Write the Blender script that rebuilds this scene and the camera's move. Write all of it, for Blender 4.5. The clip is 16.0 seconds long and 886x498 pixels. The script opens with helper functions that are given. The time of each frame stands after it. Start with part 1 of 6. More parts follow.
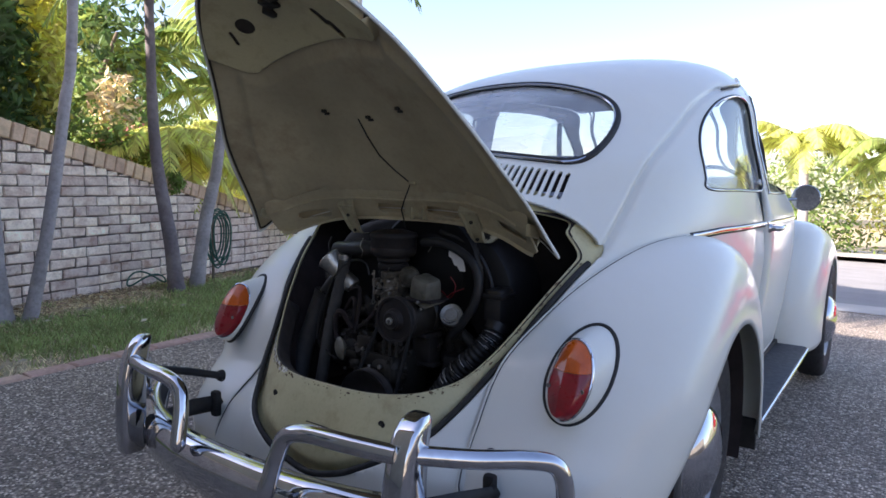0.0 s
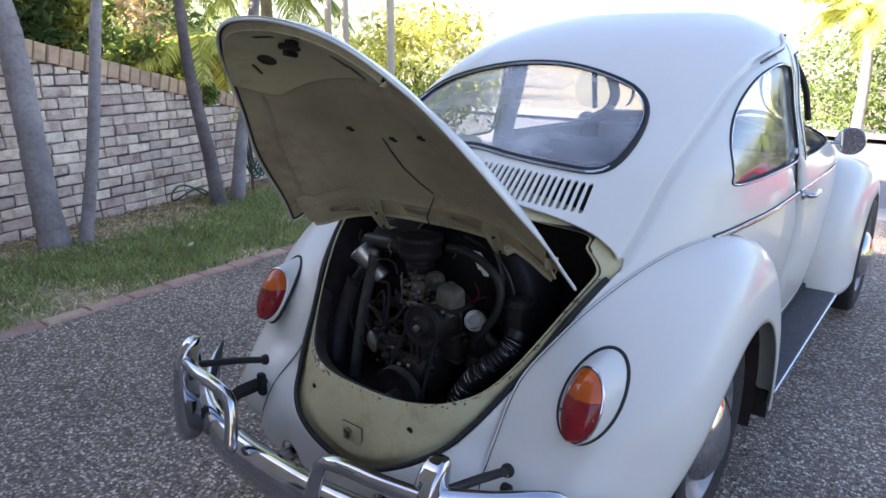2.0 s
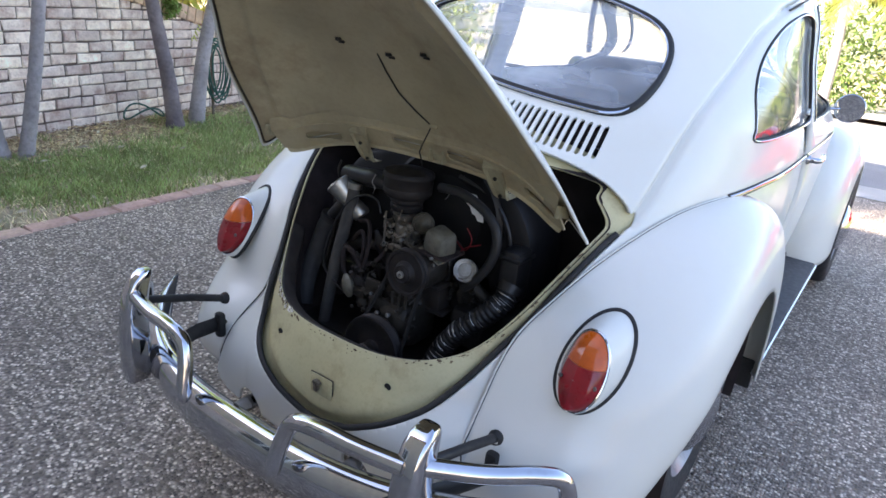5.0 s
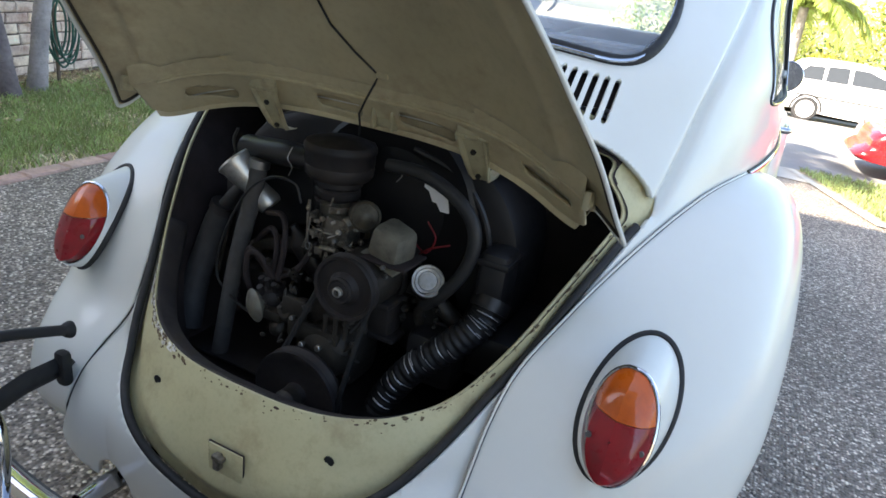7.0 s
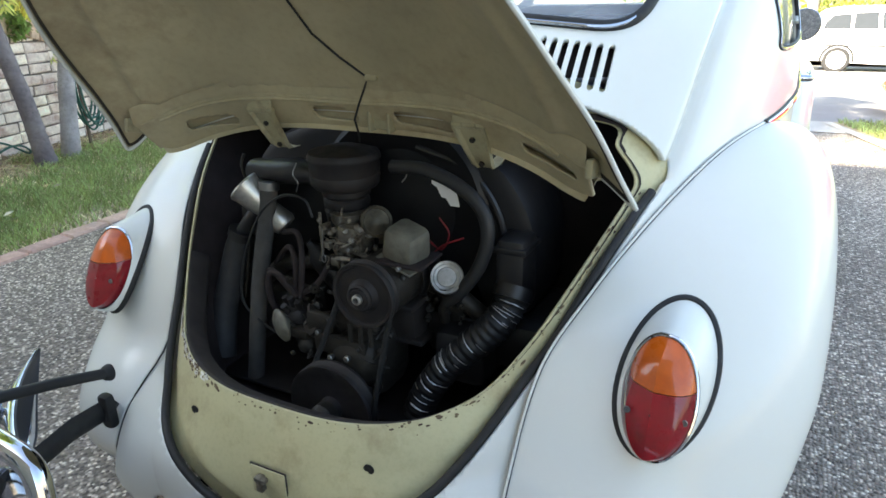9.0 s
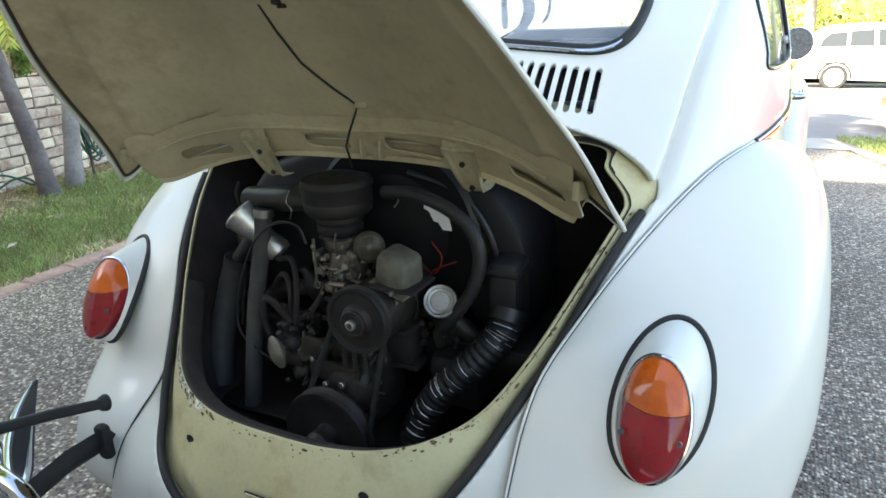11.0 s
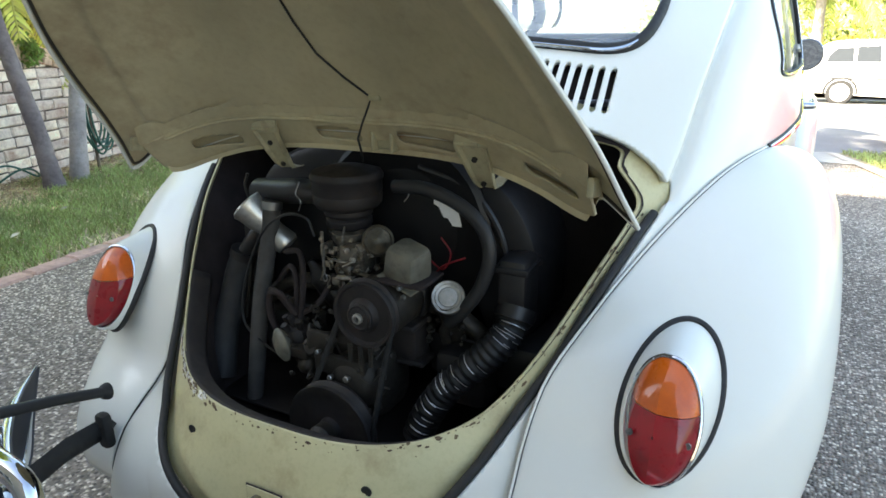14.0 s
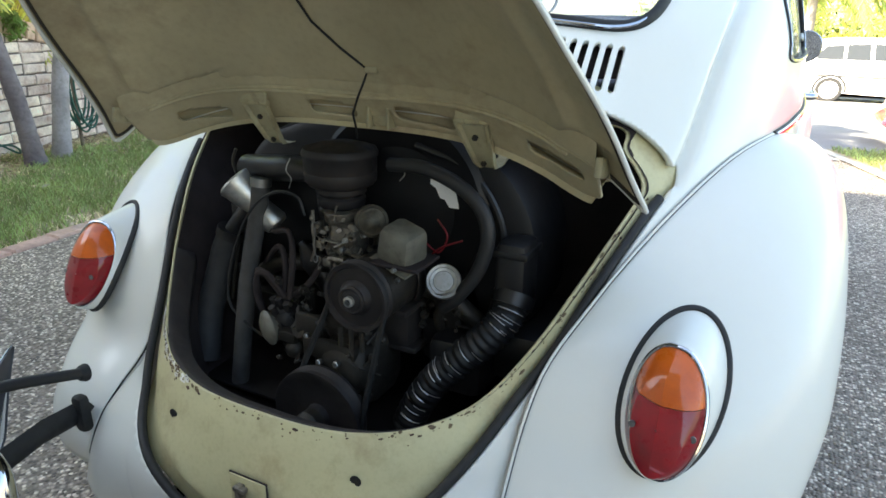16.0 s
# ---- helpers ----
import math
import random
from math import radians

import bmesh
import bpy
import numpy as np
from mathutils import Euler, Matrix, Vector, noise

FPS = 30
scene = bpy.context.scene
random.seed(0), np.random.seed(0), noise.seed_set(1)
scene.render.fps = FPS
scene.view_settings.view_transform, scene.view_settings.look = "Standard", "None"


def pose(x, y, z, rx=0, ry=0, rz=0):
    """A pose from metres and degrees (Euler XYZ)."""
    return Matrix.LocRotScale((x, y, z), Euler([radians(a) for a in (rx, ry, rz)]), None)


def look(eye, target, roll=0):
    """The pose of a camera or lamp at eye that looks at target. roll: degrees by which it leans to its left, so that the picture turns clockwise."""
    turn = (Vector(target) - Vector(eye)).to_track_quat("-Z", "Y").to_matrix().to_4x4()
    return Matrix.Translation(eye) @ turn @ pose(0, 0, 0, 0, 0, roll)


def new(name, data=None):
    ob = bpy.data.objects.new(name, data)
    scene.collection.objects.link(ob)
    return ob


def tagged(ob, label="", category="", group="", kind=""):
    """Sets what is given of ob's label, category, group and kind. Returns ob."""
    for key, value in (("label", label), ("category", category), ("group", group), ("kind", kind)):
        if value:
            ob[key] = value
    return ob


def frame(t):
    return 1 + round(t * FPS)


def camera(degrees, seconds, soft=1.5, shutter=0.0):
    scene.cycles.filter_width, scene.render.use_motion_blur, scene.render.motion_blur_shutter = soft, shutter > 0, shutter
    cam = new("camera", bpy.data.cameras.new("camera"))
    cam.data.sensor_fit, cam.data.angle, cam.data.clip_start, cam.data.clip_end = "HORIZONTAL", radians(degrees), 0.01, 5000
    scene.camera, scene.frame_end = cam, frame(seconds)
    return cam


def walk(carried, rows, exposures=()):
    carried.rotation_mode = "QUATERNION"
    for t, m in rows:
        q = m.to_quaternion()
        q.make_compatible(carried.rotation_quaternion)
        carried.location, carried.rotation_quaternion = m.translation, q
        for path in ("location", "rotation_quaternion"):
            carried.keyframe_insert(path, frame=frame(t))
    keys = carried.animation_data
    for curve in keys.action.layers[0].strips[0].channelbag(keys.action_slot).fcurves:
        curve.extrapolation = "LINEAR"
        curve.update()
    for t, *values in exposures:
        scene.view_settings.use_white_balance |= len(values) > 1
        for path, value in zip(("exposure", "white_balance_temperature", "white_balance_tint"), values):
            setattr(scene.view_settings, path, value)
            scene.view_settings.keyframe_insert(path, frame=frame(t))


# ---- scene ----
cam = camera(68.39, 16.0, soft=1.6)
walk(cam, [
    (0.0, pose(1.0652, -1.7826, 1.0138, 84.44, -1.33, 35.31)),
    (0.5, pose(1.0629, -1.7578, 1.2036, 79.02, 0.97, 40.63)),
    (1.0, pose(1.0748, -1.7502, 1.2919, 76.80, 2.86, 40.49)),
    (1.5, pose(1.0785, -1.7526, 1.3307, 74.85, -1.21, 38.82)),
    (2.0, pose(1.0882, -1.7654, 1.3561, 73.55, -0.50, 38.56)),
    (2.5, pose(1.0971, -1.7712, 1.3606, 71.12, -0.43, 38.88)),
    (3.0, pose(1.0957, -1.7840, 1.3690, 70.40, -2.22, 39.41)),
    (5.5, pose(0.8268, -1.5923, 1.2609, 68.30, -6.80, 34.75)),
    (6.0, pose(0.7200, -1.4865, 1.2358, 69.08, -7.46, 30.81)),
    (6.5, pose(0.6510, -1.4171, 1.2015, 68.77, -7.77, 29.04)),
    (7.0, pose(0.5847, -1.3875, 1.1574, 67.99, -7.53, 26.19)),
    (7.5, pose(0.5563, -1.3647, 1.1200, 66.81, -4.93, 24.60)),
    (8.0, pose(0.5827, -1.3619, 1.1085, 66.30, -2.24, 25.34)),
    (8.5, pose(0.6008, -1.3698, 1.1218, 67.56, -0.19, 26.13)),
    (9.0, pose(0.6244, -1.3618, 1.1312, 68.82, 1.14, 26.77)),
    (11.5, pose(0.6430, -1.3557, 1.1330, 71.46, 2.23, 26.78)),
    (12.0, pose(0.6368, -1.3609, 1.1332, 72.21, 2.02, 27.14)),
    (12.5, pose(0.6402, -1.3591, 1.1292, 72.78, 1.93, 27.39)),
    (13.0, pose(0.6479, -1.3572, 1.1243, 73.00, 1.81, 27.33)),
    (13.5, pose(0.6398, -1.3549, 1.1204, 72.26, 1.34, 27.36)),
    (14.0, pose(0.6295, -1.3608, 1.1171, 71.30, 0.77, 27.35)),
    (14.5, pose(0.6367, -1.3527, 1.1149, 70.90, 0.66, 26.99)),
    (15.0, pose(0.6317, -1.3498, 1.1177, 70.62, 0.51, 26.62)),
    (15.5, pose(0.6162, -1.3483, 1.1111, 70.54, 0.22, 26.54)),
    (16.0, pose(0.5999, -1.3354, 1.0936, 70.32, -0.75, 26.67)),
], exposures=[(0.0, 1.80, 6450, 22), (1.5, 1.98, 6430, 21), (3.0, 2.27, 6520, 22), (5.5, 2.66, 6850, 17), (7.5, 2.58, 7100, 10), (9.0, 2.93, 7350, 7), (12.0, 2.97, 7500, 6), (16.0, 2.90, 7500, 6)])

# ---- world and sun ----
SUN_ELEV, SUN_AZ = 33.0, 215.0        # degrees; azimuth clockwise from +y: the sun stands behind the added house
world = bpy.data.worlds.new("sky")
scene.world = world
world.use_nodes = True
_nt = world.node_tree
_bg = _nt.nodes["Background"]
_sky = _nt.nodes.new("ShaderNodeTexSky")
_sky.sky_type, _sky.sun_disc = "NISHITA", False
_sky.sun_elevation, _sky.sun_rotation = radians(SUN_ELEV), radians(SUN_AZ)
_sky.air_density, _sky.dust_density, _sky.ozone_density = 1.0, 1.5, 1.0
_nt.links.new(_sky.outputs["Color"], _bg.inputs["Color"])
_bg.inputs["Strength"].default_value = 0.115
sun = new("sun", bpy.data.lights.new("sun", "SUN"))
sun.data.energy, sun.data.angle, sun.data.color = 5.0, radians(0.55), (1.0, 0.93, 0.80)
_az, _el = radians(SUN_AZ), radians(SUN_ELEV)
sun.matrix_world = look((0, 0, 30), (-math.sin(_az) * math.cos(_el) * 10, -math.cos(_az) * math.cos(_el) * 10, 30 - math.sin(_el) * 10))

# ---- materials ----
def mat(name, base, rough=0.5, metal=0.0, var=0.08, scale=8.0, grain=0.0, gscale=200.0, bump=0.0, bscale=60.0,
        coat=0.0, dirt=None, dscale=3.0, damt=0.3, rand=0.0, island=False, trans=0.0, ior=1.45, spec=0.5, coat_rough=0.10):
    """A principled material: base colour with two scales of variation, optional dirt patches, bump and per-object variation."""
    m = bpy.data.materials.new(name)
    m.use_nodes = True
    nt = m.node_tree
    N, L = nt.nodes, nt.links
    p = N["Principled BSDF"]
    tc = N.new("ShaderNodeTexCoord")
    coord = tc.outputs["Object"]
    if rand and not island:
        # each loose piece takes its own stretch of the pattern
        mul, add = N.new("ShaderNodeMath"), N.new("ShaderNodeVectorMath")
        mul.operation, mul.inputs[1].default_value = "MULTIPLY", 60.0
        L.new(N.new("ShaderNodeObjectInfo").outputs["Random"], mul.inputs[0])
        L.new(coord, add.inputs[0])
        L.new(mul.outputs[0], add.inputs[1])
        coord = add.outputs[0]
    def tex(sc, det=4.0, rgh=0.55):
        n = N.new("ShaderNodeTexNoise")
        n.inputs["Scale"].default_value, n.inputs["Detail"].default_value, n.inputs["Roughness"].default_value = sc, det, rgh
        L.new(coord, n.inputs["Vector"])
        return n
    def mixc(a, b, fac):
        x = N.new("ShaderNodeMix")
        x.data_type = "RGBA"
        for s, v in ((6, a), (7, b)):
            if isinstance(v, tuple):
                x.inputs[s].default_value = (*v, 1)
            else:
                L.new(v, x.inputs[s])
        if isinstance(fac, float):
            x.inputs[0].default_value = fac
        else:
            L.new(fac, x.inputs[0])
        return x.outputs[2]
    def ramp(src, lo, hi, a=0.0, b=1.0):
        r = N.new("ShaderNodeMapRange")
        r.inputs[1].default_value, r.inputs[2].default_value, r.inputs[3].default_value, r.inputs[4].default_value = lo, hi, a, b
        L.new(src, r.inputs[0])
        return r.outputs[0]
    dark = tuple(c * (1 - var) for c in base)
    lite = tuple(min(1.0, c * (1 + var)) for c in base)
    col = mixc(dark, lite, ramp(tex(scale).outputs["Fac"], 0.3, 0.7))
    if grain:
        g = tex(gscale, 2.0)
        col = mixc(col, tuple(c * 0.25 for c in base), ramp(g.outputs["Fac"], 0.45, 0.75, 0.0, grain))
    if dirt:
        col = mixc(col, dirt, ramp(tex(dscale, 8.0, 0.7).outputs["Fac"], 0.5, 0.75, 0.0, damt))
    if rand:
        src = N.new("ShaderNodeNewGeometry").outputs["Random Per Island"] if island else N.new("ShaderNodeObjectInfo").outputs["Random"]
        h = N.new("ShaderNodeHueSaturation")
        L.new(ramp(src, 0, 1, 1 - rand, 1 + rand), h.inputs["Value"])
        L.new(ramp(src, 0, 1, 0.5 - rand * 0.06, 0.5 + rand * 0.06), h.inputs["Hue"])
        L.new(col, h.inputs["Color"])
        col = h.outputs["Color"]
    L.new(col, p.inputs["Base Color"])
    rg = ramp(tex(scale * 2.3).outputs["Fac"], 0.3, 0.7, max(0.0, rough * 0.85), min(1.0, rough * 1.15))
    L.new(rg, p.inputs["Roughness"])
    p.inputs["Metallic"].default_value = metal
    p.inputs["Coat Weight"].default_value = coat
    p.inputs["Coat Roughness"].default_value = coat_rough
    p.inputs["Transmission Weight"].default_value = trans
    p.inputs["IOR"].default_value = ior
    p.inputs["Specular IOR Level"].default_value = spec
    if bump:
        b = N.new("ShaderNodeBump")
        b.inputs["Strength"].default_value, b.inputs["Distance"].default_value = bump, 0.01
        L.new(tex(bscale, 6.0, 0.65).outputs["Fac"], b.inputs["Height"])
        L.new(b.outputs["Normal"], p.inputs["Normal"])
    return m


M = dict(
    paint=mat("white_paint", (0.655, 0.66, 0.610), 0.5, var=0.02, scale=2, coat=0.6, spec=0.15, coat_rough=0.12, dirt=(0.50, 0.47, 0.40), dscale=7, damt=0.10, bump=0.012, bscale=9),
    cream=mat("cream_primer_paint", (0.492, 0.447, 0.258), 0.45, var=0.06, scale=6, dirt=(0.25, 0.165, 0.09), dscale=13, damt=0.6, grain=0.10, gscale=140, bump=0.05, bscale=30),
    # near-black that stands in for shade behind the lid's cut-outs and rim
    cavity=mat("painted_cavity_shade", (0.035, 0.028, 0.02), 0.8, var=0.2),
    lidin=mat("lid_inside_paint", (0.40, 0.345, 0.215), 0.5, var=0.22, scale=3.5, dirt=(0.17, 0.11, 0.06), dscale=3.2, damt=0.9, grain=0.12, gscale=90, bump=0.10, bscale=22),
    hinge=mat("hinge_paint", (0.323, 0.289, 0.1785), 0.5, var=0.12, scale=30, dirt=(0.14, 0.10, 0.06), dscale=40, damt=0.7),
    chip=mat("bare_rusty_chip", (0.10, 0.065, 0.04), 0.85, var=0.4, scale=60, rand=0.5, island=True),
    chip_pale=mat("bare_pale_chip", (0.62, 0.60, 0.55), 0.6, var=0.2, scale=60, rand=0.2, island=True),
    rubber=mat("black_rubber", (0.013, 0.013, 0.013), 0.65, var=0.2, scale=30, bump=0.05),
    tyre=mat("tyre_rubber", (0.022, 0.022, 0.024), 0.75, var=0.2, scale=30, bump=0.1),
    chrome=mat("chrome", (0.52, 0.53, 0.56), 0.07, 1.0, var=0.06, scale=12, dirt=(0.22, 0.21, 0.21), dscale=14, damt=0.5),
    alu=mat("dull_aluminium", (0.272, 0.272, 0.264), 0.42, 1.0, var=0.12, scale=20, dirt=(0.15, 0.13, 0.1), dscale=15, damt=0.5),
    bay=mat("engine_bay_black", (0.031, 0.0245, 0.0245), 0.9, var=0.3, scale=12, dirt=(0.031, 0.023, 0.019), dscale=6, damt=0.5, spec=0.2),
    ledge=mat("dusty_tin_ledge", (0.034, 0.028, 0.026), 0.7, var=0.25, scale=14, dirt=(0.055, 0.042, 0.034), dscale=12, damt=0.6),
    bright_alu=mat("weathered_aluminium", (0.46, 0.45, 0.42), 0.40, 0.9, var=0.15, scale=25, dirt=(0.14, 0.12, 0.09), dscale=30, damt=0.7),
    bronze=mat("dirty_bronze_casting", (0.085, 0.074, 0.055), 0.45, 0.6, var=0.35, scale=50, dirt=(0.02, 0.017, 0.013), dscale=40, damt=0.9, bump=0.25, bscale=120),
    soot=mat("sooty_black_steel", (0.016, 0.0138, 0.0138), 0.58, var=0.3, scale=22, dirt=(0.035, 0.026, 0.020), dscale=16, damt=0.6, spec=0.35),
    shroud=mat("satin_black_shroud", (0.0060, 0.0058, 0.0066), 0.46, var=0.25, scale=10, dirt=(0.016, 0.013, 0.012), dscale=8, damt=0.6, spec=0.35),
    oil_cap=mat("dull_pressed_tin", (0.27, 0.265, 0.25), 0.45, 0.85, var=0.2, scale=40, dirt=(0.10, 0.085, 0.065), dscale=45, damt=0.8),
    belt=mat("worn_black_belt", (0.008, 0.008, 0.008), 0.8, var=0.2, scale=40),
    paper=mat("pale_grey_paper_hose", (0.052, 0.050, 0.048), 0.75, var=0.18, scale=25, dirt=(0.025, 0.024, 0.023), dscale=20, damt=0.6),
    tin=mat("black_engine_tin", (0.0090, 0.0083, 0.0088), 0.40, var=0.25, scale=10, dirt=(0.026, 0.021, 0.017), dscale=8, damt=0.6),
    iron=mat("oily_grey_metal", (0.0234, 0.02015, 0.01625), 0.55, 0.35, var=0.35, scale=30, dirt=(0.015, 0.013, 0.011), dscale=18, damt=0.9, bump=0.2, bscale=70),
    zinc=mat("grimy_zinc_casting", (0.19, 0.17, 0.14), 0.38, 0.7, var=0.35, scale=60, dirt=(0.02, 0.016, 0.013), dscale=45, damt=1.0, bump=0.3, bscale=110),
    foil=mat("silver_thread", (0.62, 0.62, 0.62), 0.40, 0.7, var=0.3, scale=60, dirt=(0.06, 0.06, 0.06), dscale=60, damt=0.8),
    hose=mat("black_hose", (0.014, 0.014, 0.0147), 0.55, var=0.2, scale=20),
    card=mat("grey_paper_hose", (0.027, 0.027, 0.0288), 0.7, var=0.15, scale=25, dirt=(0.03, 0.03, 0.03), dscale=20, damt=0.5),
    regul=mat("grey_regulator_case", (0.135, 0.130, 0.105), 0.5, 0.2, var=0.2, scale=35, dirt=(0.045, 0.04, 0.03), dscale=24, damt=0.9, bump=0.12, bscale=50),
    red_wire=mat("red_wire", (0.156, 0.0072, 0.012), 0.45),
    white_tag=mat("worn_white_sticker", (0.82, 0.83, 0.84), 0.45, var=0.08, scale=30),
    amber=mat("amber_lens", (0.54, 0.096, 0.006), 0.30, var=0.16, scale=26, coat=0.7, coat_rough=0.06, spec=0.3, dirt=(0.30, 0.035, 0.004), dscale=22, damt=0.6),
    red=mat("red_lens", (0.23, 0.004, 0.010), 0.30, var=0.25, scale=24, coat=0.7, coat_rough=0.06, spec=0.3, dirt=(0.07, 0.002, 0.004), dscale=20, damt=0.7),
    board=mat("running_board_rubber", (0.045, 0.047, 0.055), 0.7, var=0.15, scale=30),
    trimg=mat("grey_upholstery", (0.55, 0.63, 0.78), 0.8, var=0.08, scale=12, bump=0.1, bscale=120),
    seat_dark=mat("dark_grey_vinyl", (0.10, 0.11, 0.125), 0.6, var=0.12, scale=12, bump=0.1, bscale=120),
    roofin=mat("headliner_cloth", (0.55, 0.56, 0.58), 0.9, var=0.05, scale=12),
    bark=mat("smooth_palm_bark", (0.36, 0.325, 0.325), 0.85, var=0.22, scale=5, grain=0.35, gscale=35, bump=0.5, bscale=18, dirt=(0.11, 0.09, 0.075), dscale=4, damt=0.5),
    bark_dark=mat("dark_palm_bark", (0.17, 0.14, 0.145), 0.85, var=0.25, scale=5, grain=0.35, gscale=35, bump=0.5, bscale=18, dirt=(0.36, 0.33, 0.31), dscale=5, damt=0.35),
    brick=mat("pale_pink_brick", (0.90, 0.71, 0.60), 0.9, var=0.22, scale=11, grain=0.3, gscale=60, bump=0.6, bscale=40, dirt=(0.36, 0.18, 0.12), dscale=6, damt=1.0, rand=0.24),
    capbrick=mat("tan_cap_brick", (0.68, 0.48, 0.33), 0.9, var=0.15, scale=9, grain=0.2, gscale=60, bump=0.3, bscale=45, rand=0.15, dirt=(0.25, 0.17, 0.12), dscale=6, damt=0.5),
    mortar=mat("dark_mortar", (0.115, 0.086, 0.072), 0.95, var=0.3, scale=20, bump=0.4, bscale=60),
    paver=mat("red_edging_brick", (0.50, 0.33, 0.265), 0.9, var=0.2, scale=9, grain=0.3, gscale=60, bump=0.3, bscale=50, rand=0.18, dirt=(0.46, 0.36, 0.31), dscale=6, damt=0.7),
    grass=mat("grass_blade", (0.33, 0.39, 0.15), 0.7, var=0.25, scale=3, rand=0.5, island=True),
    straw=mat("dry_straw", (0.74, 0.60, 0.39), 0.85, var=0.25, scale=4, rand=0.5, island=True),
    leaf_brown=mat("brown_leaf_litter", (0.44, 0.30, 0.19), 0.85, var=0.3, scale=6, rand=0.5, island=True),
    soil=mat("soil_and_thatch", (0.372, 0.306, 0.198), 0.95, var=0.3, scale=6, grain=0.5, gscale=60, bump=0.6, bscale=35, dirt=(0.11, 0.14, 0.05), dscale=2.5, damt=0.7),
    # leaf_y and frond_y carry the glare of sunlight in their base colour
    leaf_y=mat("leaf_painted_sunlit", (0.64, 0.62, 0.15), 0.55, var=0.3, scale=2, rand=0.4, island=True),
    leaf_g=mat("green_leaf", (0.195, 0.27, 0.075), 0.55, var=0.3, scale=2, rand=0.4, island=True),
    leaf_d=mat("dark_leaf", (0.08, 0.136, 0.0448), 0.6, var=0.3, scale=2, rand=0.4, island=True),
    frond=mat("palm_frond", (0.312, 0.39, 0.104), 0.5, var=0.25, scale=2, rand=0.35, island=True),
    frond_y=mat("frond_painted_sunlit", (0.64, 0.66, 0.19), 0.5, var=0.25, scale=2, rand=0.35, island=True),
    # distance haze is put into this pale leaf colour
    leaf_far=mat("far_leaf_painted_haze", (0.50, 0.54, 0.38), 0.7, var=0.2, scale=.3, rand=0.3, island=True),
    litter=mat("fallen_leaf", (0.42, 0.36, 0.26), 0.8, var=0.2, scale=6, rand=0.3, island=True),
    pale_bark=mat("pale_bark", (0.50, 0.46, 0.40), 0.85, var=0.12, scale=6, bump=0.3, bscale=20),
    dark_glass=mat("dark_car_glass", (0.03, 0.033, 0.036), 0.06, var=0.05, coat=0.3),
    cover=mat("pale_wheel_cover", (0.60, 0.60, 0.60), 0.35, 0.3),
    rim=mat("silver_rim_paint", (0.26, 0.27, 0.29), 0.35, 0.3, var=0.15, scale=12, dirt=(0.06, 0.055, 0.05), dscale=14, damt=0.7),
    trim_dark=mat("dark_plastic_trim", (0.03, 0.03, 0.032), 0.5),
    lamp_glass=mat("lamp_glass", (0.25, 0.26, 0.27), 0.10, coat=0.4),
    fence=mat("weathered_timber", (0.36, 0.33, 0.28), 0.85, var=0.2, scale=3, grain=0.3, gscale=40, bump=0.3, bscale=30),
    flower=mat("pink_flower", (0.65, 0.22, 0.2), 0.6, rand=0.3, island=True),
    twig=mat("twig_bark", (0.16, 0.12, 0.09), 0.9, var=0.3, scale=8, bump=0.4, bscale=25),
    road=mat("road_asphalt", (0.24, 0.235, 0.235), 0.9, var=0.12, scale=1.2, grain=0.4, gscale=90, bump=0.3, bscale=120),
    concrete=mat("pale_concrete", (0.42, 0.40, 0.37), 0.9, var=0.12, scale=2, grain=0.2, gscale=60, bump=0.2, bscale=60),
    white_car=mat("white_car_paint", (0.80, 0.80, 0.80), 0.25, var=0.02, coat=0.6),
    red_car=mat("red_car_paint", (0.30, 0.008, 0.012), 0.25, var=0.04, coat=0.7),
    plaster_wall=mat("plastered_house_wall", (0.3, 0.264, 0.216), 0.9, var=0.08, scale=2, bump=0.2, bscale=60),
    roof_tile=mat("roof_tile", (0.22, 0.12, 0.09), 0.85, var=0.2, scale=4, bump=0.2, bscale=20),
    garden_hose=mat("green_garden_hose", (0.03, 0.10, 0.075), 0.5),
    plate=mat("dark_plate", (0.05, 0.05, 0.055), 0.5),
)


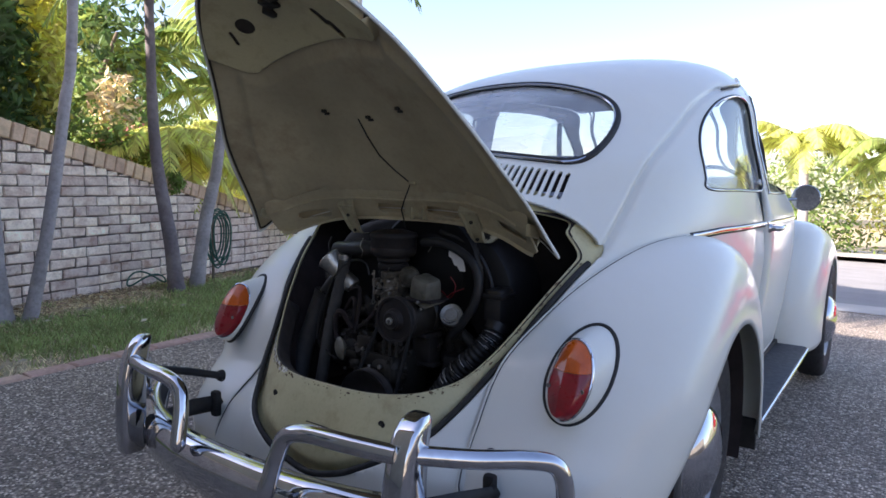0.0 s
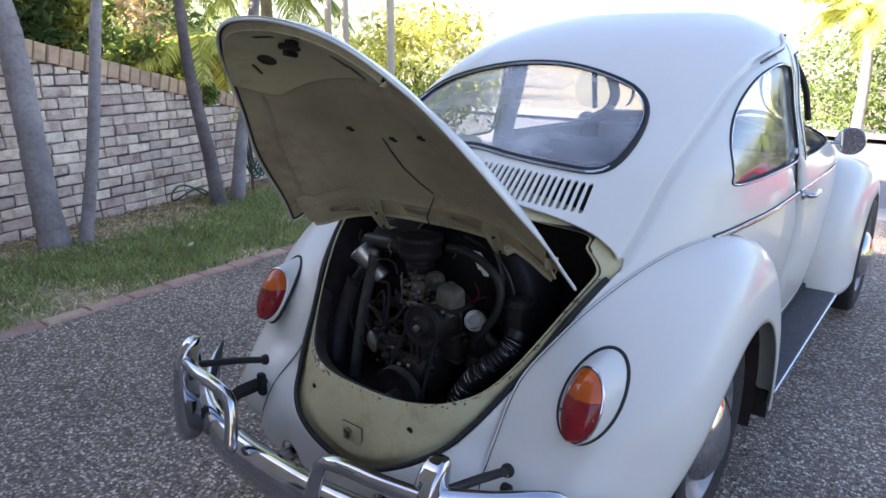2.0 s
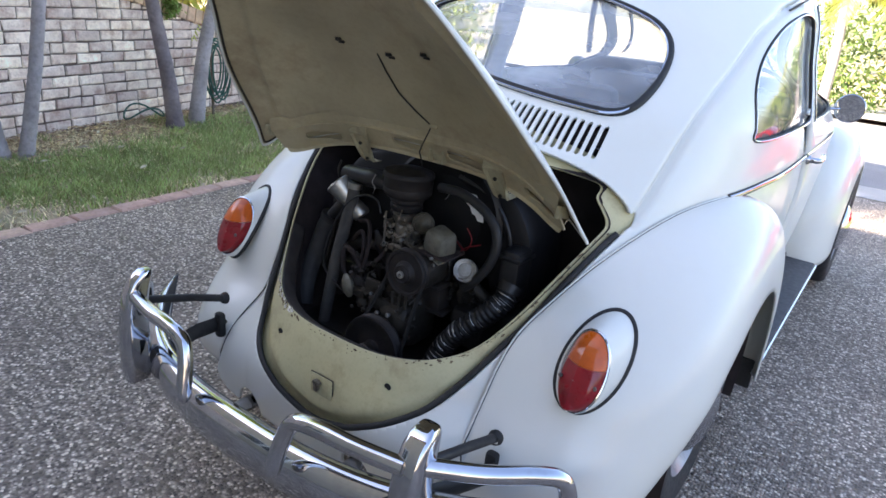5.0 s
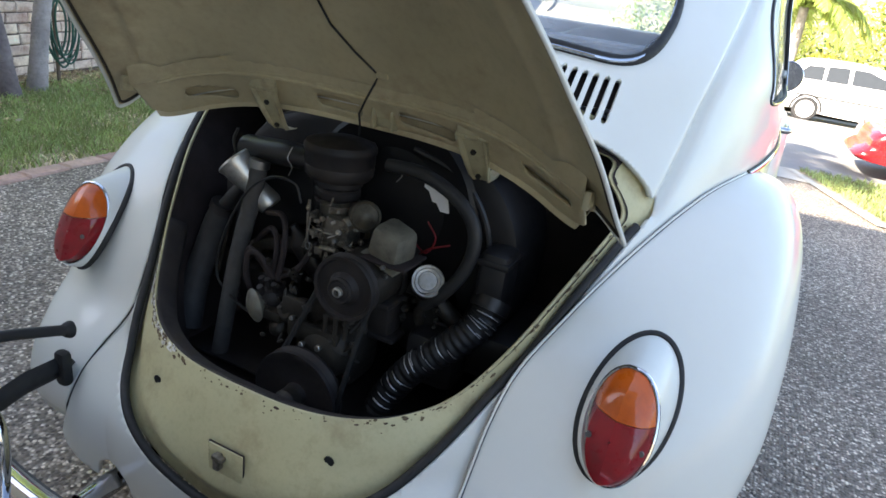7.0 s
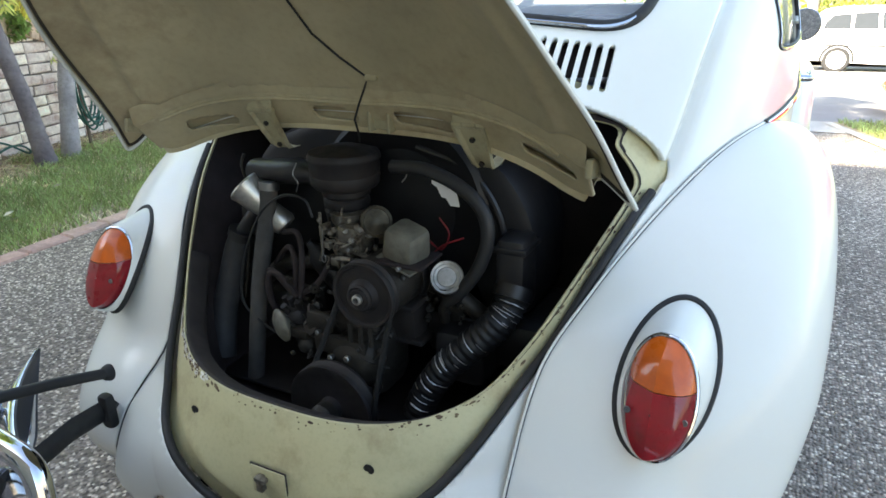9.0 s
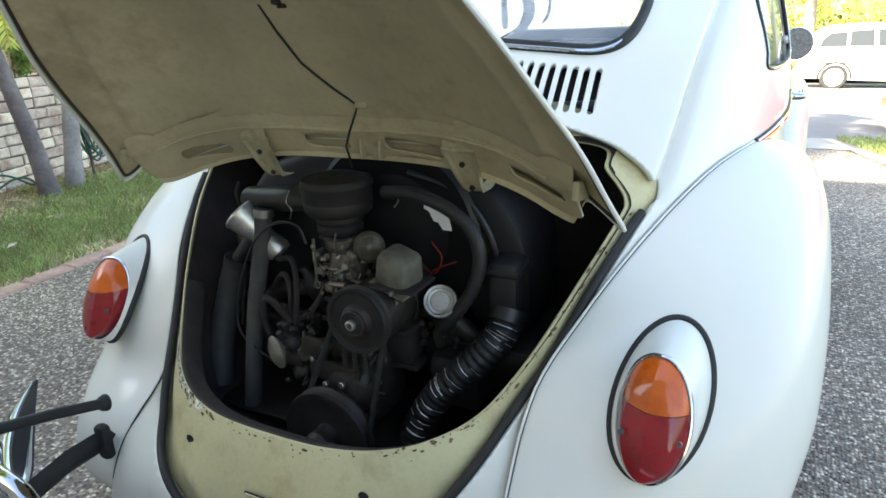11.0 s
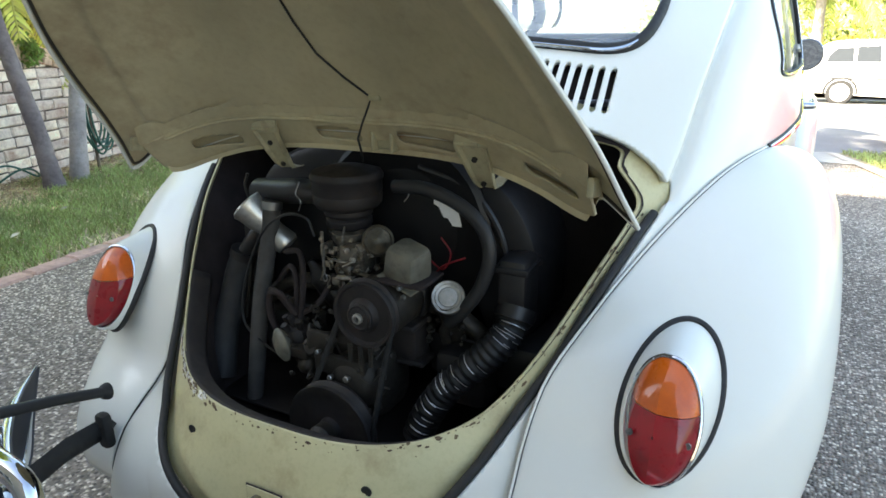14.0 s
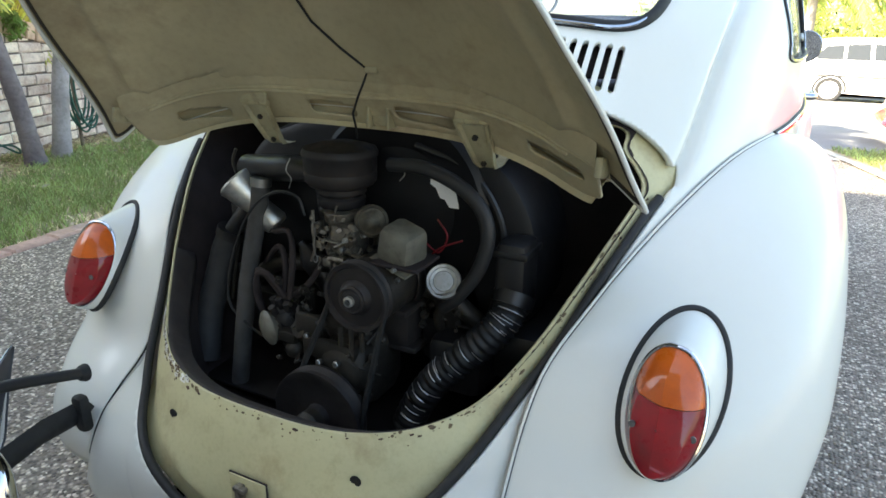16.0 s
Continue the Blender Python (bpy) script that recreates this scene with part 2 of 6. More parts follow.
def gravel_mat():
    """Exposed-aggregate drive: pale and dark pebbles set in grey mortar."""
    m = bpy.data.materials.new("exposed_aggregate")
    m.use_nodes = True
    N, L = m.node_tree.nodes, m.node_tree.links
    p = N["Principled BSDF"]
    tc = N.new("ShaderNodeTexCoord")
    v = N.new("ShaderNodeTexVoronoi")
    v.inputs["Scale"].default_value = 104
    L.new(tc.outputs["Object"], v.inputs["Vector"])
    r = N.new("ShaderNodeValToRGB")
    el = r.color_ramp.elements
    el[0].position, el[0].color = 0.0, (0.070, 0.055, 0.045, 1)
    el[1].position, el[1].color = 1.0, (0.95, 0.84, 0.70, 1)
    for pos, c in ((0.33, (0.155, 0.125, 0.101)), (0.60, (0.30, 0.245, 0.199)), (0.84, (0.58, 0.485, 0.395))):
        e = el.new(pos)
        e.color = (*c, 1)
    sep = N.new("ShaderNodeSeparateColor")
    L.new(v.outputs["Color"], sep.inputs[0])
    L.new(sep.outputs[0], r.inputs[0])
    n = N.new("ShaderNodeTexNoise")
    n.inputs["Scale"].default_value, n.inputs["Detail"].default_value = 1.0, 8
    L.new(tc.outputs["Object"], n.inputs["Vector"])
    mr = N.new("ShaderNodeMapRange")
    mr.inputs[1].default_value, mr.inputs[2].default_value, mr.inputs[3].default_value, mr.inputs[4].default_value = 0.3, 0.7, 0.74, 1.26
    L.new(n.outputs["Fac"], mr.inputs[0])
    h = N.new("ShaderNodeHueSaturation")
    L.new(r.outputs["Color"], h.inputs["Color"])
    L.new(mr.outputs[0], h.inputs["Value"])
    edge = N.new("ShaderNodeMapRange")
    edge.inputs[1].default_value, edge.inputs[2].default_value, edge.inputs[3].default_value, edge.inputs[4].default_value = 0.35, 0.7, 0.0, 0.75
    L.new(v.outputs["Distance"], edge.inputs[0])
    x = N.new("ShaderNodeMix")
    x.data_type = "RGBA"
    L.new(edge.outputs[0], x.inputs[0])
    L.new(h.outputs["Color"], x.inputs[6])
    x.inputs[7].default_value = (0.18, 0.147, 0.12, 1)
    L.new(x.outputs[2], p.inputs["Base Color"])
    p.inputs["Roughness"].default_value = 0.75
    b = N.new("ShaderNodeBump")
    b.inputs["Strength"].default_value, b.inputs["Distance"].default_value, b.invert = 1.0, 0.008, True
    L.new(v.outputs["Distance"], b.inputs["Height"])
    L.new(b.outputs["Normal"], p.inputs["Normal"])
    return m


def glass_mat(name, tint, dust=0.10, gloss=0.55):
    """Thin window glass: clear, with a glossy surface that gains at flat angles."""
    m = bpy.data.materials.new(name)
    m.use_nodes = True
    N, L = m.node_tree.nodes, m.node_tree.links
    out = N["Material Output"]
    t = N.new("ShaderNodeBsdfTransparent")
    t.inputs["Color"].default_value = (*tint, 1)
    g = N.new("ShaderNodeBsdfGlossy")
    g.inputs["Roughness"].default_value = 0.03
    f = N.new("ShaderNodeFresnel")
    f.inputs["IOR"].default_value = 1.55
    x = N.new("ShaderNodeMixShader")
    half = N.new("ShaderNodeMath")
    half.operation, half.inputs[1].default_value = "MULTIPLY", gloss
    L.new(f.outputs[0], half.inputs[0])
    L.new(half.outputs[0], x.inputs[0])
    L.new(t.outputs[0], x.inputs[1])
    L.new(g.outputs[0], x.inputs[2])
    # a diffuse film: dust on the pane, plus haze put into it
    d = N.new("ShaderNodeBsdfDiffuse")
    d.inputs["Color"].default_value = (0.75, 0.78, 0.82, 1)
    n = N.new("ShaderNodeTexNoise")
    n.inputs["Scale"].default_value, n.inputs["Detail"].default_value = 5, 5
    r = N.new("ShaderNodeMapRange")
    r.inputs[1].default_value, r.inputs[2].default_value, r.inputs[3].default_value, r.inputs[4].default_value = 0.3, 0.75, dust * 0.5, dust * 1.6
    L.new(n.outputs["Fac"], r.inputs[0])
    y = N.new("ShaderNodeMixShader")
    L.new(r.outputs[0], y.inputs[0])
    L.new(x.outputs[0], y.inputs[1])
    L.new(d.outputs[0], y.inputs[2])
    L.new(y.outputs[0], out.inputs["Surface"])
    return m


def leafy(m, share):
    """Thin leaves let part of the light through."""
    N, L = m.node_tree.nodes, m.node_tree.links
    p, out = N["Principled BSDF"], N["Material Output"]
    t, x = N.new("ShaderNodeBsdfTranslucent"), N.new("ShaderNodeMixShader")
    L.new(p.inputs["Base Color"].links[0].from_socket, t.inputs["Color"])
    x.inputs[0].default_value = share
    L.new(p.outputs[0], x.inputs[1])
    L.new(t.outputs[0], x.inputs[2])
    L.new(x.outputs[0], out.inputs["Surface"])


for _k in ("leaf_y", "leaf_g", "leaf_d", "frond", "frond_y", "leaf_far", "grass"):
    leafy(M[_k], 0.45)
M["gravel"] = gravel_mat()
M["glass"] = glass_mat("window_glass", (0.86, 0.90, 0.90), 0.08, 0.30)
M["glass_dusty"] = glass_mat("dusty_hazed_window_glass", (0.95, 0.97, 0.985), 0.26, 1.9)
M["mirror"] = mat("mirror_glass", (0.80, 0.80, 0.80), 0.02, 1.0, var=0.0)

# ---- geometry helpers ----
def link_mesh(name, V, F, material, parent=None, label="", smooth=True, auto=None):
    """One mesh object from points and polygons, under a thing or a part."""
    me = bpy.data.meshes.new(name)
    me.from_pydata([tuple(map(float, v)) for v in V], [], [tuple(int(i) for i in f) for f in F])
    me.materials.append(material)
    me.polygons.foreach_set("use_smooth", [smooth] * len(me.polygons))
    if auto is not None:
        me.set_sharp_from_angle(angle=radians(auto))
    me.update()
    ob = new(name, me)
    if parent is not None:
        ob.parent = parent
    if label:
        ob["label"] = label
    return ob


def part(name, geo, material, parent, label="", smooth=True, auto=40):
    return link_mesh(name, geo[0], geo[1], material, parent, label, smooth, auto)


def thing(name, label, category, at=(0, 0, 0), group="", kind=""):
    e = new(name)
    e.location = at
    return tagged(e, label, category, group, kind)


def join(*geos):
    V, F = [], []
    for v, f in geos:
        k = len(V)
        V += [tuple(p) for p in v]
        F += [tuple(i + k for i in q) for q in f]
    return V, F


def moved(geo, m):
    return [tuple(m @ Vector(p)) for p in geo[0]], geo[1]


def flip(geo):
    return geo[0], [tuple(reversed(f)) for f in geo[1]]


def mirrored(geo):
    return [(-p[0], p[1], p[2]) for p in geo[0]], [tuple(reversed(f)) for f in geo[1]]


def grid_faces(nu, nv, closed_u=False, closed_v=False):
    F = []
    for i in range(nu if closed_u else nu - 1):
        for j in range(nv if closed_v else nv - 1):
            a, b = i * nv + j, i * nv + (j + 1) % nv
            c, d = ((i + 1) % nu) * nv + (j + 1) % nv, ((i + 1) % nu) * nv + j
            F.append((a, b, c, d))
    return F


def box(sx, sy, sz, at=(0, 0, 0), bev=0.0, rot=None):
    """A box centred on at, with bevelled edges."""
    bm = bmesh.new()
    bmesh.ops.create_cube(bm, size=1.0)
    for v in bm.verts:
        v.co = Vector((v.co.x * sx, v.co.y * sy, v.co.z * sz))
    if bev:
        bmesh.ops.bevel(bm, geom=list(bm.edges), offset=bev, segments=2, profile=0.5, affect="EDGES")
    if rot is not None:
        bmesh.ops.transform(bm, matrix=rot, verts=bm.verts)
    bmesh.ops.translate(bm, vec=at, verts=bm.verts)
    bm.verts.index_update()
    g = [tuple(v.co) for v in bm.verts], [tuple(v.index for v in f.verts) for f in bm.faces]
    bm.free()
    return g


def spline(pts, n=40, closed=False):
    """Catmull-Rom through the points."""
    P = [np.array(p, float) for p in pts]
    k = len(P)
    out = []
    segs = k if closed else k - 1
    per = max(1, n // segs)
    for i in range(segs):
        p1, p2 = P[i], P[(i + 1) % k]
        p0 = P[(i - 1) % k] if closed or i > 0 else 2 * p1 - p2
        p3 = P[(i + 2) % k] if closed or i + 2 < k else 2 * p2 - p1
        for j in range(per):
            t = j / per
            out.append(0.5 * (2 * p1 + (p2 - p0) * t + (2 * p0 - 5 * p1 + 4 * p2 - p3) * t * t + (3 * p1 - p0 - 3 * p2 + p3) * t ** 3))
    if not closed:
        out.append(P[-1])
    return out


def tube(path, r, seg=12, closed=False, caps=True, flat=1.0, up=(0, 0, 1)):
    """A round (or flattened) tube along a path; r: one radius or one for each point."""
    P = [Vector(p) for p in path]
    n = len(P)
    rs = [r] * n if isinstance(r, (int, float)) else list(r)
    V, prev = [], None
    for i, p in enumerate(P):
        a = P[(i - 1) % n] if closed or i else P[0]
        b = P[(i + 1) % n] if closed or i < n - 1 else P[-1]
        t = (b - a).normalized()
        if prev is None:
            u = Vector(up) - t * t.dot(Vector(up))
            if u.length < 1e-4:
                u = Vector((1, 0, 0)) - t * t.x
        else:
            u = prev - t * t.dot(prev)
        u.normalize()
        prev = u
        w = t.cross(u)
        for k in range(seg):
            c = 2 * math.pi * k / seg
            V.append(p + u * math.cos(c) * rs[i] + w * math.sin(c) * rs[i] * flat)
    F = [tuple(reversed(f)) for f in grid_faces(n, seg, closed, True)]
    if caps and not closed:
        F.append(tuple(range(seg)))
        F.append(tuple(reversed(range((n - 1) * seg, n * seg))))
    return V, [tuple(reversed(f)) for f in F]


def lathe(profile, seg=32, m=None):
    """Turns (radius, height) pairs round z, then places by m."""
    V, F = [], []
    n = len(profile)
    for k in range(seg):
        c = 2 * math.pi * k / seg
        for r, h in profile:
            V.append(Vector((r * math.cos(c), r * math.sin(c), h)))
    for k in range(seg):
        for j in range(n - 1):
            a, b = k * n + j, ((k + 1) % seg) * n + j
            F.append((a, b, b + 1, a + 1))
    if m is not None:
        V = [m @ v for v in V]
    return V, F


def axis_to(at, direction):
    """A pose whose z axis points along direction."""
    return Matrix.Translation(at) @ Vector(direction).to_track_quat("Z", "Y").to_matrix().to_4x4()


def clip(V, F, field):
    """Keeps the part of a mesh where field (one value a point) is positive; cuts polygons along its zero line."""
    V = [np.asarray(v, float) for v in V]
    val = np.asarray(field, float)
    out, cache, used = [], {}, {}
    newV = []
    def keep(i):
        if i not in used:
            used[i] = len(newV)
            newV.append(V[i])
        return used[i]
    def cut(i, j):
        key = (min(i, j), max(i, j))
        if key not in cache:
            a, b = val[key[0]], val[key[1]]
            t = a / (a - b)
            cache[key] = len(newV)
            newV.append(V[key[0]] * (1 - t) + V[key[1]] * t)
        return cache[key]
    for f in F:
        s = [val[i] > 0 for i in f]
        if all(s):
            out.append(tuple(keep(i) for i in f))
        elif any(s):
            q = []
            for k, i in enumerate(f):
                j = f[(k + 1) % len(f)]
                if val[i] > 0:
                    q.append(keep(i))
                if (val[i] > 0) != (val[j] > 0):
                    q.append(cut(i, j))
            if len(q) > 2:
                out.append(tuple(q))
    return newV, out


def poly_dist(P, poly):
    """Signed distance of points (n, 2) to a closed polygon: positive outside."""
    P, Q = np.asarray(P, float), np.asarray(poly, float)
    best = np.full(len(P), 1e9)
    inside = np.zeros(len(P), bool)
    for a, b in zip(Q, np.roll(Q, -1, axis=0)):
        d = b - a
        t = np.clip(((P - a) @ d) / max(d @ d, 1e-12), 0, 1)
        best = np.minimum(best, np.hypot(*(P - a - t[:, None] * d).T))
        cross = ((a[1] > P[:, 1]) != (b[1] > P[:, 1])) & (P[:, 0] < (b[0] - a[0]) * (P[:, 1] - a[1]) / (b[1] - a[1] + 1e-15) + a[0])
        inside ^= cross
    return np.where(inside, -best, best)


def pchip(xs, ys, q):
    """Monotone smooth interpolation of a table."""
    xs, ys = np.array(xs, float), np.array(ys, float)
    h = np.diff(xs)
    d = np.diff(ys) / h
    m = np.zeros(len(xs))
    m[0], m[-1] = d[0], d[-1]
    for i in range(1, len(xs) - 1):
        m[i] = 0 if d[i - 1] * d[i] <= 0 else 3 * (h[i - 1] + h[i]) / ((2 * h[i] + h[i - 1]) / d[i - 1] + (h[i] + 2 * h[i - 1]) / d[i])
    q = np.clip(np.asarray(q, float), xs[0], xs[-1])
    k = np.clip(np.searchsorted(xs, q) - 1, 0, len(xs) - 2)
    t = (q - xs[k]) / h[k]
    return (2 * t ** 3 - 3 * t ** 2 + 1) * ys[k] + (t ** 3 - 2 * t ** 2 + t) * h[k] * m[k] + (-2 * t ** 3 + 3 * t ** 2) * ys[k + 1] + (t ** 3 - t ** 2) * h[k] * m[k + 1]

# ---- ground, drive, lawn, wall ----
def wall_line(y):
    """The garden wall's face: x at y."""
    return -4.36 - 0.27 * y


def edge_line(y):
    """The lawn's brick edging: x at y."""
    return -2.50 - 0.075 * y


def sheet(name, pts, z, material, label, category, thick=0.0, sub=None):
    V = [(x, y, z) for x, y in pts]
    n = len(V)
    F = [tuple(range(n))]
    if thick:
        V += [(x, y, z - thick) for x, y in pts]
        F += [(i, i + n, (i + 1) % n + n, (i + 1) % n) for i in range(n)]
    return tagged(link_mesh(name, V, F, material, smooth=False), label, category, kind="structure")


def ground_z(y):
    """The drive falls a little towards the street."""
    return -0.033 * min(6.0, max(0.0, y - 2.0)) - 0.05 * max(0.0, y - 8.0)


def strip(name, x0, x1, ys, dz, material, label, category):
    """A strip of ground that follows the drive's fall; x0 and x1 may be functions of y."""
    V, F = [], []
    for y in ys:
        a = x0(y) if callable(x0) else x0
        b = x1(y) if callable(x1) else x1
        V += [(a, y, ground_z(y) + dz), (b, y, ground_z(y) + dz)]
    for i in range(len(ys) - 1):
        F.append((2 * i, 2 * i + 1, 2 * i + 3, 2 * i + 2))
    return tagged(link_mesh(name, V, F, material, smooth=False), label, category, kind="structure")


def verge_x(y):
    """The left edge of the street verge."""
    return 1.73 - 0.285 * (y - 4.2)


YS = [-12, -6, 0, 2, 4, 6]
sheet("ground", [(-900, -900), (900, -900), (900, 900), (-900, 900)], -1.15, M["soil"], "bare earth and thin grass reaching the horizon", "ground")
strip("driveway", edge_line, 9.0, [-12, -6, 0, 2, 3, 4.2, 5.6], 0.0, M["gravel"], "exposed-aggregate concrete driveway in open shade", "driveway")
strip("lawn", lambda y: wall_line(y) - 0.3, edge_line, [-12, -6, 0, 2, 4, 5.6], -0.012, M["soil"], "worn lawn soil beside the driveway", "lawn")
strip("verge", -14, 9.0, [5.6, 6.3], 0.006, M["concrete"], "pale concrete footpath across the driveway", "pavement")
strip("grass_verge", verge_x, 40, [4.2, 5, 5.6, 6.28], 0.016, M["soil"], "street verge under the grass", "verge")
strip("verge_edging", lambda y: verge_x(y) - .10, verge_x, [4.2, 5, 5.6, 6.28], 0.014, M["concrete"], "pale concrete strip along the verge", "kerb")
strip("gutter", -40, 40, [6.3, 6.6], -0.03, M["concrete"], "concrete gutter along the street", "kerb")
strip("road", -60, 60, [6.6, 8, 14, 19.6], -0.05, M["road"], "grey asphalt street, sunlit in patches", "road")
strip("far_kerb", -60, 60, [19.6, 19.9], 0.07, M["concrete"], "pale concrete kerb across the street", "kerb")
# made-up pale ground: its colour stands in for strong sunlight beyond the street
strip("far_verge", -90, 90, [19.9, 30, 60], 0.06, M["concrete"], "pale concrete sheet added to look sunlit across the street", "pavement")
strip("garden_bed", -40, lambda y: wall_line(y) - 0.15, [-12, -6, 0, 2, 4, 6.6], -0.25, M["soil"], "garden soil behind the brick wall", "garden bed")

# ---- the old rounded two-door car ----
ZT = [.25, .34, .40, .50, .60, .70, .80, .90, 1.0, 1.1, 1.2, 1.32, 1.385, 1.45, 1.495, 1.525, 1.54]
YR = [-.772, -.790, -.795, -.770, -.722, -.665, -.592, -.495, -.395, -.28, -.13, .06, .20, .40, .60, .78, 1.0]
YF = [2.3] * 7+[2.25, 2.1, 1.72, 1.65, 1.57, 1.51, 1.42, 1.32, 1.22, 1.0]
WT = [.60, .61, .62, .635, .645, .655, .66, .66, .65, .63, .605, .58, .55, .49, .40, .29, .0]
NT = [3.7, 3.5, 3.2, 2.5, 2.44, 2.5, 2.6, 2.65, 2.8, 3.1, 3.0, 2.7, 2.5, 2.3, 2.2, 2.1, 2.0]
NF = [5.0] * 8 + [4.0, 3.0] + [2.6] * 7
NL = [2.3, 2.3, 2.3, 2.35, 2.42] + NT[5:]
YM = [.6] * 8 + [.62, .65, .7, .78, .82, .88, .93, .97, 1.0]


def shell(z, a):
    """The body's skin at height z; a runs 0 (rear centre) to 1 (front centre) along the right side, negative along the left."""
    yr, yf, w, n, ym = [pchip(ZT, t, z) for t in (YR, YF, WT, NT, YM)]
    th = np.abs(a) * np.pi
    s, c = np.sin(th), np.cos(th)
    n = np.where(c > 0, n, pchip(ZT, NF, z))
    x = np.sign(a) * w * np.abs(s) ** (2 / n)
    y = ym - np.sign(c) * np.where(c > 0, ym - yr, yf - ym) * np.abs(c) ** (2 / n)
    return x, y


def shell_y(x, z, bow=None):
    """The rear skin's y over a point (x, z); bow: another table of plan exponents."""
    yr, w, n, ym = [pchip(ZT, t, z) for t in (YR, WT, NT if bow is None else bow, YM)]
    return ym - (ym - yr) * (1 - np.clip(np.abs(x) / np.maximum(w, 1e-6), 0, 1) ** n) ** (1 / n)


def shell_front(x, z):
    """The front skin's y over a point (x, z)."""
    yf, w, ym, n = [pchip(ZT, t, z) for t in (YF, WT, YM, NF)]
    return ym + (yf - ym) * (1 - np.clip(np.abs(x) / np.maximum(w, 1e-6), 0, 1) ** n) ** (1 / n)


def shell_x(y, z):
    """The side skin's x over a point (y, z)."""
    yr, yf, w, n, ym, nf = [pchip(ZT, t, z) for t in (YR, YF, WT, NT, YM, NF)]
    n = np.where(y < ym, n, nf)
    L = np.where(y < ym, ym - yr, yf - ym)
    return w * (1 - np.clip(np.abs(y - ym) / L, 0, 1) ** n) ** (1 / n)


def outline(half, n=120):
    """A closed outline from its right half, bottom centre to top centre."""
    pts = list(half) + [(-x, z) for x, z in reversed(half[1:-1])]
    return [tuple(p) for p in spline(pts, n, closed=True)]


# openings of the shell: rear ones in (x, z), side ones in (y, z)
LID_OUT = outline([(0, .352), (.10, .376), (.16, .405), (.22, .437), (.278, .476), (.32, .53), (.36, .60), (.393, .657), (.425, .73), (.470, .825), (.482, .850), (.475, .885), (.448, .918), (.398, .952), (.30, .985), (.15, 1.008), (0, 1.014)], 140)
LID_HOLE = outline([(0, .551), (.12, .551), (.20, .557), (.25, .568), (.303, .594), (.348, .65), (.389, .727), (.437, .83), (.443, .856), (.430, .880), (.408, .908), (.395, .938), (.27, .963), (.14, .975), (0, .978)], 150)
REAR_WIN = outline([(0, 1.114), (.135, 1.101), (.285, 1.086), (.368, 1.080), (.404, 1.098), (.416, 1.140), (.411, 1.186), (.394, 1.226), (.364, 1.258), (.308, 1.288), (.205, 1.318), (.10, 1.336), (0, 1.341)], 120)
SIDE_WIN = [tuple(p) for p in spline([(.140, 1.022), (.125, 1.055), (.142, 1.125), (.210, 1.192), (.315, 1.254), (.45, 1.305), (.62, 1.338), (.735, 1.338), (.775, 1.312), (.785, 1.20), (.785, 1.06), (.768, 1.030), (.70, 1.020), (.40, 1.020)], 140, closed=True)]
DOOR_WIN = [tuple(p) for p in spline([(.895, 1.03), (.94, 1.015), (1.3, 1.015), (1.56, 1.02), (1.585, 1.05), (1.53, 1.16), (1.44, 1.29), (1.36, 1.36), (1.2, 1.385), (.96, 1.375), (.90, 1.35), (.885, 1.2)], 120, closed=True)]
DOOR = [tuple(p) for p in spline([(.82, .36), (.85, .33), (1.2, .33), (1.58, .33), (1.61, .36), (1.63, .7), (1.64, .98), (1.60, 1.1), (1.50, 1.27), (1.40, 1.405), (1.2, 1.435), (.93, 1.43), (.84, 1.39), (.83, 1.2), (.82, .8)], 160, closed=True)]
SCREEN = outline([(0, 1.09), (.30, 1.09), (.48, 1.10), (.52, 1.14), (.49, 1.28), (.42, 1.38), (.25, 1.415), (0, 1.42)], 100)


def vent_slots(P):
    """Signed distance to the air slots under the rear window."""
    best = np.full(len(P), 1e9)
    for i in range(-22, 22):
        cx = (i + 0.5) * 0.01745
        zt = 1.079 - 0.215 * cx * cx
        zb = zt - 0.057
        t = np.clip((P[:, 1] - zb) / (zt - zb), 0, 1)
        best = np.minimum(best, np.hypot(P[:, 0] - cx, P[:, 1] - zb - t * (zt - zb)) - 0.0047)
    return best


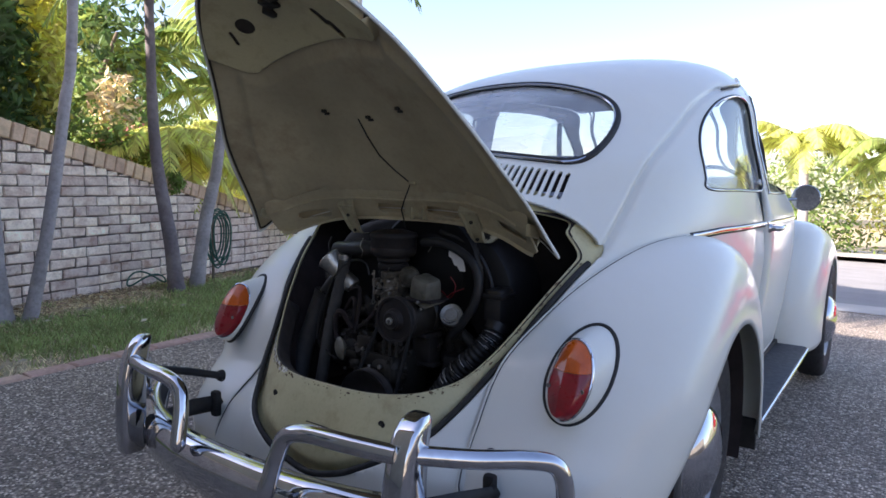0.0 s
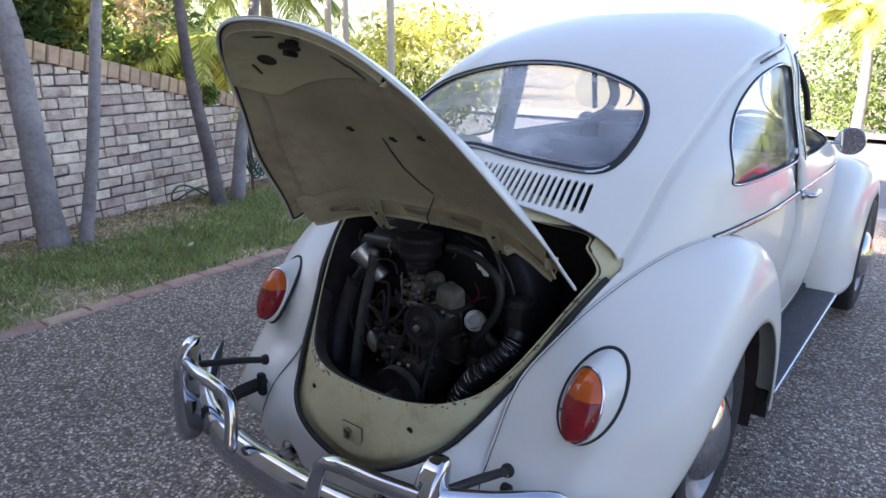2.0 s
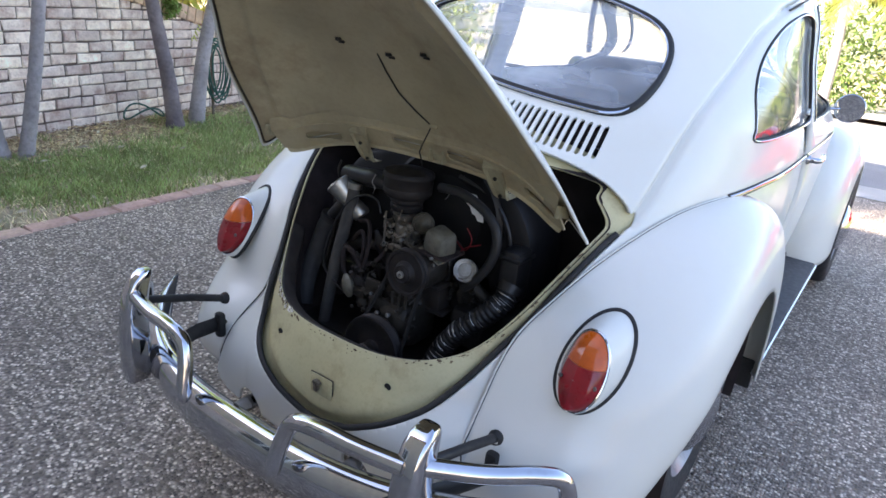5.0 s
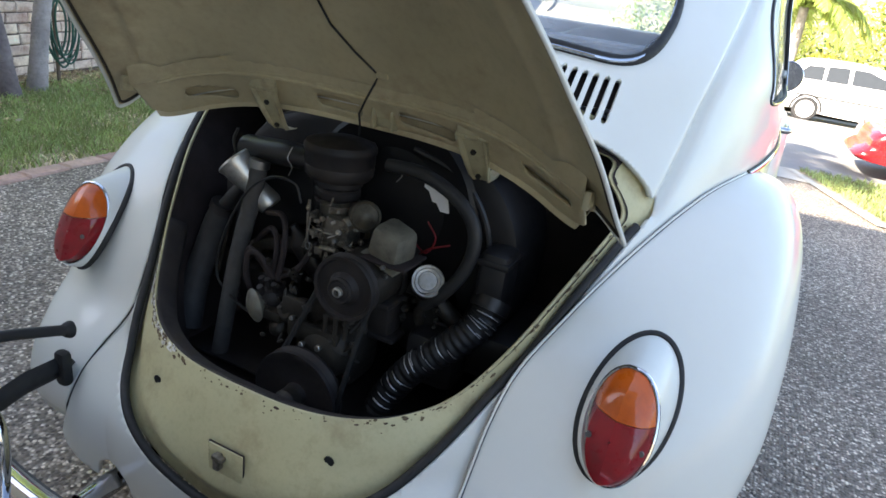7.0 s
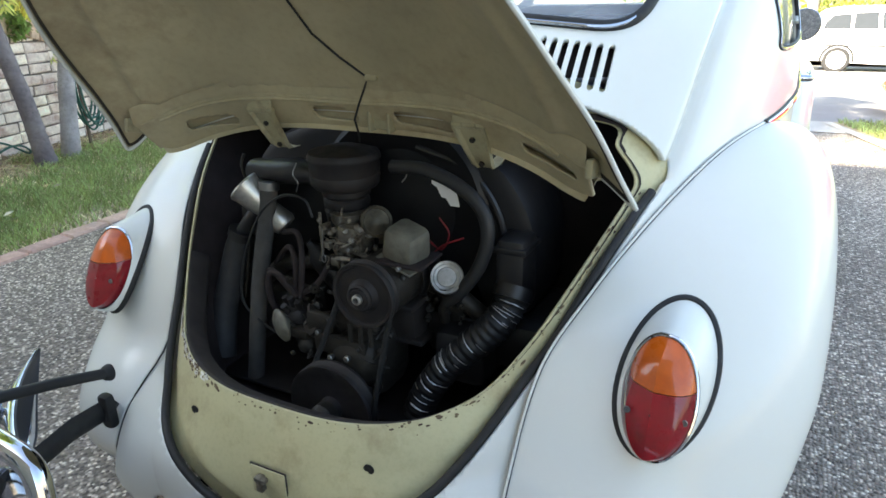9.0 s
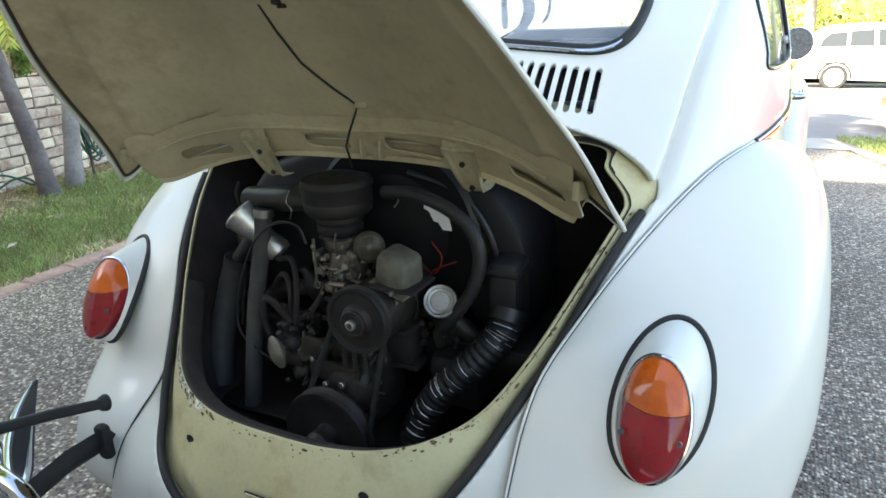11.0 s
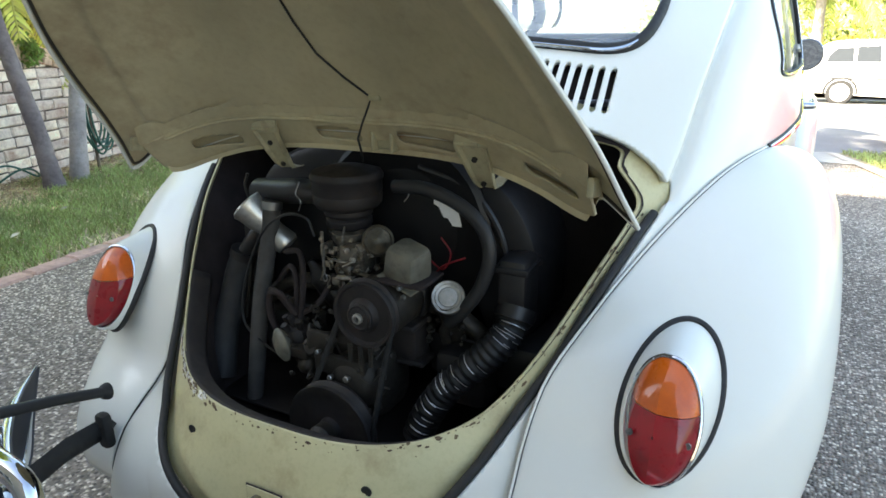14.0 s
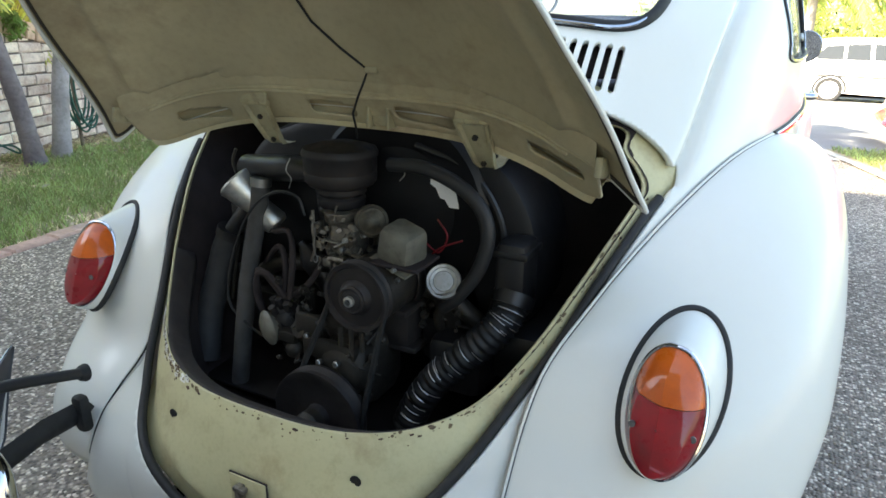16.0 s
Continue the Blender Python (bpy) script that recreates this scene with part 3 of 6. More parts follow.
def shell_mesh():
    zs = np.concatenate([np.linspace(.25, .80, 56), np.linspace(.806, .975, 34), np.linspace(.979, 1.10, 45), np.linspace(1.105, 1.45, 38), np.linspace(1.458, 1.532, 12), [1.5385]])
    a = np.concatenate([np.linspace(0, .20, 230), np.linspace(.20, .50, 120)[1:], np.linspace(.50, 1, 50)[1:]])
    a = np.concatenate([-a[::-1], a[1:-1]])
    V = []
    for z in zs:
        x, y = shell(np.full_like(a, z), a)
        V.append(np.stack([x, y, np.full_like(x, z)], 1))
    V = np.concatenate(V)
    F = grid_faces(len(zs), len(a), False, True)
    # the soft crease pressed into the rear quarters
    for sg in (1, -1):
        path = np.array([(sg * x, y, z) for x, y, z in spline([(.485, -.305, .863), (.494, -.265, .901), (.505, -.196, .974), (.519, -.104, 1.07), (.527, .0, 1.135), (.531, .127, 1.198), (.532, .28, 1.275), (.537, .42, 1.325), (.543, .52, 1.357), (.55, .64, 1.376)], 280)])
        near = np.where((V[:, 0] * sg > .38) & (V[:, 1] < .72) & (V[:, 2] > .84))[0]
        dd = np.sqrt(((V[near][:, None, :] - path[None]) ** 2).sum(2)).min(1)
        V[near] -= np.exp(-(dd / .0105) ** 2)[:, None] * np.array([sg * .8, -.5, .35]) * .015
    k = len(V)
    V = np.concatenate([V, [[0, 1.0, 1.54]]])
    top = (len(zs) - 1) * len(a)
    F += [(top + j, top + (j + 1) % len(a), k) for j in range(len(a))]
    return V, F


def cut_rear(V, poly, grow=0.0):
    V = np.asarray(V)
    d = poly_dist(V[:, [0, 2]], poly) - grow
    return np.where((V[:, 1] < .5) & (np.abs(V[:, 0]) < .55), d, 1.0)


def cut_side(V, poly, grow=0.0, side=0):
    V = np.asarray(V)
    d = poly_dist(V[:, 1:], poly) - grow
    ok = np.abs(V[:, 0]) > .30
    if side:
        ok &= V[:, 0] * side > 0
    return np.where(ok, d, 1.0)


def solid(ob, t, off=-1.0):
    md = ob.modifiers.new("thickness", "SOLIDIFY")
    md.thickness, md.offset, md.use_even_offset = t, off, False
    return ob


car = thing("car", "white rounded vintage car on driveway with open engine lid", "car")

_V, _F = shell_mesh()
_P = np.asarray(_V)
_slots = np.where((_P[:, 1] < .1) & (np.abs(_P[:, 0]) < .45), vent_slots(_P[:, [0, 2]]), 1.0)
body_geo = clip(_V, _F, np.minimum.reduce([cut_rear(_V, LID_OUT), cut_rear(_V, REAR_WIN), cut_side(_V, SIDE_WIN), cut_side(_V, DOOR), _slots,
                                           np.where(_P[:, 1] > 1.2, poly_dist(_P[:, [0, 2]], SCREEN), 1.0),
                                           np.where(_P[:, 1] < -.6, np.minimum(np.hypot(_P[:, 0] + .250, (_P[:, 2] - .262) * .9), np.hypot(_P[:, 0] - .130, (_P[:, 2] - .275) * .9)) - .042, 1.0),
                                           np.where((_P[:, 1] < -.5) & (_P[:, 0] < -.27), _P[:, 2] - .255 - .30 * np.clip(-_P[:, 0] - .29, 0, .2), 1.0)]))
# a dark sheet added behind the air slots paints their inner shade
_bz, _bx = np.linspace(1.004, 1.098, 8), np.linspace(-.42, .42, 30)
part("vent_tray", ([(x, float(shell_y(x, z)) + .035, z) for z in _bz for x in _bx], grid_faces(8, 30)), M["bay"], car, "dark sheet added as shade behind the air slots")


def flare(V):
    """The far lower corner of the tail leans out towards the bumper."""
    V = np.array(V, float)
    w = np.clip((.47 - V[:, 2]) / .17, 0, 1.3) * np.clip((-V[:, 0] - .26) / .14, 0, 1) * np.clip((-V[:, 1] - .40) / .2, 0, 1)
    V[:, 0] -= .012 * w
    V[:, 1] -= .055 * w
    return V.tolist()


body_geo = (flare(body_geo[0]), body_geo[1])
body = solid(part("body", body_geo, M["paint"], car, "glossy white body shell with worn rear edges", auto=50), 0.010)
for side in (1, -1):
    g = clip(*clip(_V, _F, -cut_side(_V, DOOR, -0.004, side)), cut_side(clip(_V, _F, -cut_side(_V, DOOR, -0.004, side))[0], DOOR_WIN))
    door = solid(part("door", g, M["paint"], car, "white door"), 0.012)


def lay_rear(poly, out=0.0):
    """Points of a rear outline laid on the skin, lifted by out along y."""
    return [(x, float(shell_y(x, z)) - out, z) for x, z in poly]


def lay_side(poly, side=1, out=0.0):
    return [(side * (float(shell_x(y, z)) + out), y, z) for y, z in poly]


def pane(poly, where, inset):
    """A slightly curved pane inside an outline: rings that shrink to its centre."""
    c = np.mean(np.array(poly), axis=0)
    rings = [[tuple(c + (np.array(p) - c) * s) for p in poly] for s in (1.0, .93, .8, .6, .4, .2)]
    V = [q for r in rings for q in where(r, -inset)]
    n = len(poly)
    F = grid_faces(len(rings), n, False, True)
    V.append(where([tuple(c)], -inset)[0])
    k = len(V) - 1
    F += [((len(rings) - 1) * n + j, (len(rings) - 1) * n + (j + 1) % n, k) for j in range(n)]
    return V, F


rear_window = part("rear_window", pane(REAR_WIN, lay_rear, 0.010), M["glass_dusty"], car, "curved clear rear window")
part("window_seal", tube(lay_rear(REAR_WIN, 0.0), 0.0115, 10, closed=True, flat=0.7), M["rubber"], rear_window, "black rubber window seal")
part("chrome_strip", tube(lay_rear([tuple(np.array([0, 1.21]) + (np.array(p) - [0, 1.21]) * .992) for p in REAR_WIN], 0.0105), 0.0034, 8, closed=True), M["chrome"], rear_window, "thin bright metal strip")
for side in (1, -1):
    w = part("quarter_window", pane(SIDE_WIN, lambda q, o: lay_side(q, side, o), 0.012), M["glass"], car, "fixed rear side window")
    part("window_seal", tube(lay_side(SIDE_WIN, side, -0.002), 0.0055, 10, closed=True), M["rubber"], w, "black rubber window seal")
    part("chrome_strip", tube(lay_side(SIDE_WIN, side, 0.0025), 0.0024, 8, closed=True), M["chrome"], w, "thin bright metal strip")
    w = part("door_window", pane(DOOR_WIN, lambda q, o: lay_side(q, side, o), 0.014), M["glass"], car, "door window")
    part("window_seal", tube(lay_side(DOOR_WIN, side, -0.002), 0.0055, 10, closed=True), M["rubber"], w, "black rubber window seal")
    part("chrome_strip", tube(lay_side(DOOR_WIN, side, 0.0025), 0.0024, 8, closed=True), M["chrome"], w, "thin bright metal strip")

# recessed flange round the engine opening, with the inner hole cut through
_Z = np.linspace(.30, 1.03, 110)
_X = np.linspace(-.52, .52, 160)
_gd = np.clip(-poly_dist(np.array([(x, z) for z in _Z for x in _X]), LID_OUT) / .034, 0, 1)
_gs = .011 * (1 - _gd * _gd * (3 - 2 * _gd))          # a shallow gutter along the outer edge
_gv = [(x, float(shell_y(x, z)) + 0.020 + g, z) for (z, x), g in zip(((z, x) for z in _Z for x in _X), _gs)]
_gf = [tuple(reversed(f)) for f in grid_faces(len(_Z), len(_X))]
_gp = np.array(_gv)[:, [0, 2]]
_fl = clip(_gv, [tuple(reversed(f)) for f in _gf], np.minimum(-poly_dist(_gp, LID_OUT) + 0.022, poly_dist(_gp, LID_HOLE)))
flange = solid(part("engine_opening_flange", _fl, M["cream"], car, "cream-painted chipped flange round the engine opening"), 0.004)
_sl = sorted([tuple(np.array(p) - (np.array(p) - [0, .7]) * .02) for p in LID_OUT if p[1] < .85], key=lambda p: math.atan2(p[0], .75 - p[1]))
def sunk(x, z, d):
    """A point of the rear skin, sunk d metres along its normal."""
    e = .003
    n = Vector(((float(shell_y(x + e, z)) - float(shell_y(x - e, z))) / (2 * e), -1, (float(shell_y(x, z + e)) - float(shell_y(x, z - e))) / (2 * e))).normalized()
    return Vector((x, float(shell_y(x, z)), z)) - n * d


part("lid_seal", tube([sunk(x, z, .005) for x, z in _sl], 0.0074, 10), M["rubber"], flange, "black rubber lid seal")

# ---- rear and front wings ----
def wing(axle_y, table, lip, out, n, phi_n=36, t0=-8, t1=184, m=90):
    """A bulging wing over a wheel: table rows of angle, bead radius, bead x, around the axle; out: its outer x by angle."""
    A, R, X = zip(*table)
    V = []
    th = np.linspace(t0, t1, m)
    for t in th:
        r1, x1 = float(pchip(A, R, t)), float(pchip(A, X, t))
        rl, xo = float(pchip(*zip(*lip), t)), float(pchip(*zip(*out), t))
        y1, z1 = axle_y + r1 * math.cos(radians(t)), .32 + r1 * math.sin(radians(t))
        low = min(1.0, max(0.0, (.68 - z1) / .06)) if t > 100 else 0.0
        V.append((x1 - .003 - .011 * low, y1 + .004 + .030 * low, z1))
        for k in range(phi_n):
            p = math.pi / 2 * k / (phi_n - 1)
            u, q = math.sin(p) ** (2 / n), math.cos(p) ** (2 / n)
            r, x = rl + (r1 - rl) * q, x1 + (xo - x1) * u
            V.append((x, axle_y + r * math.cos(radians(t)), .32 + r * math.sin(radians(t))))
    return V, grid_faces(m, phi_n + 1)


REAR_WING = [(-8, .46, .64), (0, .465, .645), (30, .505, .65), (65, .570, .645), (92, .576, .602), (110, .586, .543), (120, .594, .505), (128.6, .605, .470), (140.2, .621, .420), (153, .647, .371), (162, .660, .360), (170, .692, .358), (178, .722, .374), (184, .735, .395)]
REAR_LIP = [(-8, .36), (60, .355), (120, .365), (150, .39), (184, .44)]
REAR_OUT = [(-8, .752), (120, .752), (145, .746), (160, .728), (174, .698), (184, .672)]
rear_wing_geo = wing(0.0, REAR_WING, REAR_LIP, REAR_OUT, 2.3)
FAR_WING = []                                   # the far wing meets the body further out near its foot
for t, r, x in REAR_WING:
    if t >= 153:
        x += .044 * min(1.0, (t - 150) / 20)
        for _ in range(6):
            y, z = r * math.cos(radians(t)), .32 + r * math.sin(radians(t))
            r *= float(shell_y(x, z)) / y
    FAR_WING.append((t, r, x))
far_wing_geo = wing(0.0, FAR_WING, REAR_LIP, REAR_OUT, 2.3)
FRONT_WING = [(-5, .44, .50), (40, .50, .50), (90, .53, .55), (130, .66, .585), (155, .73, .60), (180, .72, .60), (186, .72, .60)]
FRONT_LIP = [(-5, .36), (90, .345), (186, .40)]
front_wing_geo = wing(2.40, FRONT_WING, FRONT_LIP, [(-5, .765), (186, .765)], 2.5, t0=-5, t1=186)
for side in (1, -1):
    for nm, g, lab in (("rear_wing", rear_wing_geo, "white bulging rear wing"), ("front_wing", front_wing_geo, "white front wing")):
        gg = g if side > 0 else mirrored(far_wing_geo if nm == "rear_wing" else g)
        seam = [(p[0], min(p[1], float(shell_y(p[0], p[2])) if p[1] < -.45 else 9), p[2]) for p in gg[0][1::37] if p[2] > .29 or p[1] > -.3]
        if nm == "rear_wing":
            q = np.array(gg[0])
            gg = clip(*gg, np.where(q[:, 1] < -.3, q[:, 2] - .282, 1.0))
            gg, seam = (flare(gg[0]), gg[1]), flare(seam)
        w = solid(part(nm, gg, M["paint"], car, lab), 0.006, 0.0)
        if nm == "rear_wing":
            part("wing_beading", tube([(x, y - .002, z + .002) for x, y, z in seam], 0.0034, 6), M["rubber"], w, "dark wing beading")
            part("bead_crown", tube([(x, y - .0045, z + .0035) for x, y, z in seam], 0.0022, 6), M["paint"], w, "painted bead crown")

# bonnet
_bv = []
for v in np.linspace(0, 1, 24):
    y = 1.74 + 1.15 * v
    h = float(pchip([0, .3, .6, .85, 1], [1.08, 1.0, .88, .70, .50], v))
    wd = float(pchip([0, .5, 1], [.60, .46, .28], v))
    for u in np.linspace(-1, 1, 25):
        _bv.append((wd * u, y - .10 * abs(u) ** 2.5 * v, .36 + (h - .36) * (1 - abs(u) ** 2.6) ** (1 / 2.6)))
solid(part("bonnet", (_bv, [tuple(reversed(f)) for f in grid_faces(24, 25)]), M["paint"], car, "white bonnet"), 0.006)

# ---- wheels ----
def wheel(name, x, y, side):
    w = new(name)
    w.parent = car
    w.location = (side * x, y, .318)
    w.rotation_euler = (0, radians(90 * side), 0)
    ty = [(.20, -.06), (.235, -.068), (.275, -.072), (.302, -.066), (.316, -.050), (.320, -.02), (.320, .02), (.316, .050), (.302, .066), (.275, .072), (.235, .068), (.20, .06)]
    part("tyre", lathe(ty, 48), M["tyre"], w)
    part("rim", lathe([(.205, .055), (.200, .062), (.185, .045), (.165, .030), (.150, .022), (.12, .028), (.09, .03), (.0, .03)], 40), M["rim"], w, "silver steel rim")
    part("hubcap", lathe([(.138, .024), (.142, .034), (.136, .052), (.118, .074), (.085, .092), (.045, .102), (.0, .105)], 40), M["chrome"], w, "domed chrome hubcap")
    return w


for side in (1, -1):
    wheel("rear_wheel", .612, 0.0, side)
    wheel("front_wheel", .70, 2.40, side)
    rb = part("running_board", box(.17, 1.22, .03, (side * .655, 1.06, .285), .008), M["board"], car, "ribbed dark rubber running board")
    part("edge_strip", tube([(side * .742, .46, .288), (side * .742, 1.66, .288)], .0065, 8), M["chrome"], rb, "bright edge strip")
    part("mud_flap", box(.07, .012, .10, (side * .70, .425, .255), .003), M["rubber"], car, "black rubber mud flap")
    for wy in (0.0, 2.40):
        hv = []
        for xx in (.40, .52, .64, .70):
            for a in np.linspace(-20, 200, 24):
                hv.append((side * xx, wy + .375 * math.cos(radians(a)), .32 + .375 * math.sin(radians(a))))
        hv2 = [(side * .40, wy, .32)]
        gf = grid_faces(4, 24) + [(96, j, j + 1) for j in range(23)]
        part("wheel_housing", (hv + hv2, gf), M["bay"], car, "black wheel housing")

# chipped paint along the flange's inner edge
def chips(n, seed, where, size):
    """Small ragged flakes lying on the flange."""
    rnd = random.Random(seed)
    V, F = [], []
    while len(F) < n:
        i = rnd.randrange(len(LID_HOLE))
        (x, z), (x2, z2) = LID_HOLE[i], LID_HOLE[(i + 1) % len(LID_HOLE)]
        if not where(x, z):
            continue
        k = rnd.random()
        d = abs(rnd.gauss(0, .007)) + .0012
        c = np.array([x + (x2 - x) * k, z + (z2 - z) * k])
        c = c + (c - [0, .76]) / np.linalg.norm(c - [0, .76]) * d
        r, m = size * rnd.uniform(.3, 1.2), rnd.randint(5, 7)
        a0, st = rnd.uniform(0, 6), rnd.uniform(1.0, 2.6)
        tx, tz = (x2 - x), (z2 - z)
        L = math.hypot(tx, tz) + 1e-9
        tx, tz = tx / L, tz / L
        b = len(V)
        for j in range(m):
            u, v = r * st * math.cos(a0 + j * 6.283 / m) * rnd.uniform(.5, 1.1), r * math.sin(a0 + j * 6.283 / m) * rnd.uniform(.5, 1.1)
            px, pz = c[0] + tx * u - tz * v, c[1] + tz * u + tx * v
            V.append((px, float(shell_y(px, pz)) + .0193 + .011 * (1 - min(1.0, max(0.0, float(-poly_dist(np.array([(px, pz)]), LID_OUT)[0]) / .034))) ** 1.5, pz))
        F.append(tuple(range(b, b + m)))
    return V, F


for nm, n, sd, mt, w, sz, lb in (("paint_chip", 190, 3, "chip", lambda x, z: z < .84, .0022, "dark rusty chips in the cream paint"),
                                 ("paint_chip", 70, 4, "chip", lambda x, z: -.40 < x < -.12 and z < .66, .0034, "dark rusty chips in the cream paint"),
                                 ("bare_patch", 60, 5, "chip_pale", lambda x, z: -.36 < x < -.14 and z < .64, .0042, "pale bare metal patches")):
    ob = part(nm, chips(n, sd, w, sz), M[mt], flange, lb, smooth=False, auto=None)
    ob["kind"] = "stuff"

# ---- the open engine lid ----
OPEN = Matrix.Translation((0, -.747, 1.146)) @ Matrix.Rotation(radians(-99.8), 4, "X") @ Matrix.Translation((0, .556, -.629))


def lid_y(x, z):
    """The closed lid's outer skin: rounder at its tip than the apron, flatter at its upper corners."""
    a, b = np.clip((np.abs(x) - .36) / .124, 0, 1), np.clip((np.asarray(z) - .70) / .20, 0, 1)
    return shell_y(x, z, NL) - .036 * a ** 1.6 * b


LID_SHAPE = outline([(0, .338), (.07, .346), (.13, .368), (.19, .408), (.24, .458), (.283, .515), (.325, .575), (.36, .622), (.393, .672), (.425, .74), (.448, .80), (.466, .850), (.480, .880), (.483, .892), (.468, .899), (.432, .902), (.416, .918), (.385, .936), (.29, .956), (.15, .969), (0, .973)], 240)


def lid_sheet(off, *fields, nz=90, nx=130):
    """A piece of the lid's curved surface, lying off metres inside the skin, kept where all fields of (x, z) are positive."""
    Z, X = np.linspace(.30, 1.03, nz), np.linspace(-.5, .5, nx)
    P = np.array([(x, z) for z in Z for x in X])
    V = np.stack([P[:, 0], lid_y(P[:, 0], P[:, 1]) + off, P[:, 1]], 1)
    return clip(V, grid_faces(nz, nx), np.minimum.reduce([f(P) for f in fields]))


def inside(poly, d):
    return lambda P: -poly_dist(P, poly) - d


def slot(cx, cz, hx, rz, slope=0.0):
    """Outside a long hole."""
    return lambda P: np.hypot(P[:, 0] - np.clip(P[:, 0], cx - hx, cx + hx), P[:, 1] - cz - slope * (np.clip(P[:, 0], cx - hx, cx + hx) - cx)) - rz


def bar(x0, z0, x1, z1, r):
    """Outside a round-ended hole between two points."""
    def f(P):
        d = np.array([x1 - x0, z1 - z0])
        t = np.clip(((P - [x0, z0]) @ d) / (d @ d), 0, 1)
        return np.hypot(*(P - [x0, z0] - t[:, None] * d).T) - r
    return f


lid = new("engine_lid")
lid.parent = car
lid.matrix_local = OPEN
lid["label"] = "raised engine lid with dusty cream inside"
solid(part("skin", lid_sheet(0.0, inside(LID_SHAPE, .002), nz=160, nx=260), M["paint"], lid, "white outer skin"), 0.002)
LID_STEP = lambda x: .922 - .36 * x * x
LATCH_EDGE = lambda x: .572 - .10 * x - 22 * np.maximum(0, np.abs(x) - .185) ** 2


def pressed(V):
    """The inner skin's soft pressing: a raised field a hand's width inside the rim."""
    P = np.asarray(V)
    d = np.clip((-poly_dist(P[:, [0, 2]], LID_SHAPE) - .012) / .066, 0, 1)
    d = np.where(P[:, 2] > .84, np.maximum(d, np.clip((P[:, 2] - .86) / .03, 0, 1) * np.clip((.41 - np.abs(P[:, 0])) / .05, 0, 1)), d)
    d = .55 * d + .45 * np.clip((d - .72) / .28, 0, 1) ** 1.5
    P[:, 1] += .026 * d * np.clip((LID_STEP(P[:, 0]) - P[:, 2]) / .008, 0, 1) * np.clip((P[:, 2] - LATCH_EDGE(P[:, 0]) + .012) / .05, 0, 1)
    return P.tolist()


_in = lid_sheet(0.004, inside(LID_SHAPE, .005), nz=160, nx=220)
part("inner_skin", flip((pressed(_in[0]), _in[1])), M["lidin"], lid, "dusty cream inner skin")
part("rim_lip", tube([(x, float(lid_y(x, z)) + .006, z) for x, z in [np.array(p) - (np.array(p) - [0, .7]) * .008 for p in LID_SHAPE]], .0032, 8, closed=True), M["paint"], lid, "rolled white rim edge")
# a dark tube paints the shade line inside the rim
part("rim_gap", tube([(x, float(lid_y(x, z)) + .006, z) for x, z in [np.array(p) - (np.array(p) - [0, .7]) * .026 for p in LID_SHAPE]], .0028, 6, closed=True), M["cavity"], lid, "dark tube painted as shade inside the rim")
_hf = lid_sheet(0.034, inside(LID_SHAPE, .004), lambda P: .418 - np.abs(P[:, 0]), lambda P: P[:, 1] - LID_STEP(P[:, 0]), slot(-.297, .928, .040, .0085, .32), slot(-.040, .949, .036, .0095, .05),
                slot(.130, .947, .044, .0095, .0), slot(.351, .909, .036, .0085, -.30), nz=140, nx=200)
hinge_frame = solid(part("hinge_frame", flip(_hf), M["lidin"], lid, "pressed hinge frame with long holes"), 0.004)
_hb = [(x, LID_STEP(x)) for x in np.linspace(-.418, .418, 60)]
_wv = [p for x, z in _hb for p in ((x, float(lid_y(x, z)) + .002, z - .014), (x, float(lid_y(x, z)) + .030, z - .005), (x, float(lid_y(x, z)) + .0345, z + .002))]
part("frame_step", (_wv, grid_faces(60, 3)), M["lidin"], lid)
part("frame_lining", flip(lid_sheet(0.010, inside(LID_SHAPE, .0015), lambda P: P[:, 1] - LID_STEP(P[:, 0]) + .012, lambda P: .43 - np.abs(P[:, 0]))), M["lidin"], lid)
part("frame_bead", tube([(x, float(lid_y(x, z + .007)) + .0335, z + .007) for x, z in _hb[3:-3]], .0042, 8), M["lidin"], lid, "pressed bead along the hinge frame")
_ev = []
for x, z in [p for p in LID_SHAPE if p[1] > .903]:
    k = min(1.0, max(0.0, (.43 - abs(x)) / .02))
    _ev += [(x, float(lid_y(x, z)) + .002, z), (x * .995, float(lid_y(x, z)) + .020 * k + .002, z - .003), (x * .99, float(lid_y(x, z)) + .036 * k + .002, z - .006)]
_ne = len(_ev) // 3
part("frame_edge", (_ev, grid_faces(_ne, 3)), M["lidin"], lid, "folded hinge edge")
for sg in (1, -1):
    part("corner_tab", box(.010, .026, .050, (sg * .424, float(lid_y(.424, .87)) + .018, .868), .003), M["hinge"], lid, "folded corner tab")
_lf = lid_sheet(0.026, inside(LID_SHAPE, .014), lambda P: LATCH_EDGE(P[:, 0]) - P[:, 1], slot(-.126, .490, .001, .021), bar(-.168, .486, -.177, .516, .0042),
                bar(.078, .494, .087, .522, .0085), bar(.096, .526, .106, .552, .0085), bar(-.066, .412, -.024, .420, .008), bar(.040, .424, .086, .420, .009), nz=200, nx=240)
latch_frame = solid(part("latch_frame", flip(_lf), M["cream"], lid, "pale latch frame with cut-outs"), 0.002)
_sk = [p for p in LID_SHAPE if p[1] < LATCH_EDGE(p[0]) + .02]
_sk = sorted(_sk, key=lambda p: math.atan2(p[0], .75 - p[1]))
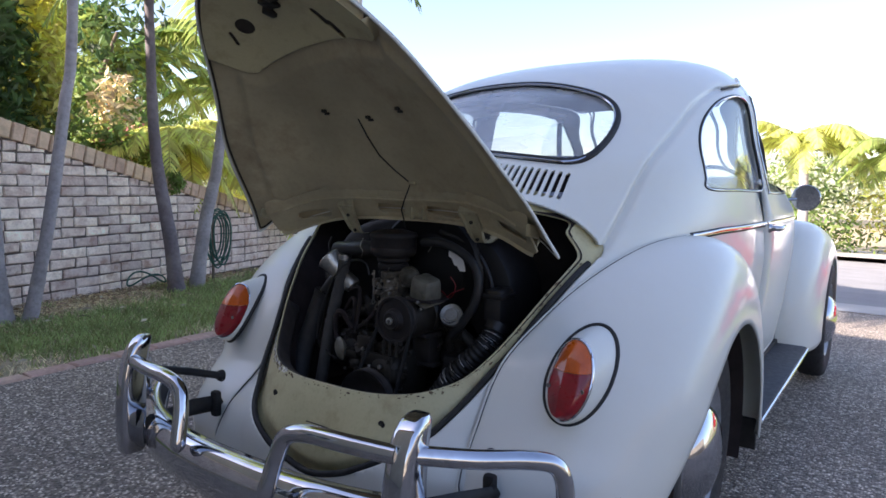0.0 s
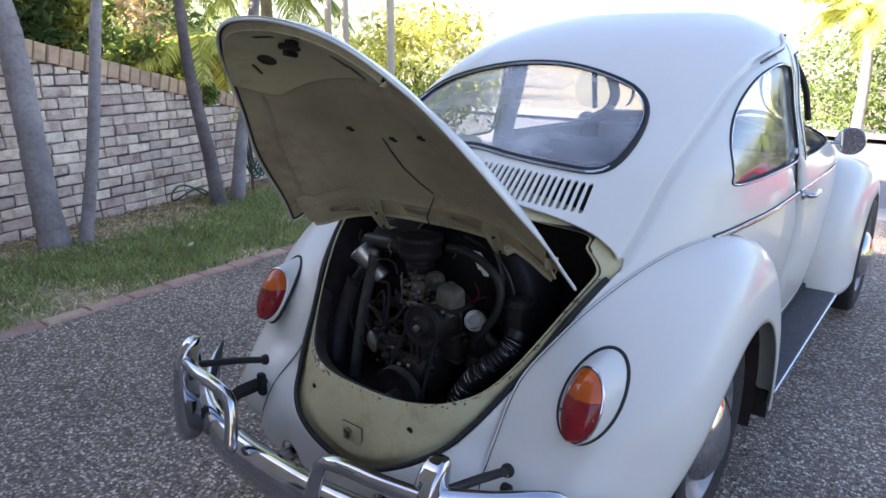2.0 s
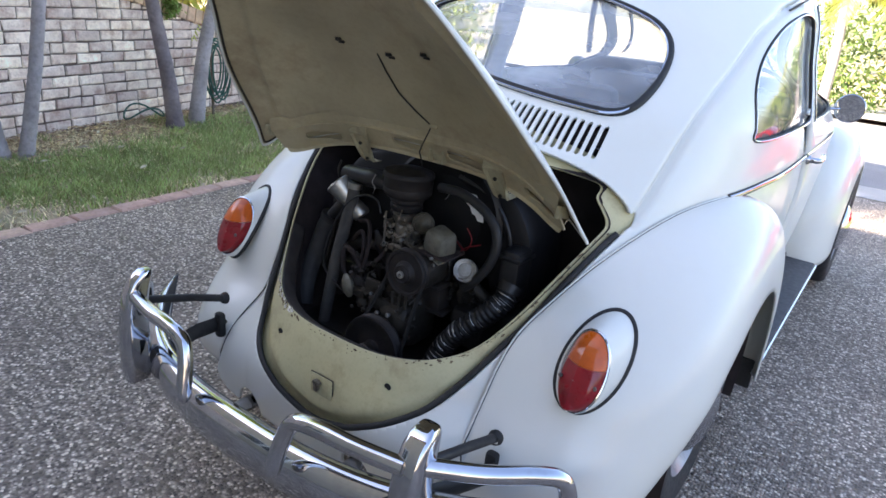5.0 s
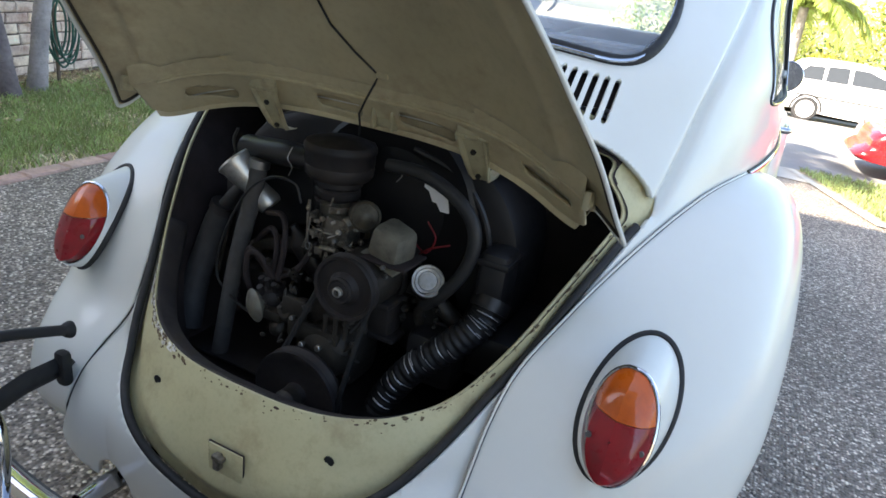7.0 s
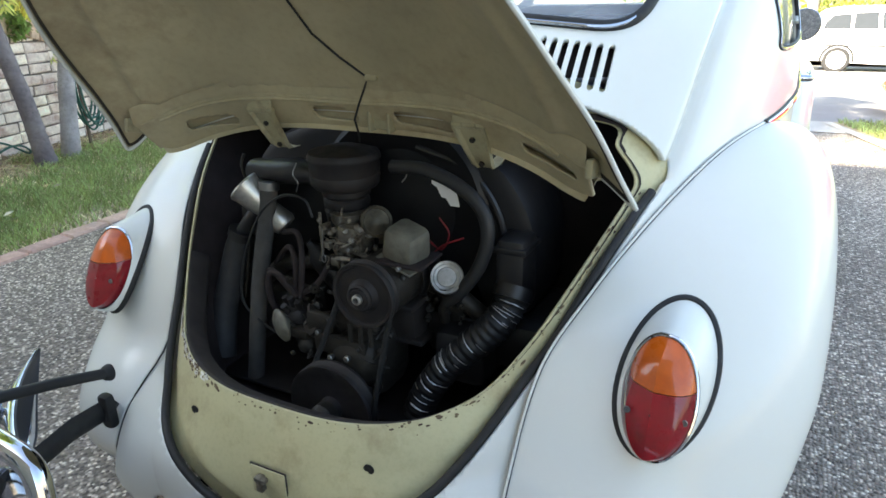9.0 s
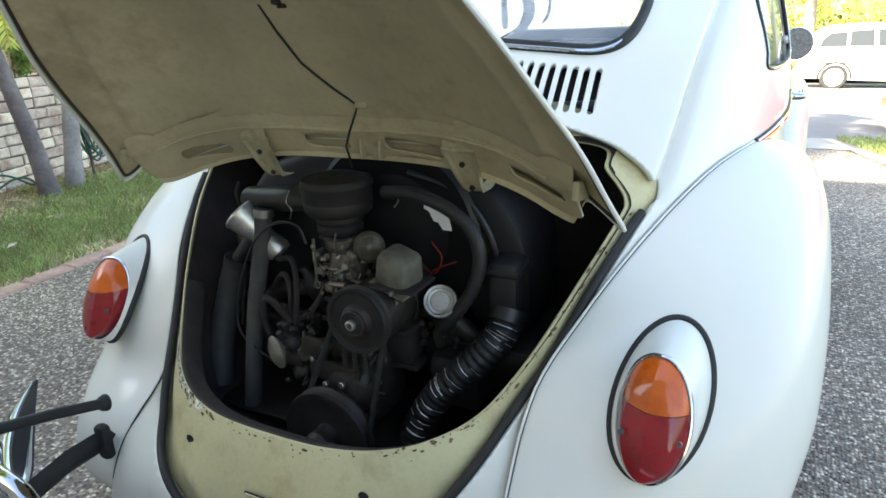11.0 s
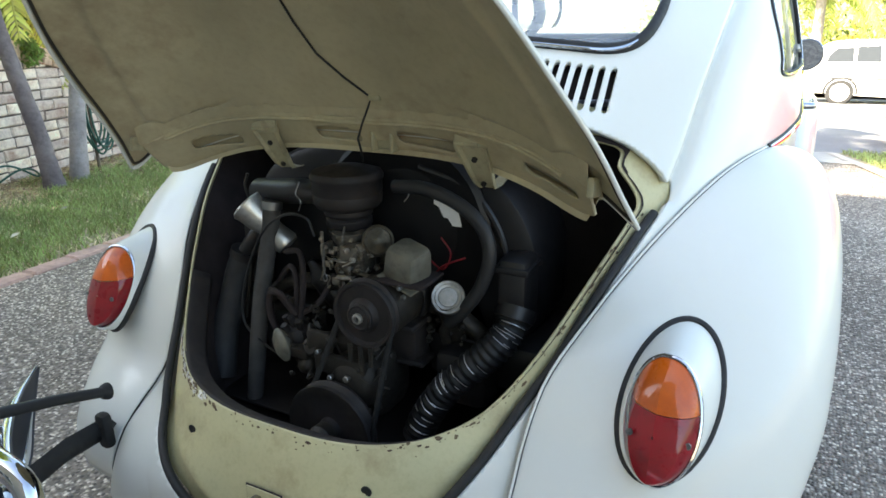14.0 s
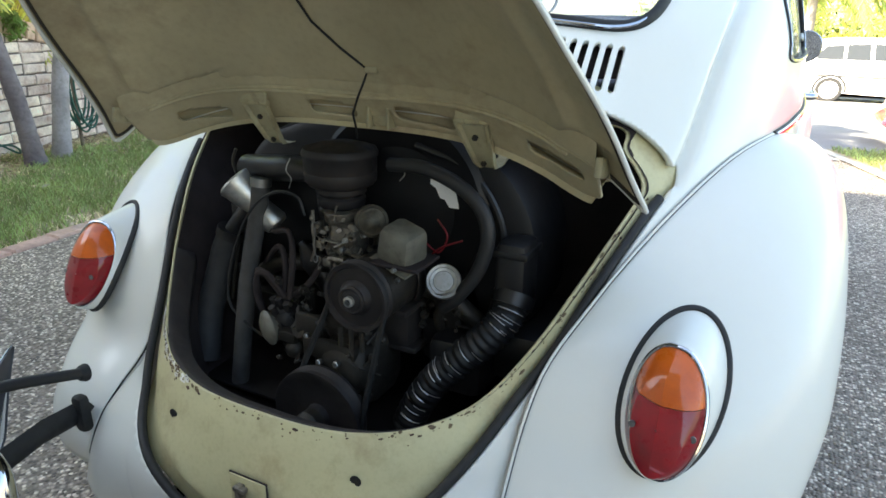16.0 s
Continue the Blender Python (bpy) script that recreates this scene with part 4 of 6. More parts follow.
_wv = [q for p in _sk for q in [(v[0], float(lid_y(v[0], v[1])) + o, v[1]) for v, o in ((np.array(p) - (np.array(p) - [0, .62]) * .030, .004), (np.array(p) - (np.array(p) - [0, .62]) * .045, .016), (np.array(p) - (np.array(p) - [0, .62]) * .068, .026))]]
part("frame_skirt", (_wv, grid_faces(len(_sk), 3)), M["lidin"], lid)
_sb = [(x, float(LATCH_EDGE(x))) for x in np.linspace(-.25, .25, 30)]
_wv = [p for x, z in _sb for p in ((x, float(lid_y(x, z)) + .012, z + .02), (x, float(lid_y(x, z)) + .026, z))]
part("frame_step", (_wv, grid_faces(30, 2)), M["lidin"], lid)
# a dark sheet paints the shade seen through the latch frame's cut-outs
part("frame_cavity", flip(lid_sheet(0.0228, inside(LID_SHAPE, .035), lambda P: LATCH_EDGE(P[:, 0]) - .010 - P[:, 1])), M["cavity"], lid, "dark sheet painted as shade behind the cut-outs")
part("latch", join(box(.036, .012, .034, (-.010, float(lid_y(0, .455)) + .031, .455), .004), box(.030, .02, .014, (.018, float(lid_y(0, .44)) + .032, .438), .003), box(.016, .02, .030, (-.03, float(lid_y(0, .47)) + .031, .475), .003)), M["iron"], lid, "rusty lid latch")
for x, z in ((-.099, .723), (.129, .724), (.023, .748)):
    part("clip", join(lathe([(.007, 0), (.007, .006), (.003, .008), (0, .008)], 12, axis_to((x, float(lid_y(x, z)) + .029, z), (0, 1, .2))),
                      box(.014, .006, .005, (x + .004, float(lid_y(x, z)) + .037, z + .008), .001)), M["iron"], lid, "small metal clip")
# stay wire from the lid into the bay
wire = [(-.012, -.617, 1.167), (-.012, -.586, 1.130), (-.003, -.549, 1.084), (.028, -.525, 1.048), (.059, -.502, 1.018), (.052, -.500, 1.004), (.036, -.496, .976), (.022, -.490, .950), (.008, -.462, .925), (-.012, -.43, .90)]
part("stay_wire", tube([OPEN.inverted() @ Vector(p) for p in wire], .0018, 8), M["rubber"], lid, "thin black stay wire")
for x in (-.184, .218):
    h = new("hinge")
    h.parent = car
    h["label"] = "cream-painted lid hinge"
    part("knuckle", join(*[tube([(x + a_, -.477, .952), (x + b_, -.477, .952)], .0052, 10) for a_, b_ in ((-.028, -.012), (-.011, .011), (.012, .028))]), M["hinge"], h)
    part("hinge_plate", box(.054, .006, .018, (x, -.478, .964), .0015, None), M["hinge"], h)
    arm = [(x + .000, -.475, .949), (x + .003, -.464, .928), (x + .006, -.452, .906), (x + .008, -.440, .886), (x + .009, -.428, .877), (x + .009, -.40, .876), (x + .009, -.33, .90)]
    av = []
    for i, p in enumerate(arm):
        k = (1.0, .88, .76, .62, .50, .45, .45)[i]
        for dx, dy in ((-.026, .002), (-.027, -.010), (-.022, -.010), (-.018, -.003), (.018, -.003), (.022, -.010), (.027, -.010), (.026, .002)):
            av.append((p[0] + dx * k, p[1] + dy, p[2]))
    part("hinge_arm", (av, grid_faces(len(arm), 8, False, True)), M["hinge"], h, auto=30)
    for q in (1, 3):
        part("bolt", lathe([(.0048, 0), (.0048, .004), (.002, .005), (0, .005)], 6, axis_to((arm[q][0] - .002, arm[q][1] - .003, arm[q][2]), (0, -1, -.4))), M["iron"], h)
part("frame_bracket", join(box(.034, .010, .040, (.048, -.446, .948), .004), box(.006, .020, .046, (.030, -.452, .948), .002), box(.006, .020, .046, (.066, -.452, .948), .002)), M["hinge"], car, "cream pressed lid bracket")
part("wire_clip", box(.022, .010, .010, (.066, -.502, 1.018), .003), M["hinge"], car, "small clip for the stay wire")

# ---- tail lights ----
def wing_y(g, x, z):
    A = np.array(g[0])
    A = A[(A[:, 1] < -.2)]
    k = (A[:, 0] - abs(x)) ** 2 + (A[:, 2] - z) ** 2
    j = np.argsort(k)[:4]
    wgt = 1 / (k[j] + 1e-7)
    return float((A[j, 1] * wgt).sum() / wgt.sum())


def tail_light(side):
    t = new("tail_light")
    t.parent = car
    t["label"] = "tall oval amber and red tail light"
    n = 56
    base, lens = [], []
    for k in range(n):
        a = 2 * math.pi * k / n
        c, s = math.cos(a), math.sin(a)
        x, z = .543 + .061 * c + .004 * s, .632 + .0905 * s
        base.append((side * x, wing_y(fine_wing, x, z) - .002, z))
        lx, lz = .541 + .0465 * c, .632 + .0755 * s
        lens.append((side * lx, -.586 - .055 * (-s) * .62 + .010 * abs(c) - .25 * (lx - .541), lz))
    ring = lambda k, o, sc: [tuple(Vector(p) * (1 - k) + Vector(q) * k + Vector((0, o, 0))) for p, q in zip(base, lens)]
    V = base + ring(.35, -.008, 1) + ring(.7, -.010, 1) + ring(1.0, 0, 1)
    f = grid_faces(4, n, False, True)
    part("housing", (V, f if side > 0 else [tuple(reversed(q)) for q in f]), M["paint"], t, "white painted housing")
    part("housing_seal", tube(base, .0055, 8, closed=True), M["rubber"], t, "black rubber seal")
    part("lens_rim", tube(lens, .0032, 8, closed=True), M["chrome"], t, "bright lens rim")
    # domed lens cut at the colour line
    C = Vector((side * .541, -.588, .634))
    rings = []
    # a sloping rim up to a sharp-edged, nearly flat front set low and inwards
    for sc, h, low in ((.985, .0, 0), (.93, .30, .1), (.86, .60, .4), (.78, .85, .75), (.72, 1.0, 1.0), (.60, 1.05, 1.0), (.40, 1.10, 1.0), (.20, 1.13, 1.0), (.02, 1.14, 1.0)):
        rings.append([tuple(C + (Vector(p) - C) * sc + Vector((-side * .006 * low, -.026 * h, -.011 * low))) for p in lens])
    LV = [p for r in rings for p in r]
    LF = grid_faces(9, n, False, True)
    zz = np.array(LV)[:, 2] - .6495
    lab = (("amber_lens", 1, "amber", "ribbed amber upper lens"), ("red_lens", -1, "red", "deep red lower lens"))
    for nm, sg, mm, lb in lab:
        g = clip(LV, LF if side > 0 else [tuple(reversed(q)) for q in LF], sg * zz - .0004)
        part(nm, g, M[mm], t, lb, auto=18)
    for sx in (-.036, .036):
        part("screw", lathe([(.0045, 0), (.0045, .003), (.001, .003), (0, .001)], 10, axis_to((side * (.541 + sx), -.607, .618), (0, -1, .1))), M["alu"], t)
    return t


fine_wing = wing(0.0, REAR_WING, REAR_LIP, REAR_OUT, 2.3, phi_n=90, t0=100, t1=184, m=260)
for side in (1, -1):
    tail_light(side)

# ---- rear bumper ----
bumper = new("rear_bumper")
bumper.parent = car
bumper["label"] = "curved chrome bumper with tubular overriders"


def bumper_y(x):
    return -.985 + .30 * (abs(x) / .70) ** 2.7


bx = np.linspace(-.690, .690, 90)
prof = [(.0, .060), (-.014, .058), (-.030, .046), (-.040, .023), (-.043, .0), (-.040, -.023), (-.030, -.046), (-.014, -.058), (.0, -.060)]
V, W = [], []
for x in bx:
    dy = (bumper_y(x + .005) - bumper_y(x - .005)) / .01
    nx, ny = -dy / math.hypot(dy, 1), 1 / math.hypot(dy, 1)
    rise = max(0.0, (abs(x) - .585) / .105)           # the lower edge sweeps up to a pointed tip
    for o, h in prof:
        o *= 1 - .9 * min(1.0, 1.4 * rise)
        z = .402 + .060 - (.060 - h) * (1 - .95 * rise ** 1.1)
        V.append((x + nx * o, bumper_y(x) + .02 + ny * o, z))
        W.append((x + nx * (o + .004), bumper_y(x) + .02 + ny * (o + .004), z))
solid(part("blade", (V, grid_faces(len(bx), len(prof))), M["chrome"], bumper, "curved chrome blade with pointed ends"), .002, 0.0)
part("blade_back", (W, grid_faces(len(bx), len(prof))), M["plate"], bumper, "dull dark back of the blade")
for side in (1, -1):
    ax, ay, az = (0, 0, 0) if side > 0 else (.010, .022, .008)      # the far half sits a little askew
    ox, oy, kx, ky = (0, 0, 1.12, 1.12) if side > 0 else (.015, .002, .85, .94)
    # a tall slab with rounded corners, bevelled towards its top
    ov = []
    levels = ((.352, .012, .016, .0), (.354, .021, .026, .0), (.362, .0245, .031, .0), (.40, .0255, .034, .0), (.46, .0255, .035, .0), (.53, .0245, .033, .004), (.58, .0235, .030, .012), (.608, .0225, .026, .022), (.624, .0205, .020, .032), (.632, .016, .013, .038), (.634, .006, .005, .040))
    for z, hx, hy, back in levels:
        for k in range(28):
            a = 2 * math.pi * k / 28
            c, s_ = math.cos(a), math.sin(a)
            ov.append((ox + side * .425 + kx * hx * math.copysign(abs(c) ** .55, c), oy - .972 + back + ky * hy * math.copysign(abs(s_) ** .55, s_), z + az))
    part("overrider", (ov, [tuple(reversed(range(28)))] + grid_faces(len(levels), 28, False, True) + [tuple(range(28 * (len(levels) - 1), 28 * len(levels)))]), M["chrome"], bumper, "tall chrome overrider", auto=35)
    inner = spline([(side * .42, -.985, .575), (side * .33, -1.005, .578), (side * .245, -1.012, .576), (side * .190, -1.013, .560), (side * .170, -1.020, .520), (side * .160, -1.034, .462), (side * .155, -1.040, .432)], 48)
    outer = spline([(side * .43, -.965, .572), (side * .52, -.900, .566), (side * .583, -.836, .560), (side * .614, -.800, .547), (side * .628, -.789, .515), (side * .634, -.792, .46), (side * .636, -.796, .425)], 48)
    if side < 0:                                    # the far outer loop is the shorter one
        outer = spline([(-.43, -.965, .565), (-.48, -.935, .560), (-.525, -.900, .553), (-.546, -.882, .538), (-.555, -.876, .505), (-.558, -.876, .46), (-.559, -.878, .425)], 48)
    inner, outer = ([(x + ax, y + ay, z + az) for x, y, z in q] for q in (inner, outer))
    for nm, p in (("inner_rail", inner), ("outer_rail", outer)):
        part(nm, tube(p, [.0165 if i < len(p) - 8 else max(.002, .0165 * (1 - ((i - len(p) + 8) / 7.4) ** 2.6)) for i in range(len(p))], 14), M["chrome"], bumper, "bent chrome tube")
    part("upper_bracket", tube([(side * .425, -.95, .560), (side * .430, -.80, .515), (side * .431, -.70, .480)], .0100, 12), M["hose"], bumper, "black steel bracket")
    part("lower_bracket", tube([(side * .36, -.955, .435), (side * .42, -.80, .420), (side * .442, -.715, .405), (side * .444, -.70, .415)], .022, 8, flat=.45), M["hose"], bumper, "flat black steel bracket")
    part("bracket_grommet", lathe([(.0155, 0), (.0165, .004), (.014, .012), (.011, .016)], 20, axis_to((side * .431, -.697, .480), (.1 * side, -1, .2))), M["rubber"], bumper)
    part("bracket_plate", box(.028, .022, .072, (side * .430, -.720 if side < 0 else -.70, .408), .008), M["rubber"], bumper, "black rubber boot")
    px, ye, ze = (.132, -.93, .288) if side > 0 else (-.246, -.835, .268)
    part("tail_pipe", join(tube([(px, -.60, ze + .012), (px, ye, ze)], .020, 16, caps=False), tube([(px, ye + .02, ze), (px, ye - .002, ze)], .0205, 16, caps=False)), M["chrome"], car, "chrome tail pipe")

# latch plate and holes on the flange, number-lamp slot
# a slightly larger dark plate behind draws the latch plate's outline
part("latch_plate_gap", box(.070, .002, .056, (.013, float(shell_y(0, .442)) + .0180, .441), .0005), M["bay"], flange, "dark backing plate that outlines the latch plate")
part("latch_plate", box(.066, .003, .052, (.013, float(shell_y(0, .442)) + .0165, .441), .001), M["cream"], flange, "small latch plate")
part("latch_hook", join(box(.012, .012, .028, (.003, float(shell_y(0, .442)) + .010, .443), .002), box(.022, .010, .008, (.006, float(shell_y(0, .442)) + .008, .452), .002)), M["zinc"], flange, "chipped grimy latch hook")
for x in (-.172, .172):
    z = .494
    # a black disc stands in for the shade inside the hole
    part("drain_hole", lathe([(.0085, .0), (.0085, .0015), (.006, .002), (0, .0005)], 16, axis_to((x, float(shell_y(x, z)) + .0195, z), (x * .5, -1, 0))), M["rubber"], flange, "black disc painted as a bolt hole")

# side details: drip rails, belt trims, handles, mirror
for side in (1, -1):
    rail = [tuple(q) for q in spline([(.50, 1.354), (.64, 1.380), (.78, 1.402), (.93, 1.444), (1.2, 1.452), (1.41, 1.425), (1.53, 1.29), (1.63, 1.12)], 60)]
    dr = part("drip_rail", tube(lay_side(rail, side, .005), [min(.0062, .001 + .0006 * i) for i in range(len(rail))], 8), M["paint"], car, "white roof drip rail")
    part("rail_joint", tube(lay_side([(y, z - .008) for y, z in rail], side, .002), .0035, 6), M["rubber"], dr, "dark joint under the rail")
    belt = [(y, .895 + .010 * min(1, max(0, (y - .0) / .2)) if y < .2 else .905) for y in np.linspace(.005, .79, 24)]
    bt = part("belt_trim", tube(lay_side(belt, side, .005), .0062, 8, flat=.6), M["chrome"], car, "bright belt trim")
    part("trim_seat", tube(lay_side([(y - .004, z - .001) for y, z in belt], side, .0008), .0105, 8, flat=.5), M["rubber"], bt, "dark trim edge")
    belt2 = [(y, .905) for y in np.linspace(.82, 1.6, 24)]
    part("belt_trim", tube(lay_side(belt2, side, .004), .0075, 8, flat=.6), M["chrome"], car, "bright belt trim")
    hx = float(shell_x(.93, .885))
    part("door_handle", join(tube(spline([(side * (hx + .004), .875, .885), (side * (hx + .035), .885, .885), (side * (hx + .040), .93, .886), (side * (hx + .036), .985, .887)], 18), .010, 10),
                             lathe([(.016, 0), (.018, .004), (.014, .012), (0, .014)], 16, axis_to((side * hx, .875, .885), (side, 0, 0)))), M["chrome"], car, "chrome door handle")
    mx = .70
    mir = part("door_mirror", lathe([(.060, -.004), (.064, .002), (.060, .010), (.034, .022), (.012, .028), (0, .028)], 32, axis_to((side * .672, 1.80, .995), (-.1 * side, 1, .0))), M["chrome"], car, "round chrome door mirror")
    part("mirror_glass", lathe([(.0595, 0), (0, 0)], 32, axis_to((side * .672, 1.7955, .995), (.1 * side, -1, -.10))), M["mirror"], mir, "mirror glass")
    part("mirror_arm", tube(spline([(side * .52, 1.66, .97), (side * .57, 1.74, .98), (side * .66, 1.82, .992)], 12), .007, 8), M["chrome"], mir)

# ---- engine bay and engine ----
_rings = []
for sc, dy, low, fy in ((1.012, .022, 0, None), (1.03, .055, .02, None), (1.05, .11, .17, None), (1.08, 0, .18, -.14)):
    ring = []
    for p in LID_HOLE:
        k = min(1.0, max(0.0, (.74 - p[1]) / .12))
        ring.append((p[0] * sc, float(shell_y(*p)) + dy if fy is None else fy, p[1] - low * k + (.012 if p[1] > .9 and dy != .022 else 0)))
    _rings.append(ring)
_n = len(LID_HOLE)
_bv = [p for r in _rings for p in r] + [(0, -.13, .72)]
_bf = grid_faces(4, _n, False, True) + [(3 * _n + j, 3 * _n + (j + 1) % _n, 4 * _n) for j in range(_n)]
part("engine_bay", (_bv, _bf), M["bay"], car, "dark sooty engine bay lining")
_lg = sorted([p for p in LID_HOLE if p[1] < .68], key=lambda p: math.atan2(p[0], .80 - p[1]))
_lv = [q for x, z in _lg for q in ((x * 1.004, float(shell_y(x, z)) + .022, z - .001), (x * .997, float(shell_y(x, z)) + .032, z - .006), (x * .985, float(shell_y(x, z)) + .060, z - .024), (x * .982, float(shell_y(x, z)) + .062, z - .04))]
solid(part("bay_ledge", (_lv, grid_faces(len(_lg), 4)), M["ledge"], car, "dusty brown-black tin ledge"), .003, 0.0)
engine = thing("engine", "dusty flat-four engine with black fan shroud in the bay", "engine")


def prism(outline_xz, y0, y1, bev=0.008):
    """A plate with rounded rims: an (x, z) outline from y0 back to y1."""
    O = np.array(outline_xz, float)
    c = O.mean(axis=0)
    n = len(O)
    shr = lambda k: c + (O - c) * (1 - k / np.maximum(np.linalg.norm(O - c, axis=1, keepdims=True), 1e-6))
    V, rows = [], [(shr(bev), y0), (shr(bev * .3), y0 + bev * .3), (O, y0 + bev), (O, y1)]
    for q, y in rows:
        V += [(x, y, z) for x, z in q]
    F = grid_faces(4, n, False, True)
    V.append((c[0], y0, c[1]))
    F += [(j, len(V) - 1, (j + 1) % n) for j in range(n)]
    return V, [tuple(reversed(f)) for f in F]


# fan shroud: a wide horseshoe with round shoulders
_sh = spline([(-.31, .60), (-.315, .70), (-.30, .80), (-.24, .88), (-.12, .925), (.0, .935), (.12, .925), (.235, .875), (.295, .79), (.305, .70), (.295, .62), (.24, .60), (.21, .66), (.10, .70), (-.10, .70), (-.21, .66), (-.25, .60)], 90, closed=True)
part("fan_shroud", prism([tuple(p) for p in _sh], -.405, -.25, .025), M["shroud"], engine, "black sheet-metal fan shroud")
part("fan_ring", lathe([(.165, 0), (.170, .012), (.160, .02), (.13, .012), (.10, .002), (.03, 0), (0, 0)], 40, axis_to((.055, -.402, .785), (0, -1, 0))), M["shroud"], engine)
part("shroud_rib", tube(spline([(.225, -.410, .60), (.250, -.412, .70), (.242, -.412, .79), (.185, -.412, .865), (.09, -.412, .895)], 30), .006, 8), M["tin"], engine)
part("duct", join(box(.052, .07, .13, (.278, -.425, .705), .012), box(.058, .075, .012, (.278, -.425, .752), .003)), M["tin"], engine, "black air duct")
part("duct_left", box(.05, .07, .15, (-.285, -.40, .70), .012), M["tin"], engine)
tag = [(.156 + (x - .152) * 1.42, .829 + (z - .829) * 1.38) for x, z in ((.124, .852), (.151, .850), (.188, .830), (.186, .803), (.166, .806), (.148, .806), (.142, .815), (.136, .816), (.130, .828), (.123, .832))]
part("sticker", ([(x, -.4085, z) for x, z in tag], [tuple(range(len(tag)))]), M["white_tag"], engine, "torn white sticker", smooth=False)
# corrugated silver hose and the paper hoses
P = spline([(.280, -.440, .672), (.277, -.458, .648), (.252, -.475, .612), (.208, -.482, .566), (.165, -.485, .516), (.128, -.49, .450), (.108, -.49, .385)], 220)
hs = part("corrugated_hose", tube(P, [.0270 + .0019 * math.sin(i * 2 * math.pi / 8) for i in range(len(P))], 24), M["hose"], engine, "black ribbed heater hose with frayed silver threads")
_hr = random.Random(12)
for i in range(26, len(P) - 30, 8):
    t_ = (Vector(P[i + 1]) - Vector(P[i - 1])).normalized()
    for k in range(_hr.choice((0, 1, 2, 2, 3))):
        c0 = Vector(P[i + 2]) + t_ * _hr.uniform(-.0030, .0030)
        mm = axis_to(c0, t_ + Vector((_hr.uniform(-.05, .05), _hr.uniform(-.05, .05), 0)))
        f = mm.to_3x3().inverted() @ Vector((.25, -.85, .45))
        mid = math.atan2(f.y, f.x) + _hr.uniform(-.9, .9)
        half_arc = _hr.uniform(.15, .70)
        part("silver_thread", tube([mm @ Vector((.0294 * math.cos(c), .0294 * math.sin(c), _hr.uniform(-.0003, .0003))) for c in np.linspace(mid - half_arc, mid + half_arc, 10)], .00065, 4), M["foil"], hs, "worn silver thread")
part("hose_clamp", tube([(.281, -.434, .682), (.279, -.445, .664)], .034, 22), M["tin"], engine)
part("heater_hose", tube(spline([(-.305, -.44, .690), (-.320, -.445, .655), (-.335, -.455, .60), (-.343, -.48, .53), (-.335, -.51, .44)], 30), .0265, 16), M["card"], engine, "dark grey heater hose")
part("heater_pipe", tube(spline([(-.235, -.43, .765), (-.262, -.43, .745), (-.292, -.437, .708), (-.308, -.441, .684)], 14), .0165, 14), M["tin"], engine, "narrow black heater pipe")
part("hose_clamp", tube([(-.302, -.439, .700), (-.308, -.441, .684)], .0285, 18), M["tin"], engine)
part("preheat_hose", tube(spline([(-.207, -.452, .812), (-.215, -.462, .74), (-.225, -.485, .64), (-.230, -.505, .54), (-.24, -.52, .42)], 30), .0165, 16), M["paper"], engine, "grey paper hose")
part("hose_clamp", tube([(-.207, -.452, .815), (-.2085, -.453, .800)], .0195, 18), M["alu"], engine)
part("intake_elbow", lathe([(.034, 0), (.037, .004), (.034, .012), (.028, .045), (.020, .07), (.022, .085), (.025, .105), (.022, .112)], 24, axis_to((-.268, -.455, .802), (.62, .12, -.60))), M["bright_alu"], engine, "bright aluminium elbow")
# air cleaner
ac = part("air_cleaner", lathe([(.030, -.026), (.038, -.022), (.040, -.014), (.036, -.010), (.041, -.004), (.041, .006), (.037, .010), (.043, .016), (.043, .024), (.054, .028), (.060, .035), (.0615, .048), (.0600, .052), (.0615, .056), (.0615, .074), (.064, .077), (.064, .083), (.060, .090), (.030, .098), (.0, .10)], 40, Matrix.Translation((-.030, -.455, .798))), M["soot"], engine, "black oil-bath air cleaner with dusty bands")
horn = spline([(-.085, -.448, .838), (-.14, -.435, .835), (-.20, -.425, .828), (-.265, -.42, .822)], 16)
part("intake_horn", tube(horn, [.018, .019, .020, .021, .022, .023, .024, .024, .024, .024, .024, .024, .024, .024, .024, .024][:len(horn)], 16, flat=1.2), M["tin"], ac, "black intake horn")
part("clip", tube(spline([(-.098, -.50, .87), (-.104, -.505, .85), (-.092, -.508, .838), (-.100, -.505, .820)], 12), .0011, 6), M["alu"], ac, "thin wire clip")
part("clip", tube(spline([(.090, -.455, .872), (.096, -.46, .858), (.088, -.462, .846)], 12), .0011, 6), M["alu"], ac, "thin wire clip")
part("weight_flap", tube(spline([(-.272, -.44, .80), (-.278, -.445, .835), (-.268, -.445, .86)], 12), .003, 6), M["iron"], ac)
# carburettor
cb = new("carburettor")
cb.parent = engine
cb["label"] = "dirty grey carburettor castings"
cz = lambda pts, r, s=14: tube(pts, r, s)
part("throat", lathe([(.030, 0), (.032, .01), (.026, .02), (.024, .05), (.030, .06), (.032, .075), (.020, .078)], 24, Matrix.Translation((-.015, -.475, .712))), M["zinc"], cb)
part("float_bowl", box(.050, .045, .050, (.012, -.495, .748), .007), M["zinc"], cb)
